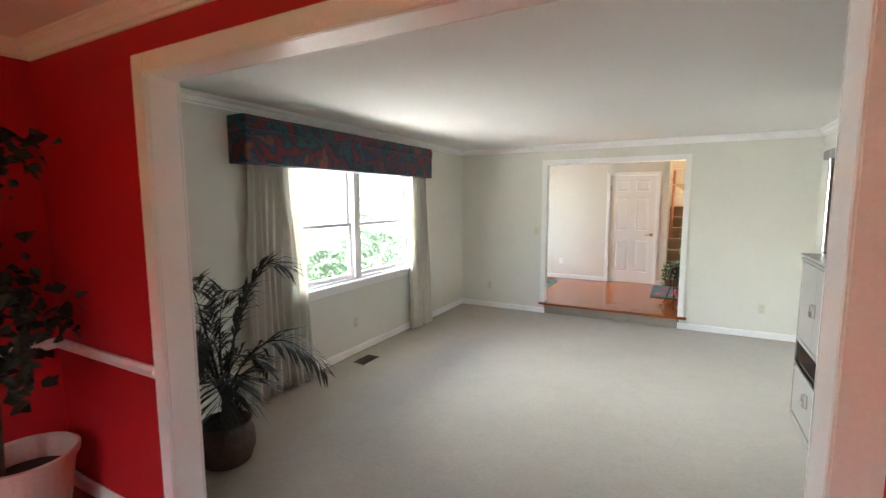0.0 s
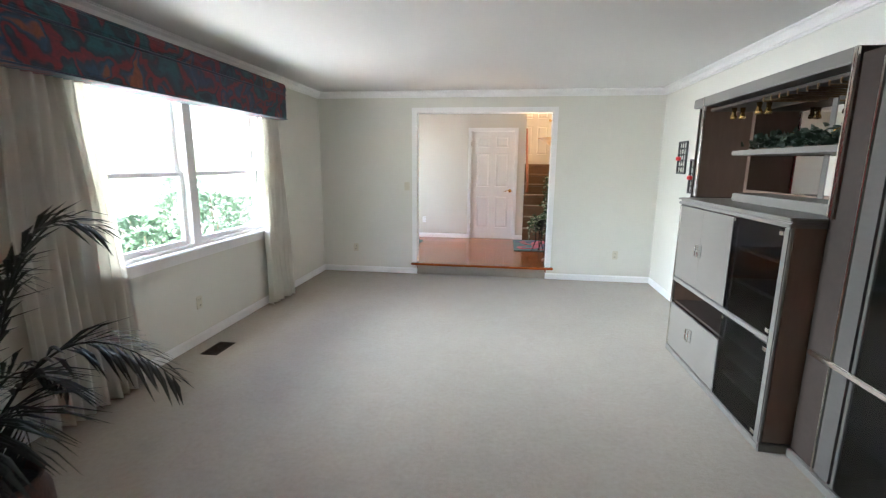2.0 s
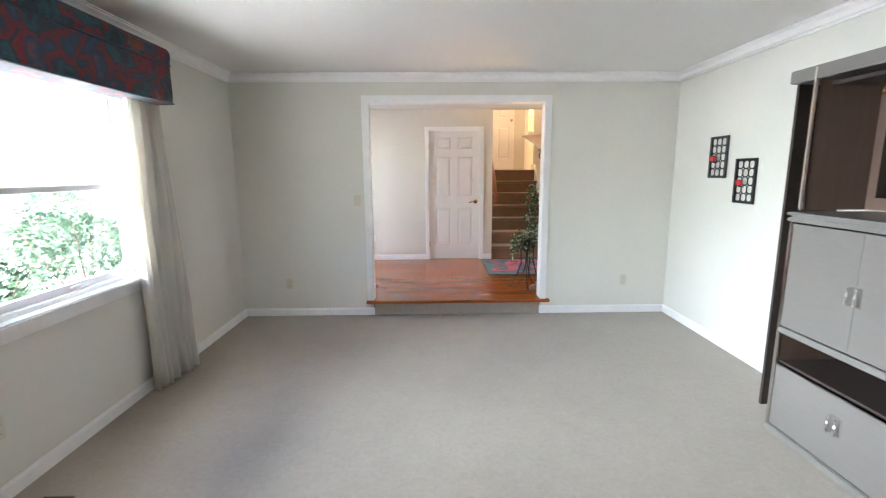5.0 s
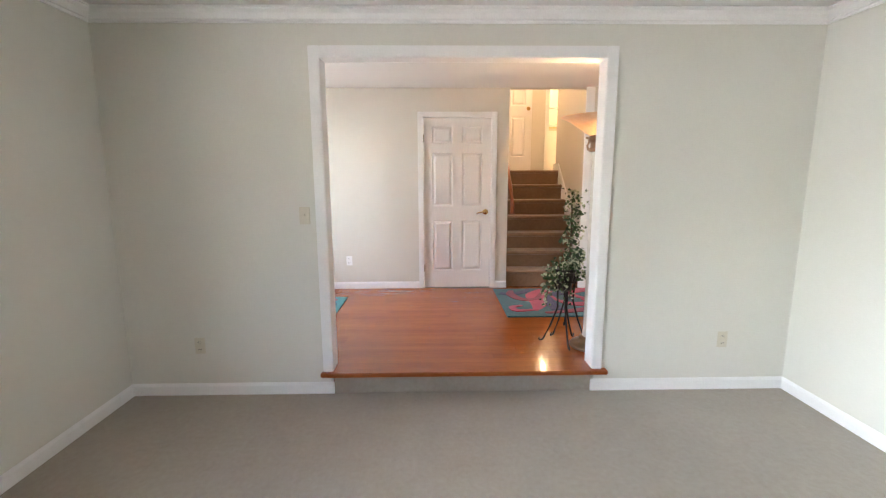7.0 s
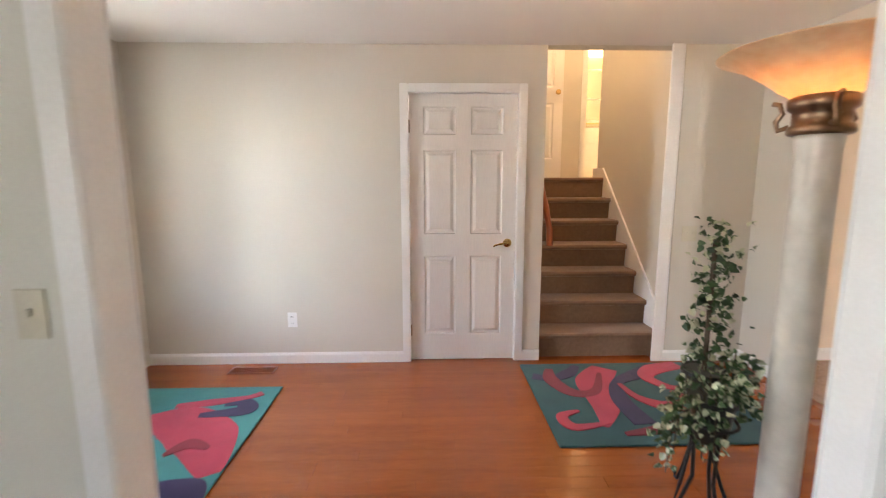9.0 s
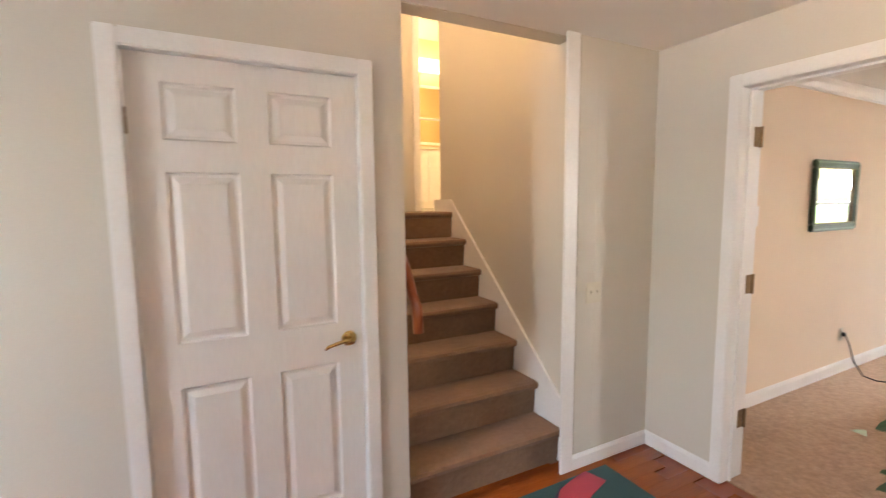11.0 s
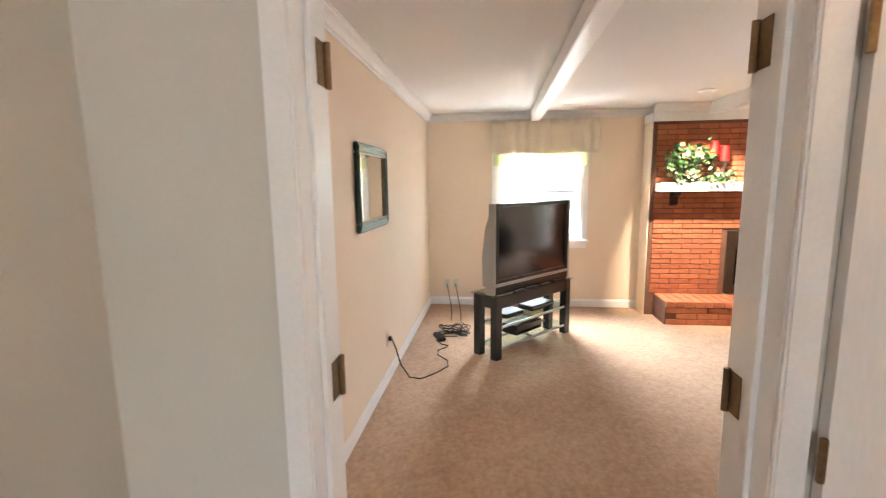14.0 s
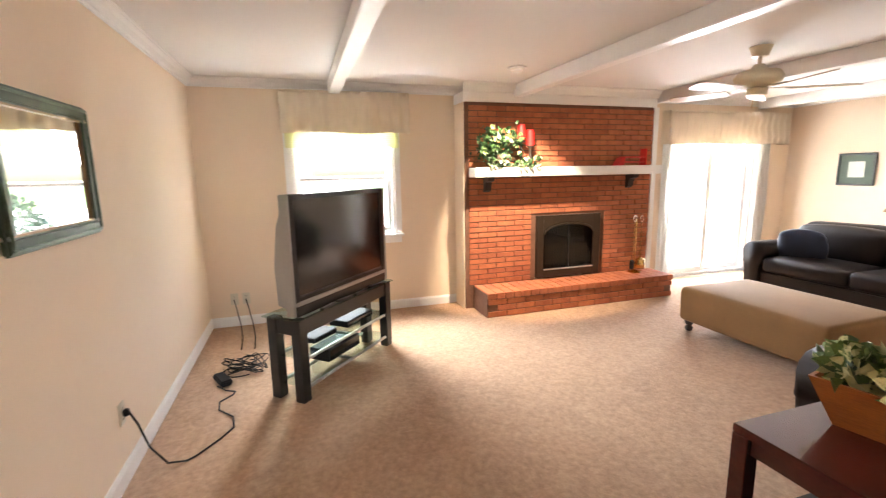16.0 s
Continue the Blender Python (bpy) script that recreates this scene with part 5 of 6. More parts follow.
rug = thing("rug", "teal wool rug with raspberry and plum swirls by the stairs", "rug", "foyer rugs", (-0.34, 7.93, FZ + 0.002))
part("rug_base", boxes([(0, 1.34, 0, 1.08, 0.0, 0.012)], 0.004, 2), M_TEAL, rug)
for k, (material, pts, ws) in enumerate((
        (M_PINK, ((0.32, 0.18), (0.42, 0.45), (0.46, 0.75), (0.62, 0.98)), (0.03, 0.20, 0.26, 0.18)),
        (M_PLUM, ((0.05, 0.86), (0.18, 0.82), (0.32, 0.90), (0.42, 1.03)), (0.10, 0.07, 0.11, 0.05)),
        (M_CRIMSON, ((0.20, 0.98), (0.17, 0.80), (0.26, 0.60), (0.42, 0.62), (0.55, 0.90)), (0.05, 0.11, 0.10, 0.07, 0.03)),
        (M_PLUM, ((0.56, 0.20), (0.54, 0.50), (0.62, 0.74), (0.80, 0.86), (1.0, 1.0)), (0.14, 0.12, 0.08, 0.13, 0.10)),
        (M_PINK, ((1.20, 1.02), (0.98, 0.95), (0.86, 0.82), (0.94, 0.66), (1.05, 0.66)), (0.12, 0.15, 0.10, 0.07, 0.03)),
        (M_PINK, ((0.62, 0.72), (0.66, 0.52), (0.80, 0.40), (0.98, 0.46), (0.92, 0.60)), (0.03, 0.06, 0.12, 0.11, 0.02)),
        (M_PINK, ((0.22, 0.36), (0.10, 0.30), (0.14, 0.18), (0.36, 0.22)), (0.02, 0.07, 0.07, 0.02)),
        (M_CRIMSON, ((0.40, 0.10), (0.70, 0.16), (1.05, 0.30), (1.22, 0.52)), (0.03, 0.10, 0.12, 0.02)))):
    part("swirl", ribbon(pts, ws, 0.011, 0.0142 + 0.0007 * k), material, rug)
rug2 = thing("rug", "aqua wool rug with pink and plum swirls by the wall", "rug", "foyer rugs", (-3.12, 7.45, FZ + 0.002))
part("rug_base", boxes([(0, 1.08, 0, 1.24, 0.0, 0.012)], 0.004, 2), M_AQUA, rug2)
for k, (material, pts, ws) in enumerate((
        (M_PINK, ((1.03, 0.30), (0.85, 0.62), (0.60, 0.80), (0.3, 0.7)), (0.10, 0.36, 0.34, 0.1)),
        (M_PLUM, ((1.05, 0.08), (0.98, 0.20), (0.8, 0.2)), (0.06, 0.16, 0.1)),
        (M_PLUM, ((0.80, 0.98), (0.90, 1.02), (0.95, 0.92), (0.7, 0.86)), (0.03, 0.10, 0.13, 0.05)),
        (M_PINK, ((0.98, 1.14), (0.9, 1.08), (0.7, 1.02), (0.5, 0.98)), (0.06, 0.05, 0.09, 0.05)),
        (M_CRIMSON, ((0.92, 0.52), (0.80, 0.56), (0.72, 0.46)), (0.03, 0.10, 0.02)))):
    part("swirl", ribbon(pts, ws, 0.011, 0.0142 + 0.0007 * k), material, rug2)

lamp = thing("torchiere_lamp", "lit torchiere floor lamp with marbled column and alabaster bowl", "floor lamp", place=(0.222, 7.19, FZ + 0.002))
part("foot", lathe([(0.165, 0.0), (0.17, 0.012), (0.16, 0.024), (0.125, 0.034), (0.10, 0.05), (0.092, 0.075), (0.075, 0.085)], 40), M_COPPER, lamp, "round antique copper foot", True)
part("column", lathe([(0.068, 0.085), (0.068, 0.12), (0.064, 0.14), (0.062, 1.50), (0.066, 1.53), (0.066, 1.55)], 32), M_MARBLE, lamp, "ivory marbled column", True)
part("collar", lathe([(0.082, 1.548), (0.09, 1.555), (0.088, 1.575), (0.078, 1.58), (0.078, 1.62), (0.092, 1.63), (0.094, 1.66), (0.08, 1.67)], 32), M_COPPER, lamp, "antique copper collar", True)
part("bowl", lathe([(0.085, 1.668), (0.12, 1.69), (0.17, 1.73), (0.235, 1.775), (0.30, 1.802), (0.305, 1.806), (0.298, 1.808), (0.23, 1.785), (0.16, 1.742), (0.10, 1.70), (0.07, 1.685)], 40), M_ALABASTER, lamp, "glowing amber alabaster bowl", True)
for k in range(3):
    a = 2.2 + k * 2 * math.pi / 3
    bm = tube(bmesh.new(), [(r * math.cos(a), r * math.sin(a), z) for r, z in ((0.085, 1.58), (0.115, 1.57), (0.122, 1.60), (0.105, 1.625), (0.115, 1.655), (0.135, 1.66))], 0.009, 8)
    part("scroll_arm", bm, M_COPPER, lamp, smooth=True)

stand = thing("plant_stand", "dark wrought iron tripod plant stand", "plant stand", place=(0.01, 7.27, FZ + 0.002))
for a in (2.9, 4.75, 0.75):
    c, s = math.cos(a), math.sin(a)
    bm = tube(bmesh.new(), [(r * c, r * s, z) for r, z in ((0.165, 0.012), (0.155, 0.02), (0.10, 0.14), (0.045, 0.30), (0.05, 0.44), (0.085, 0.53))], 0.0075, 7)
    tube(bm, [(r * c, r * s, z) for r, z in ((0.165, 0.012), (0.185, 0.008), (0.19, 0.022), (0.178, 0.03))], 0.0065, 6)
    part("leg", bm, M_IRON, stand)
part("ring", tube(bmesh.new(), [(0.088 * math.cos(a), 0.088 * math.sin(a), 0.53) for a in (2 * math.pi * k / 20 for k in range(21))], 0.006, 6), M_IRON, stand)
copy_thing(stand, pose(0.12, 7.50, FZ + 0.002, 0, 0, 40))
ivy = thing("ivy_plant", "variegated ivy trailing from a dark pot on an iron stand", "potted plant", place=(0.01, 7.27, FZ + 0.455))
part("pot", lathe([(0.05, 0.0), (0.055, 0.005), (0.078, 0.15), (0.088, 0.155), (0.088, 0.175), (0.076, 0.17)], 24), M_BLACK, ivy)
rng = random.Random(8)
for k in range(13):
    a = k * 0.55 + rng.uniform(-0.2, 0.2)
    reach, drop = rng.uniform(0.07, 0.13), rng.uniform(0.03, 0.34)
    if k > 8:
        reach, drop = rng.uniform(0.05, 0.12), -rng.uniform(0.05, 0.2)
    pts = [Vector((0.03 * math.cos(a), 0.03 * math.sin(a), 0.17)), Vector((reach * 0.7 * math.cos(a), reach * 0.7 * math.sin(a), 0.22)), Vector((reach * math.cos(a), reach * math.sin(a), 0.17 - drop * 0.4)), Vector((reach * 1.1 * math.cos(a), reach * 1.1 * math.sin(a), 0.17 - drop))]
    trail = part("trail", tube(bmesh.new(), pts, 0.0025, 5), M_BARK, ivy)
    part("leaves", leaf_cloud(rng, 40, lambda r, q=pts, b=a: (q[j := r.randrange(1, 3)].lerp(q[j + 1], r.random()) + Vector([r.gauss(0, 0.022) for _ in range(3)]), (math.cos(b), math.sin(b), r.uniform(-0.8, 0.4))), 0.032), M_LEAF, trail)
topiary = thing("ivy_topiary", "tall variegated ivy climbing a pole on an iron stand", "potted plant", place=(0.12, 7.50, FZ + 0.455))
part("pot", lathe([(0.05, 0.0), (0.055, 0.005), (0.078, 0.15), (0.088, 0.155), (0.088, 0.175), (0.076, 0.17)], 24), M_BLACK, topiary)
part("pole", tube(bmesh.new(), [(0, 0, 0.05), (0, 0, 0.72)], 0.010, 7), M_BARK, topiary)
for k in range(6):
    z = 0.20 + 0.105 * k
    part("foliage", leaf_cloud(rng, 62, lambda r, h=z: ((r.gauss(0.02, 0.042), r.gauss(0, 0.042), h + r.uniform(-0.08, 0.08)), (r.uniform(-1, 1), r.uniform(-1, 1), r.uniform(-0.6, 0.5))), 0.033), M_LEAF, topiary)

rail = thing("handrail", "orange oak stair handrail end on the stairwell wall", "handrail", place=(0, 0, 0))
bm = tube(bmesh.new(), [(-0.105, 9.135, 1.08), (-0.105, 9.15, 1.20), (-0.105, 9.27, 1.36), (-0.105, 10.3, 2.33)], 0.026, 10)
part("rail", bm, M_OAK, rail, smooth=True)
for y, z in ((9.55, 1.61), (10.2, 2.22)):
    part("bracket", tube(bmesh.new(), [(-0.163, y, z - 0.06), (-0.125, y, z - 0.06), (-0.112, y, z - 0.02)], 0.006, 6), M_BRASS, rail)
linen = thing("bath_cabinet", "white bathroom cabinet with drawers and a lit mirror", "cabinet", place=(1.75, 13.1, UZ))
part("body", boxes([(-0.6, 0.6, -0.2, 0.25, 0.0, 0.80)], 0.004), M_TRIM, linen)
part("counter", boxes([(-0.62, 0.62, -0.23, 0.25, 0.80, 0.84)], 0.006, 2), M_IVORY, linen)
for k in range(3):
    for x in (-0.58, 0.01):
        part("drawer", boxes([(x, x + 0.57, -0.215, -0.2, 0.08 + 0.24 * k, 0.30 + 0.24 * k)], 0.005, 2), M_TRIM, linen)
part("mirror", boxes([(-0.6, 0.6, 0.23, 0.24, 0.95, 1.75)]), M_MIRROR, linen)
part("mirror_frame", boxes([(-0.62, 0.62, 0.215, 0.2295, 0.92, 0.96), (-0.62, 0.62, 0.215, 0.2295, 1.28, 1.31), (-0.62, 0.62, 0.215, 0.2295, 1.73, 1.77)], 0.004), M_TRIM, linen)
part("light_bar", boxes([(-0.5, 0.5, 0.12, 0.24, 1.95, 2.12)], 0.02, 3), glowing("warm_lit_glass", (1.0, 0.70, 0.34), 0.6), linen, "lit warm glass light bar")

# ---------------------------------------------------------------- family room things
BX, BY0, BY1, BZ0, BZ1 = 5.894, 4.02, 6.44, 0.43, 2.385
BOX = (4.745, 5.585, 0.445, 1.165)
COURSE, BRICK_L = 0.0585, 0.2165
fireplace = thing("fireplace", "red brick fireplace with raised hearth and white mantel shelf", "fireplace", place=(0, 0, 0))
for row in ((BX + 0.012, 6.197, BY0 + 0.004, BOX[0], FZ, CZ - 0.11), (BX + 0.012, 6.197, BOX[1], BY1 - 0.004, FZ, CZ - 0.11), (BX + 0.012, 6.197, BOX[0], BOX[1], BOX[3], CZ - 0.11)):
    part("chimney_core", boxes([row]), M_MORTAR, fireplace, "mortar bed with the joints' shade in its colour")
part("frieze", boxes([(BX - 0.006, 6.19, BY0 - 0.03, BY1 + 0.02, BZ1 + 0.003, CZ - 0.0865)], 0.004, 2), M_TRIM, fireplace, "white board above the brick")
part("crown_return", prism(bmesh.new(), [(BX - 0.006 - p, CZ + q) for p, q in ((0.0, -0.086), (0.012, -0.085), (0.04, -0.04), (0.065, -0.02), (0.07, -0.0015), (0.0, -0.0015))], "y", BY0 - 0.03, BY1 + 0.02), M_TRIM, fireplace)
part("side_trim", boxes([(BX - 0.004, 6.19, BY0 - 0.07, BY0 - 0.002, FZ, BZ1 + 0.002)], 0.004), M_TRIM, fireplace)
part("side_panel", boxes([(BX + 0.02, 6.19, BY1 + 0.002, BY1 + 0.014, FZ, BZ1 + 0.002)], 0.003), M_PEACH, fireplace, "peach painted side of the chimney breast")
part("firebox", boxes([(BX + 0.05, 6.19, BOX[0], BOX[0] + 0.03, BOX[2] - 0.01, BOX[3]), (BX + 0.05, 6.19, BOX[1] - 0.03, BOX[1], BOX[2] - 0.01, BOX[3]), (6.16, 6.19, BOX[0] + 0.03, BOX[1] - 0.03, BOX[2] - 0.01, BOX[3]), (BX + 0.05, 6.16, BOX[0] + 0.03, BOX[1] - 0.03, BOX[2] - 0.01, BOX[2])]), M_SOOT, fireplace)
# arched fire doors
doors = part("fire_screen", boxes([(BX - 0.03, BX + 0.03, BOX[0] + 0.085, BOX[1] - 0.085, BOX[2], BOX[2] + 0.09)], 0.003), M_FIREDOOR, fireplace, "bronze framed arched fire screen")
for a, b in ((BOX[0], BOX[0] + 0.085), (BOX[1] - 0.085, BOX[1])):
    part("frame_side", boxes([(BX - 0.03, BX + 0.03, a, b, BOX[2], BOX[3])], 0.003), M_FIREDOOR, doors)
ym, hw = (BOX[0] + BOX[1]) / 2, (BOX[1] - BOX[0]) / 2 - 0.085
top = [(BOX[0] + 0.085, BOX[3]), (BOX[0] + 0.085, 0.965)] + [(ym - hw * math.cos(math.pi * k / 14), 0.965 + 0.115 * math.sin(math.pi * k / 14)) for k in range(1, 14)] + [(BOX[1] - 0.085, 0.965), (BOX[1] - 0.085, BOX[3])]
part("arch_plate", prism(bmesh.new(), top, "x", BX - 0.028, BX + 0.028), M_FIREDOOR, doors)
part("arch_rim", tube(bmesh.new(), [(BX - 0.034, ym - (hw - 0.01) * math.cos(math.pi * k / 16), 0.95 + 0.115 * math.sin(math.pi * k / 16)) for k in range(17)], 0.011, 8), M_FIREDOOR, doors, "bronze arched rim")
for a, b in ((ym - hw, ym - 0.006), (ym + 0.006, ym + hw)):
    part("door_pane", boxes([(BX - 0.012, BX - 0.006, a, b, BOX[2] + 0.09, 1.08)]), M_SMOKE, doors, "smoked glass fire door")
    part("mesh_curtain", boxes([(BX + 0.010, BX + 0.014, a, b, BOX[2] + 0.08, 1.07)]), M_SCREEN, doors)
part("door_edge", boxes([(BX - 0.018, BX - 0.004, ym - 0.006, ym + 0.006, BOX[2] + 0.09, 1.078)], 0.002), M_BLACK, doors)
part("grille_bar", boxes([(BX - 0.036, BX - 0.026, BOX[0] + 0.09, BOX[1] - 0.09, BOX[2] + 0.085, BOX[2] + 0.10)], 0.002), M_SILVER, doors)
mantel = part("mantel_shelf", boxes([(5.69, BX - 0.0, 4.05, 6.40, 1.612, 1.712)], 0.006, 2), M_TRIM, fireplace, "thick white painted mantel shelf")
for y in (6.20, 4.36):
    part("corbel", prism(bmesh.new(), [(BX, 1.611), (BX - 0.15, 1.611), (BX - 0.14, 1.575), (BX - 0.07, 1.555), (BX - 0.05, 1.47), (BX, 1.45)], "y", y - 0.035, y + 0.035), M_DARK, mantel, "dark wooden corbel")
part("hearth_core", boxes([(5.525, BX + 0.02, 3.972, 6.348, FZ, 0.412)]), M_MORTAR, fireplace)

cups = thing("fireplace_tools", "brass fireplace tool stand with shovel and brush", "fireplace tools", place=(5.78, 4.29, 0.428))
part("stand_base", lathe([(0.075, 0.0), (0.078, 0.008), (0.05, 0.02), (0.012, 0.03)], 20), M_BRASS, cups)
part("stand_pole", tube(bmesh.new(), [(0, 0, 0.02), (0, 0, 0.66)], 0.007, 7), M_BRASS, cups)
for k, (dx, dy) in enumerate(((-0.03, 0.05), (-0.03, -0.05), (0.03, 0.0))):
    t = part("tool", tube(bmesh.new(), [(dx, dy, 0.16), (dx, dy, 0.62)], 0.0045, 6), M_BRASS, cups)
    part("grip", tube(bmesh.new(), [(dx, dy + 0.022 * math.cos(a), 0.655 + 0.036 * math.sin(a)) for a in (2 * math.pi * j / 12 for j in range(13))], 0.006, 6), M_CHROME, t)
part("shovel", lathe([(0.055, 0.06), (0.06, 0.10), (0.05, 0.16), (0.01, 0.19)], 16, -0.035, -0.05), M_BRASS, cups, "brass shovel pan")
part("brush", boxes([(-0.065, -0.02, 0.055, 0.10, 0.05, 0.16)], 0.01, 2), M_BLACK, cups)

mp = thing("mantel_plant", "green silk ivy in a small pot on the mantel", "potted plant", place=(5.79, 6.12, 1.713))
part("pot", lathe([(0.05, 0.0), (0.065, 0.01), (0.075, 0.10), (0.07, 0.12)], 20), M_BASKET, mp)
rng = random.Random(15)
for k in range(9):
    a = k * 0.7
    c = Vector((-0.06 * abs(math.cos(a)), 0.17 * math.cos(a * 1.3), 0.13 + 0.16 * abs(math.sin(a * 0.8))))
    part("foliage", leaf_cloud(rng, 36, lambda r, q=c: (q + Vector((r.gauss(-0.01, 0.03), r.gauss(0, 0.06), r.gauss(0, 0.05))), (r.uniform(-1, 0.1), r.uniform(-1, 1), r.uniform(-0.7, 0.6))), 0.06), M_GREEN, mp)
part("trailing_leaves", leaf_cloud(rng, 110, lambda r: ((-0.07 + r.gauss(0, 0.025), r.uniform(-0.44, 0.12), 0.04 + r.gauss(0, 0.035)), (-0.7, r.uniform(-1, 1), r.uniform(-0.8, 0.4))), 0.06), M_LEAF, mp)
for y, h in ((5.83, 0.30), (5.72, 0.25)):
    c = thing("candle", "red pillar candle in a dark holder on the mantel", "candle", "mantel candles", (5.81, y, 1.713))
    part("holder", lathe([(0.05, 0.0), (0.052, 0.008), (0.018, 0.02), (0.014, h - 0.05), (0.045, h - 0.03), (0.048, h - 0.022)], 20), M_DARK, c, "dark turned holder", True)
    part("wax", lathe([(0.042, h - 0.022), (0.043, h - 0.016), (0.043, h + 0.135), (0.038, h + 0.14), (0.02, h + 0.134)], 24), M_CANDLE, c, smooth=False)
sled = thing("toy_sled", "small red painted wooden bench ornament on the mantel", "ornament", place=(5.79, 4.40, 1.713))
part("seat", boxes([(-0.05, 0.05, -0.15, 0.15, 0.085, 0.10)], 0.004), M_CANDLE, sled)
part("back", boxes([(-0.05, 0.05, -0.17, -0.15, 0.0, 0.19)], 0.004), M_CANDLE, sled)
part("front_leg", prism(bmesh.new(), [(0.15, 0.0), (0.24, 0.0), (0.17, 0.09), (0.13, 0.09)], "x", -0.05, 0.05), M_CANDLE, sled)
part("stretcher", boxes([(-0.04, 0.04, -0.15, 0.15, 0.03, 0.045)], 0.003), M_CANDLE, sled)

# television on its stand: x along the front, y to the back
TV = (4.315, 8.185, FZ, -41.5)
stand2 = thing("tv_stand", "black lacquer television stand with glass shelves", "tv stand", place=TV[:3], turn=TV[3])
W, D = 1.15, 0.28
for x in (0.0, W - 0.075):
    for y in (0.0, D - 0.075):
        part("leg", boxes([(x, x + 0.075, y, y + 0.075, 0.0, 0.575)], 0.004, 2), M_BLACK, stand2)
part("apron", boxes([(0.076, W - 0.076, 0.01, 0.035, 0.465, 0.574)], 0.003), M_BLACK, stand2)
for x in (0.01, W - 0.035):
    part("apron", boxes([(x, x + 0.025, 0.076, D - 0.076, 0.465, 0.574)], 0.003), M_BLACK, stand2)
part("glass_top", boxes([(-0.02, W + 0.02, -0.02, D + 0.02, 0.576, 0.586)], 0.002, 2), M_CLEAR, stand2, "clear green-edged glass top")
for z in (0.30, 0.10):
    part("glass_shelf", boxes([(0.03, W - 0.03, 0.02, D - 0.02, z, z + 0.008)], 0.002), M_CLEAR, stand2, "clear glass shelf")
    part("shelf_bar", boxes([(0.075, W - 0.075, 0.012, 0.03, z - 0.022, z - 0.001), (0.075, W - 0.075, D - 0.03, D - 0.012, z - 0.022, z - 0.001), (W / 2 - 0.01, W / 2 + 0.01, 0.03, D - 0.03, z - 0.02, z - 0.001)], 0.003), M_SILVER, stand2, "silver shelf bar")
tv = thing("television", "large silver and black rear projection television", "television", place=(TV[0], TV[1], FZ + 0.587), turn=TV[3])
part("front_bezel", boxes([(0.02, 0.065, 0.03, 0.09, 0.03, 0.80), (1.085, 1.13, 0.03, 0.09, 0.03, 0.80), (0.065, 1.085, 0.03, 0.09, 0.765, 0.80), (0.065, 1.085, 0.03, 0.09, 0.10, 0.135)], 0.006, 2), M_BLACK, tv)
part("screen", boxes([(0.065, 1.085, 0.042, 0.05, 0.135, 0.765)]), M_BLACKGLASS, tv, "dark glossy screen")
part("silver_bar", boxes([(0.02, 1.13, 0.022, 0.09, 0.072, 0.10)], 0.006, 2), M_SILVER, tv, "silver speaker bar")
part("foot_panel", boxes([(0.03, 1.12, 0.03, 0.10, 0.0, 0.0715)], 0.004), M_BLACK, tv)
for x in (0.0, 1.1305):
    part("side_strip", boxes([(x, x + 0.0195, 0.025, 0.10, 0.01, 0.80)], 0.005, 2), M_SILVER, tv, "silver side strip")
bm = prism(bmesh.new(), [(0.10, 0.0), (0.26, 0.04), (0.27, 0.30), (0.23, 0.58), (0.16, 0.74), (0.10, 0.79)], "x", 0.10, 1.05)
part("back_shell", bm, M_SILVER, tv)
part("name_bar", boxes([(0.55, 0.60, 0.0405, 0.0415, 0.112, 0.122)]), M_LABELBAR, tv)
for label, x0, w, y0, z, h in (("black flat disc player on the glass shelf", 0.62, 0.36, 0.08, 0.309, 0.055), ("small black cable box on the shelf", 0.25, 0.26, 0.10, 0.309, 0.045), ("black audio receiver on the lower shelf", 0.40, 0.40, 0.10, 0.109, 0.10)):
    b = thing("media_player", label, "media player", "players on the stand", TV[:3], TV[3])
    part("case", boxes([(x0, x0 + w, y0, y0 + 0.18, z + 0.006, z + h)], 0.004, 2), M_RUBBER, b)
    part("front_panel", boxes([(x0 + 0.01, x0 + w - 0.01, y0 - 0.004, y0 - 0.0005, z + 0.012, z + h - 0.008)], 0.001), M_BLACKGLASS, b)
    part("feet", boxes([(x0 + 0.02, x0 + 0.05, y0 + 0.02, y0 + 0.05, z, z + 0.006), (x0 + w - 0.05, x0 + w - 0.02, y0 + 0.02, y0 + 0.05, z, z + 0.006), (x0 + 0.02, x0 + w - 0.02, y0 + 0.12, y0 + 0.15, z, z + 0.006)]), M_RUBBER, b)
for x, y, r in ((0.30, -0.005, 8), (0.50, 0.0, -5), (0.70, -0.005, 4), (0.93, 0.0, -10)):
    c = thing("remote_control", "slim dark remote control on the glass top", "remote control", "remote controls", tuple(Matrix.Translation(TV[:3]) @ Euler((0, 0, radians(TV[3]))).to_matrix().to_4x4() @ Vector((x, y, 0.5865))), TV[3] + r)
    part("case", boxes([(-0.085, 0.085, -0.014, 0.02, 0.0, 0.016)], 0.005, 2), M_BLACK, c)
    part("buttons", boxes([(-0.07 + 0.02 * k, -0.06 + 0.02 * k, -0.004, 0.008, 0.016, 0.018) for k in range(7)]), M_SILVER, c)

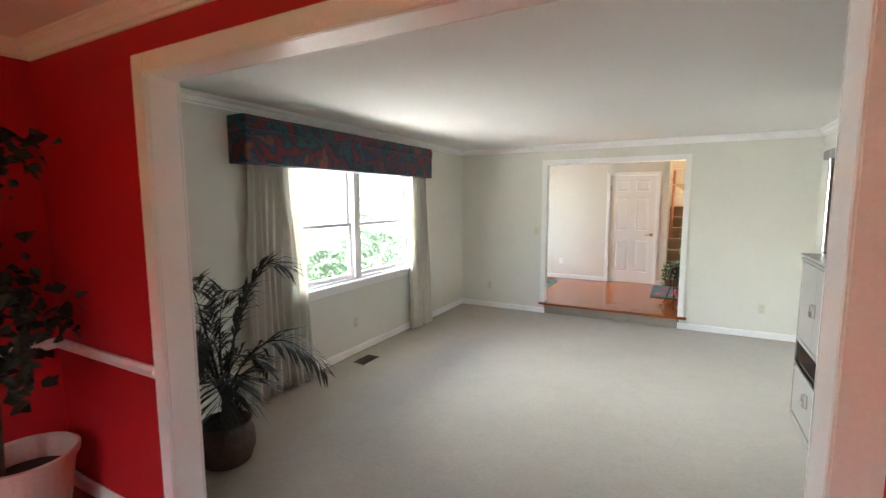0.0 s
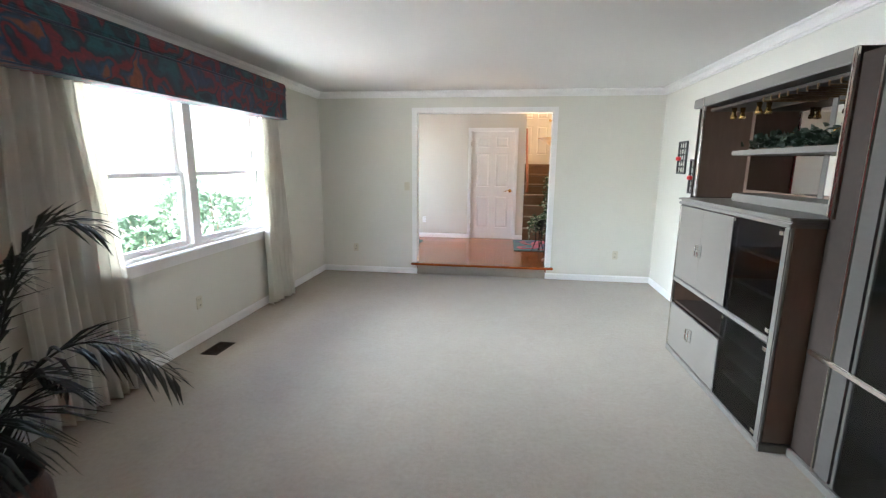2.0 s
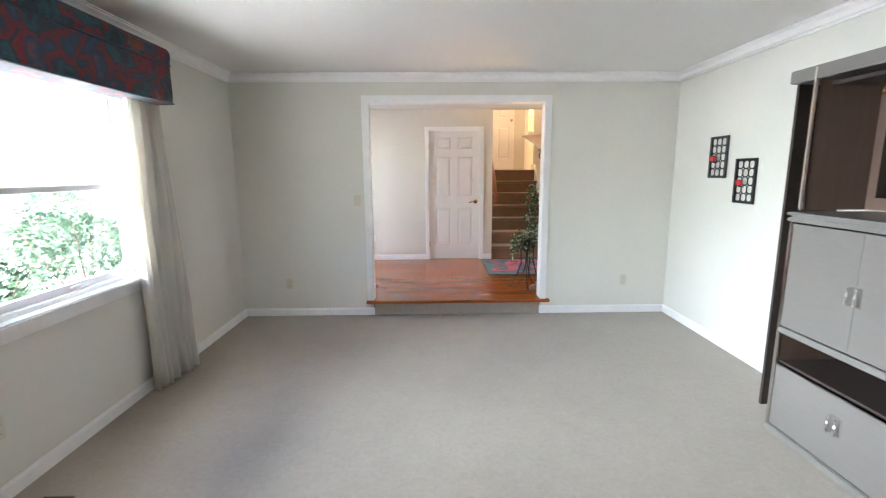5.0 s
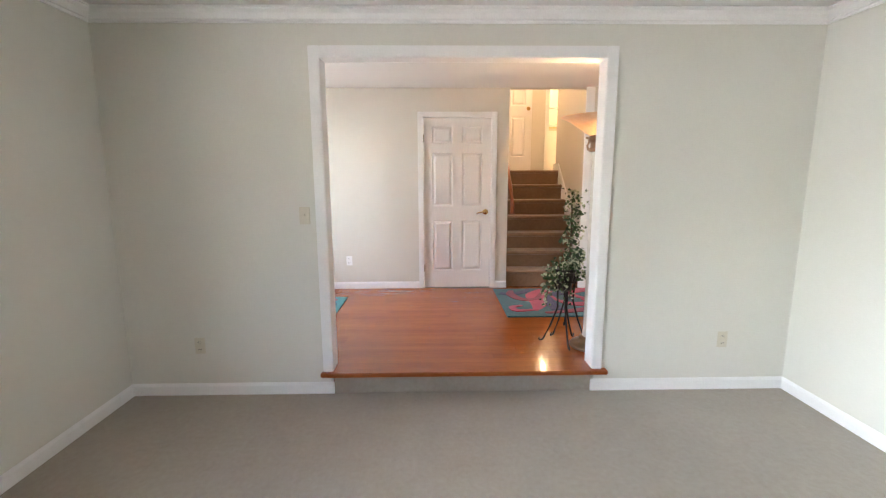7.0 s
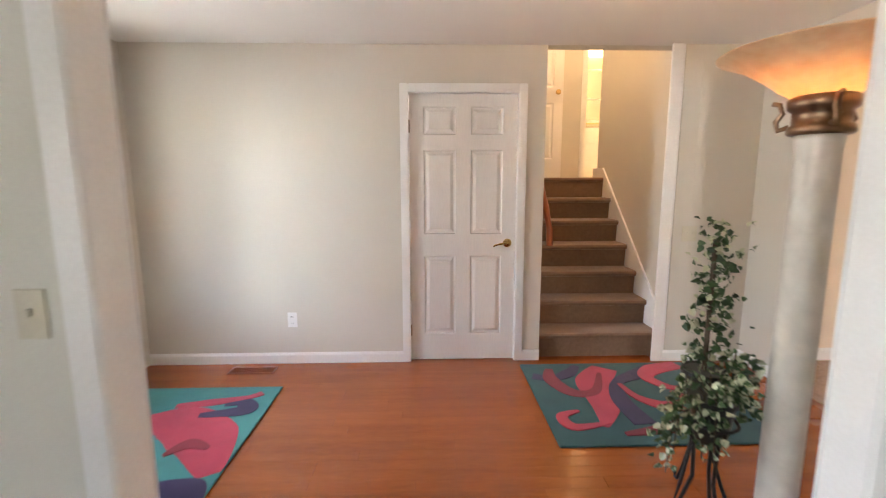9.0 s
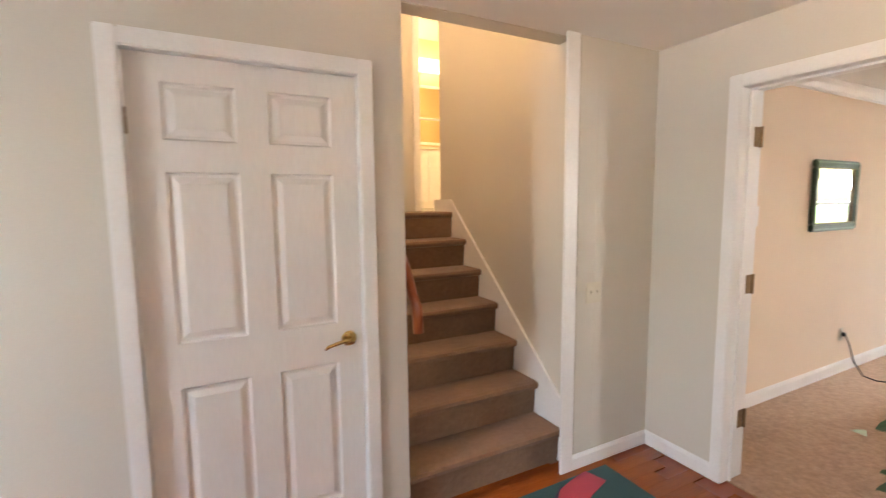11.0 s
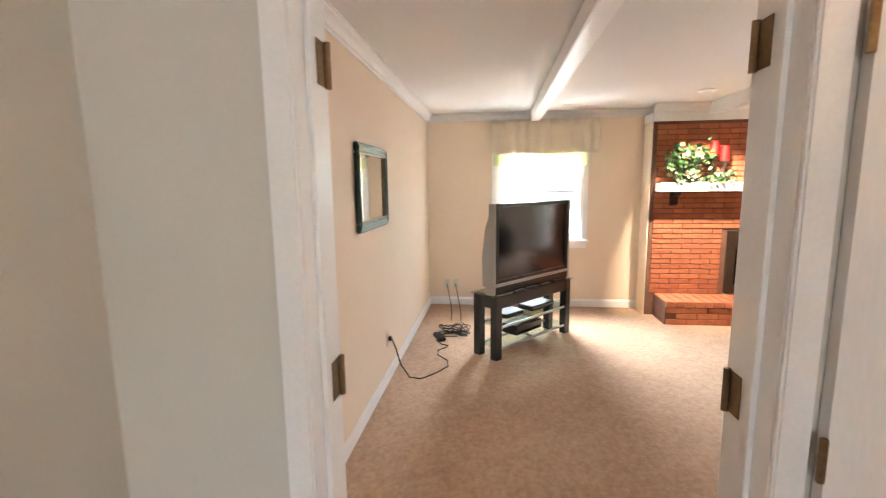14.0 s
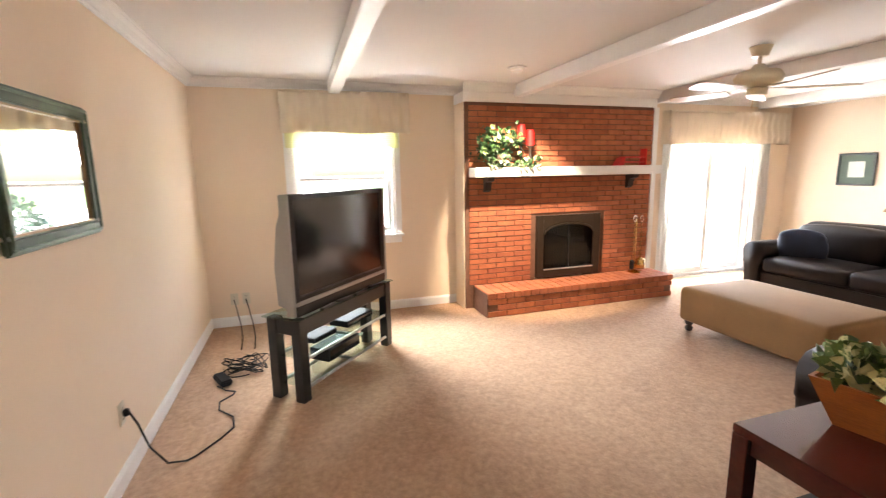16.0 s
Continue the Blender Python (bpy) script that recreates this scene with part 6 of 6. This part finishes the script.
cord = thing("loose_cord", "loose black power cord on the carpet", "cord", place=(0, 0, 0))
pl = outlet_plate("dark-filled wall outlet with a black plug", (3.87, 9.05, 0.51), 0)
part("plug", boxes([(3.855, 3.885, 9.015, 9.0405, 0.495, 0.53)], 0.005, 2), M_RUBBER, cord)
part("cable", tube(bmesh.new(), [(3.87, 9.015, 0.51), (3.87, 8.985, 0.44), (3.875, 8.95, 0.30), (3.88, 8.88, 0.19), (3.90, 8.80, FZ + 0.006), (3.93, 8.76, FZ + 0.006), (4.06, 8.66, FZ + 0.006), (4.17, 8.60, FZ + 0.006), (4.30, 8.62, FZ + 0.006), (4.42, 8.72, FZ + 0.006), (4.52, 8.73, FZ + 0.012), (4.60, 8.66, FZ + 0.012), (4.66, 8.65, FZ + 0.006), (4.70, 8.72, FZ + 0.006), (4.76, 8.78, FZ + 0.02)], 0.0055, 7), M_RUBBER, cord, smooth=True)
strip = thing("power_strip", "black power adapter amid tangled cords on the carpet", "power adapter", place=(4.86, 8.76, FZ), turn=25)
part("case", boxes([(-0.10, 0.10, -0.04, 0.04, 0.0, 0.045)], 0.01, 3), M_RUBBER, strip)
rng = random.Random(31)
for k in range(11):
    c = thing("tangled_cord", "thin black cord tangled behind the television stand", "cord", "cords behind the stand", (5.12, 8.62, FZ))
    pts = [Vector((rng.uniform(-0.28, 0.22), rng.uniform(-0.20, 0.22), 0.006 + 0.010 * k * rng.random())) for _ in range(7)]
    dense = []
    for a, b, d in zip(pts, pts[1:], pts[2:]):
        dense += [((a + b) / 2).lerp(b, s / 4).lerp(b.lerp((b + d) / 2, s / 4), s / 4) for s in range(4)]
    part("cable", tube(bmesh.new(), dense, 0.004, 6), M_RUBBER, c, smooth=True)
for y in (8.82, 8.71):
    outlet_plate("ivory wall outlet with cables behind the television", (6.2, y, 0.445), -90)
    c = thing("wall_cable", "grey cable hanging from a wall outlet", "cord", "wall cables", (6.19, y, 0.44))
    part("cable", tube(bmesh.new(), [(0, 0, 0), (-0.03, 0, 0.0), (-0.05, -0.02, -0.08), (-0.16, -0.06, -0.22), (-0.42, -0.10, -0.266), (-0.72, -0.12, -0.268)], 0.005, 6), M_RUBBER, c, smooth=True)

# framed mirror: the panel is plain silvered glass without a print
mirror = thing("framed_picture", "mirror in a dark green moulded frame", "picture", place=(3.53, 9.049, 1.705))
w, h = 0.36, 0.28
part("frame", boxes([(-w, w, -0.03, -0.002, h - 0.06, h), (-w, w, -0.03, -0.002, -h, -h + 0.06), (-w, -w + 0.06, -0.03, -0.002, -h + 0.06, h - 0.06), (w - 0.06, w, -0.03, -0.002, -h + 0.06, h - 0.06)], 0.008, 3), M_FRAME, mirror, "dark green moulded frame")
part("outer_bead", boxes([(-w + 0.012, w - 0.012, -0.038, -0.0302, h - 0.024, h - 0.012), (-w + 0.012, w - 0.012, -0.038, -0.0302, -h + 0.012, -h + 0.024), (-w + 0.012, -w + 0.024, -0.038, -0.0302, -h + 0.0245, h - 0.0245), (w - 0.024, w - 0.012, -0.038, -0.0302, -h + 0.0245, h - 0.0245)], 0.003, 2), M_BEAD, mirror, "pale green bead of the frame")
part("inner_lip", boxes([(-w + 0.055, w - 0.055, -0.022, -0.012, h - 0.068, h - 0.0595), (-w + 0.055, w - 0.055, -0.022, -0.012, -h + 0.0595, -h + 0.068), (-w + 0.0595, -w + 0.068, -0.022, -0.012, -h + 0.068, h - 0.068), (w - 0.068, w - 0.0595, -0.022, -0.012, -h + 0.068, h - 0.068)]), M_BRONZE, mirror)
part("mirror_glass", boxes([(-w + 0.06, w - 0.06, -0.014, -0.011, -h + 0.06, h - 0.06)]), M_MIRROR, mirror, "silvered glass that shows the window")
far_pic = thing("framed_print", "small framed print with a white mat on the far wall", "picture", place=(5.32, 1.301, 1.615))
part("frame", boxes([(-0.21, 0.21, 0.002, 0.022, 0.18, 0.205), (-0.21, 0.21, 0.002, 0.022, -0.205, -0.18), (-0.21, -0.185, 0.002, 0.022, -0.18, 0.18), (0.185, 0.21, 0.002, 0.022, -0.18, 0.18)], 0.004), M_BLACK, far_pic)
part("mat", boxes([(-0.185, 0.185, 0.002, 0.008, -0.18, 0.18)]), M_FRAME, far_pic)
part("print", boxes([(-0.09, 0.09, 0.008, 0.010, -0.10, 0.10)]), M_PAPER, far_pic)
thermo = thing("thermostat", "small white wall thermostat", "thermostat", place=(2.38, 9.05, 1.57))
part("case", boxes([(-0.07, 0.07, -0.024, -0.001, -0.075, 0.07)], 0.006, 3), M_TRIM, thermo)
part("display", boxes([(-0.03, 0.035, -0.026, -0.0235, 0.01, 0.05)], 0.002), M_SILVER, thermo, "grey display window")
eye = thing("eyeball_downlight", "white recessed eyeball light aimed at the fireplace", "ceiling light", place=(5.16, 6.22, CZ))
part("trim_ring", lathe([(0.075, -0.002), (0.085, -0.004), (0.088, -0.012), (0.07, -0.016)], 28), M_TRIM, eye)
part("lens", lathe([(0.03, -0.036), (0.055, -0.032), (0.066, -0.018)], 24), glowing("lit_lamp_lens", (0.75, 0.70, 0.62), 0.03), eye)


def cornice_skirt(name, label, place, width, height, depth):
    ob = thing(name, label, "valance", "family room valances", place)
    bm = pleated(width, height, max(8, int(width * 9)), 0.022, random.Random(int(width * 10)), flare=0.0, rows=4)
    for v in bm.verts:
        v.co.x = -depth - v.co.x
    part("skirt", bm, M_PEACHCLOTH, ob, smooth=True)
    part("board", boxes([(-depth - 0.012, -0.002, -width / 2, width / 2, height - 0.02, height)], 0.004), M_PEACHCLOTH, ob)
    for y in (-width / 2, width / 2 - 0.006):
        part("return", boxes([(-depth - 0.01, -0.002, y, y + 0.006, 0.0, height - 0.02)], 0.002), M_PEACHCLOTH, ob)
    return ob


cornice_skirt("window_valance", "gathered cream cloth valance above the window", (6.2, 7.62, 2.075), 1.27, 0.40, 0.12)
cornice_skirt("door_valance", "gathered cream cloth valance above the sliding door", (6.2, 2.58, 1.975), 2.08, 0.42, 0.14)
for y in (1.86, 3.50):
    c = thing("sheer_curtain", "white sheer curtain gathered beside the sliding door", "curtain", "sheer curtains", (6.12, y, FZ + 0.01))
    part("cloth", pleated(0.22, 2.0, 5, 0.04, random.Random(int(y * 9)), rows=8), M_SHEER, c, smooth=True)

# ceiling fan
fan = thing("ceiling_fan", "cream ceiling fan with five blades", "ceiling fan", place=(4.10, 4.70, 0))
M_FAN = surface("cream_fan_enamel", (0.66, 0.58, 0.42), 0.35, vary=0.05, scale=5, fine=60, bump=0.02)
M_BLADE = surface("pale_fan_blade", (0.62, 0.52, 0.42), 0.4, vary=0.06, scale=4, fine=40, bump=0.02)
part("canopy", lathe([(0.045, CZ - 0.075), (0.055, CZ - 0.07), (0.075, CZ - 0.01), (0.078, CZ - 0.002)], 28), M_FAN, fan, smooth=True)
part("rod", lathe([(0.014, CZ - 0.15), (0.014, CZ - 0.07)], 12), M_FAN, fan)
part("motor", lathe([(0.05, CZ - 0.30), (0.10, CZ - 0.295), (0.155, CZ - 0.265), (0.165, CZ - 0.225), (0.14, CZ - 0.185), (0.06, CZ - 0.165), (0.035, CZ - 0.13)], 36), M_FAN, fan, "domed cream motor housing", True)
part("hub", lathe([(0.055, CZ - 0.36), (0.07, CZ - 0.355), (0.07, CZ - 0.305), (0.05, CZ - 0.301)], 28), M_FAN, fan, smooth=True)
for k in range(5):
    a = radians(20 + 72 * k)
    bm = prism(bmesh.new(), [(0.20, -0.045), (0.24, -0.055), (0.60, -0.068), (0.65, -0.05), (0.665, 0.0), (0.65, 0.05), (0.60, 0.068), (0.24, 0.055), (0.20, 0.045)], "z", -0.004, 0.004)
    blade = part("blade", bm, M_BLADE, fan)
    blade.matrix_basis = pose(0, 0, CZ - 0.315, 0, 0, math.degrees(a)) @ pose(0, 0, 0, 12, 0, 0)
    iron = prism(bmesh.new(), [(0.065, -0.012), (0.16, -0.02), (0.22, -0.04), (0.26, -0.03), (0.26, 0.03), (0.22, 0.04), (0.16, 0.02), (0.065, 0.012)], "z", 0.005, 0.010)
    part("blade_iron", iron, M_FAN, blade)
part("pull_chain", tube(bmesh.new(), [(0.03, 0, CZ - 0.36), (0.03, 0, CZ - 0.46)], 0.002, 5), M_BRASS, fan)

# seats and tables
ott = thing("ottoman", "long camel suede ottoman on dark turned feet", "ottoman", place=(3.98, 4.37, FZ))
part("cushion_top", cushion(-0.62, 0.62, -0.42, 0.42, 0.10, 0.42, 0.02, 6, 0.045), M_TANCLOTH, ott, smooth=True)
for x in (-0.55, 0.55):
    for y in (-0.35, 0.35):
        part("foot", lathe([(0.018, 0.0), (0.03, 0.008), (0.034, 0.035), (0.022, 0.055), (0.038, 0.075), (0.042, 0.105)], 18, x, y), M_DARK, ott, smooth=True)


def rolled_arm(y0, y1, height, width, x0):
    """A scroll arm: seen from its front a panel topped by a roll; front to back along y."""
    r = width * 0.62
    pts = [(x0 - width / 2 + 0.02, 0.05), (x0 + width / 2 - 0.02, 0.05), (x0 + width / 2 - 0.02, height - 2.0 * r)]
    pts += [(x0 + r * math.cos(a), height - r + r * math.sin(a)) for a in (radians(-50 + 28 * k) for k in range(11))]
    pts += [(x0 - width / 2 + 0.02, height - 2.0 * r)]
    bm = prism(bmesh.new(), pts, "y", y0, y1)
    bmesh.ops.bevel(bm, geom=[e for e in bm.edges if abs(e.verts[0].co.y - e.verts[1].co.y) < 1e-6], offset=0.02, segments=3, affect="EDGES", clamp_overlap=True)
    return bm


def sofa(name, label, place, turn, width, seats, group=""):
    """In its own axes: it faces +y, its middle at x = 0, its back foot at y = 0."""
    s = thing(name, label, "sofa", group, place, turn)
    half = width / 2
    part("base", boxes([(-half + 0.10, half - 0.10, 0.06, 0.90, 0.06, 0.30)], 0.02, 2), M_LEATHER, s)
    bm = cushion(-half + 0.16, half - 0.16, 0.02, 0.26, 0.28, 0.84, 0.02, 5, 0.06)
    for v in bm.verts:
        v.co.y -= 0.10 * (v.co.z - 0.28)
    part("back_frame", bm, M_LEATHER, s, smooth=True)
    span = (width - 0.44) / seats
    for k in range(seats):
        x = -half + 0.22 + span * k
        part("seat_cushion", cushion(x + 0.004, x + span - 0.004, 0.26, 0.94, 0.30, 0.47, 0.025, 6, 0.05), M_LEATHER, s, smooth=True)
        part("back_cushion", cushion(x + 0.006, x + span - 0.006, 0.20, 0.42, 0.46, 0.82, 0.035, 6, 0.06), M_LEATHER, s, smooth=True)
    for x in (-half + 0.11, half - 0.11):
        part("arm", rolled_arm(0.04, 0.95, 0.64, 0.22, x), M_LEATHER, s, smooth=True)
    for x in (-half + 0.12, half - 0.12):
        for y in (0.10, 0.86):
            part("foot", lathe([(0.02, 0.0), (0.03, 0.01), (0.034, 0.055)], 12, x, y), M_DARK, s)
    return s


sofa("leather_sofa", "dark brown leather sofa with scroll arms and loose cushions", (4.28, 2.10, FZ), 0, 2.18, 2)
sofa("leather_loveseat", "dark brown leather loveseat with scroll arms by the wall", (1.90, 5.04, FZ), -90, 1.62, 2)
for x, y, m, lab, rz in ((4.93, 2.70, M_NAVY, "dark navy throw pillow on the leather sofa", 14), (3.95, 2.60, M_DARK, "dark patterned throw pillow on the leather sofa", -8)):
    p = thing("throw_pillow", lab, "pillow", "sofa pillows", (x, y, FZ + 0.44), rz)
    ob = part("pillow_case", cushion(-0.2, 0.2, -0.05, 0.05, 0.0, 0.34, 0.04, 6, 0.04), m, p, smooth=True)
    ob.matrix_basis = pose(0, 0, 0, -14, 0, 0)
    part("piping", tube(bmesh.new(), [(-0.19, 0, 0.01), (0.19, 0, 0.01), (0.19, 0.0, 0.33), (-0.19, 0.0, 0.33), (-0.19, 0, 0.01)], 0.005, 6), m, p).matrix_basis = pose(0, 0, 0, -14, 0, 0)

table = thing("end_table", "square dark mahogany end table with a lower shelf", "end table", place=(2.235, 6.235, FZ))
part("tabletop", boxes([(-0.35, 0.35, -0.35, 0.35, 0.500, 0.535)], 0.004, 2), M_MAHOG, table)
for x in (-0.35, 0.285):
    for y in (-0.35, 0.285):
        part("leg", boxes([(x, x + 0.065, y, y + 0.065, 0.0, 0.4995)], 0.003), M_MAHOG, table)
part("apron", boxes([(-0.284, 0.284, 0.30, 0.33, 0.43, 0.4995), (-0.284, 0.284, -0.33, -0.30, 0.43, 0.4995), (0.30, 0.33, -0.284, 0.284, 0.43, 0.4995), (-0.33, -0.30, -0.284, 0.284, 0.43, 0.4995)], 0.002), M_MAHOG, table)
part("lower_shelf", boxes([(-0.30, 0.30, -0.30, 0.30, 0.14, 0.16)], 0.003), M_BLACK, table)
trough = thing("planter_trough", "flared orange wooden planter trough on the end table", "planter", place=(2.30, 6.13, FZ + 0.536), turn=12)
bm = bmesh.new()
loops = []
for w, d, z in ((0.17, 0.085, 0.0), (0.245, 0.14, 0.185), (0.232, 0.128, 0.185), (0.17, 0.085, 0.03)):
    loops.append([bm.verts.new(p) for p in ((-w, -d, z), (w, -d, z), (w, d, z), (-w, d, z))])
for a, b in zip(loops, loops[1:]):
    for k in range(4):
        bm.faces.new((a[k], a[(k + 1) % 4], b[(k + 1) % 4], b[k]))
bm.faces.new(loops[0])
bm.faces.new(loops[-1])
part("box", bm, M_ORANGEWOOD, trough)
part("soil", boxes([(-0.20, 0.20, -0.105, 0.105, 0.12, 0.135)]), M_SOIL, trough)
foliage = thing("striped_plant", "bushy striped green and cream houseplant in a trough", "potted plant", place=(2.30, 6.13, FZ + 0.68), turn=12)
rng = random.Random(44)
for k in range(10):
    c = Vector((-0.19 + 0.042 * k, 0.02 * math.sin(2.0 * k), 0.05))
    part("foliage", leaf_cloud(rng, 44, lambda r, q=c: (q + Vector((r.gauss(0, 0.03), r.gauss(0, 0.05), r.uniform(-0.03, 0.06))), (r.uniform(-1, 1), r.uniform(-1, 1), r.uniform(0.0, 1.0))), 0.085), M_STRIPE, foliage)
fl = thing("floor_lamp", "slim floor lamp with a cream shade behind the sofa", "floor lamp", place=(4.70, 1.72, FZ))
part("foot", lathe([(0.13, 0.0), (0.13, 0.012), (0.03, 0.03)], 24), M_SILVER, fl)
part("pole", tube(bmesh.new(), [(0, 0, 0.02), (0, 0, 1.32), (0.0, 0.0, 1.36), (-0.08, 0.02, 1.36), (-0.16, 0.04, 1.30)], 0.011, 8), M_TRIM, fl)
part("shade", lathe([(0.19, 0.98), (0.195, 0.985), (0.08, 1.16), (0.03, 1.17)], 28, -0.17, 0.04), M_TANCLOTH, fl, "tan cone lamp shade")

# ---------------------------------------------------------------- outdoors
rng = random.Random(77)


def shrub(name, label, place, size, count, material, leaf=0.09):
    ob = thing(name, label, "shrub", "garden shrubs", place)
    stems = bmesh.new()
    for k in range(6):
        a = k * 1.05
        tube(stems, [(0, 0, 0), (0.3 * size * math.cos(a), 0.3 * size * math.sin(a), 0.5 * size), (0.5 * size * math.cos(a), 0.5 * size * math.sin(a), 0.95 * size)], [0.02, 0.014, 0.006], 5)
    part("stems", stems, M_BARK, ob)
    def spot_at(r):
        a, u = r.uniform(0, 6.283), r.uniform(-0.2, 1)
        rad = size * 0.62 * math.sqrt(max(0.05, 1 - max(0, u) ** 2)) * (0.75 + 0.3 * noise.noise(Vector((math.cos(a) * 2, math.sin(a) * 2, u * 3 + place[0])))) * r.uniform(0.7, 1.05)
        return (rad * math.cos(a), rad * math.sin(a), size * (0.45 + 0.5 * u)), (math.cos(a), math.sin(a), u)
    part("crown", leaf_cloud(rng, count, spot_at, leaf), material, ob)
    return ob


for x, y, s in ((-5.6, 7.7, 1.35), (-5.3, 5.9, 0.95), (-5.4, 5.0, 0.85), (-5.7, 8.9, 1.2), (-6.4, 6.9, 1.0), (-5.3, 4.1, 0.6), (-9.5, 12.0, 1.6), (-8.0, 10.0, 1.2)):
    shrub("shrub", "leafy green garden shrub outside the window", (x, y, -0.25), s, 1500, M_SHRUB, 0.075)
for x, y, s in ((11.5, 7.5, 1.5), (12.5, 4.0, 1.8), (12.0, 9.5, 1.6)):
    shrub("shrub", "leafy green garden shrub beyond the patio", (x, y, -0.25), s, 900, M_SHRUB, 0.11)


# ---------------------------------------------------------------- pieces: planks and bricks
foyer_floor = bpy.data.objects["floor_foyer"]


def piece_mesh(name, sx, sy, sz, bevel, material):
    bm = boxes([(0, sx, 0, sy, 0, sz)], bevel, 1)
    me = bpy.data.meshes.new(name)
    bmesh.ops.recalc_face_normals(bm, faces=list(bm.faces))
    bm.to_mesh(me)
    bm.free()
    me.materials.append(material)
    return me


def piece(name, me, parent, x, y, z):
    ob = new(name, me)
    ob.parent = parent
    ob.location = (x, y, z)
    return ob


rng = random.Random(5)
plank_meshes = {n: piece_mesh("plank", n, 0.0815, 0.0095, 0.0006, M_WOOD) for n in (0.5, 0.7, 0.9, 1.1)}
row = 0
y = 6.886
while y < 9.13 - 0.02:
    x = -3.199
    first = True
    while x < 1.415:
        n = rng.choice((0.5, 0.7, 0.9, 1.1)) if not first else rng.choice((0.5, 0.7, 0.9))
        first = False
        left = 1.478 - x
        if left < 0.5:
            break
        if n > left:
            n = max(v for v in plank_meshes if v <= left)
        piece("plank", plank_meshes[n], foyer_floor, x, y, FZ - 0.0098)
        x += n + 0.0004
    y += 0.0816
for k in range(2):
    piece("plank", plank_meshes[0.9], foyer_floor, -0.163, 9.1322 + 0.0816 * k, FZ - 0.0098)

brick = piece_mesh("brick", 0.10, BRICK_L - 0.010, COURSE - 0.010, 0.003, M_BRICK)
half_brick = piece_mesh("brick_half", 0.10, BRICK_L / 2 - 0.010, COURSE - 0.010, 0.003, M_BRICK)
part_brick = piece_mesh("brick_end", 0.10, BRICK_L * 0.18, COURSE - 0.010, 0.003, M_BRICK)
z, k = BZ0 + 0.002, 0
while z + COURSE <= BZ1 + 0.01:
    y = BY0 + 0.005
    while y < BY1 - 0.04:
        me, ln = (half_brick, BRICK_L / 2) if (k % 2 and y < BY0 + 0.02) else (brick, BRICK_L)
        if y + ln > BY1 + 0.012:
            me, ln = (half_brick, BRICK_L / 2) if y + BRICK_L / 2 <= BY1 + 0.012 else (part_brick, BRICK_L * 0.18 + 0.01)
        inside = z < BOX[3] - 0.01 and y + ln > BOX[0] + 0.015 and y < BOX[1] - 0.015
        if not inside:
            piece("brick", me, fireplace, BX + rng.uniform(-0.002, 0.002), y, z)
        elif y < BOX[0] - BRICK_L * 0.4:
            piece("brick", half_brick, fireplace, BX + rng.uniform(-0.002, 0.002), y, z)
        elif y + ln > BOX[1] + BRICK_L * 0.4:
            piece("brick", half_brick, fireplace, BX + rng.uniform(-0.002, 0.002), y + BRICK_L / 2, z)
        y += ln
    z += COURSE
    k += 1
hearth_front = piece_mesh("hearth_brick", 0.10, BRICK_L - 0.010, 0.0545, 0.003, M_BRICK)
hearth_top = piece_mesh("hearth_cap_brick", 0.196, 0.0905, 0.062, 0.004, M_BRICK)
for c in range(3):
    for j in range(11 if c != 1 else 10):
        y = 3.965 + (j + (0.5 if c == 1 else 0.0)) * BRICK_L
        piece("hearth_brick", hearth_front, fireplace, 5.513 + rng.uniform(-0.001, 0.001), y, FZ + 0.006 + c * 0.0645)
for r in range(2):
    for j in range(24):
        piece("cap_brick", hearth_top, fireplace, 5.503 + r * 0.2005, 3.962 + j * 0.0996, 0.3655 + rng.uniform(-0.001, 0.001))
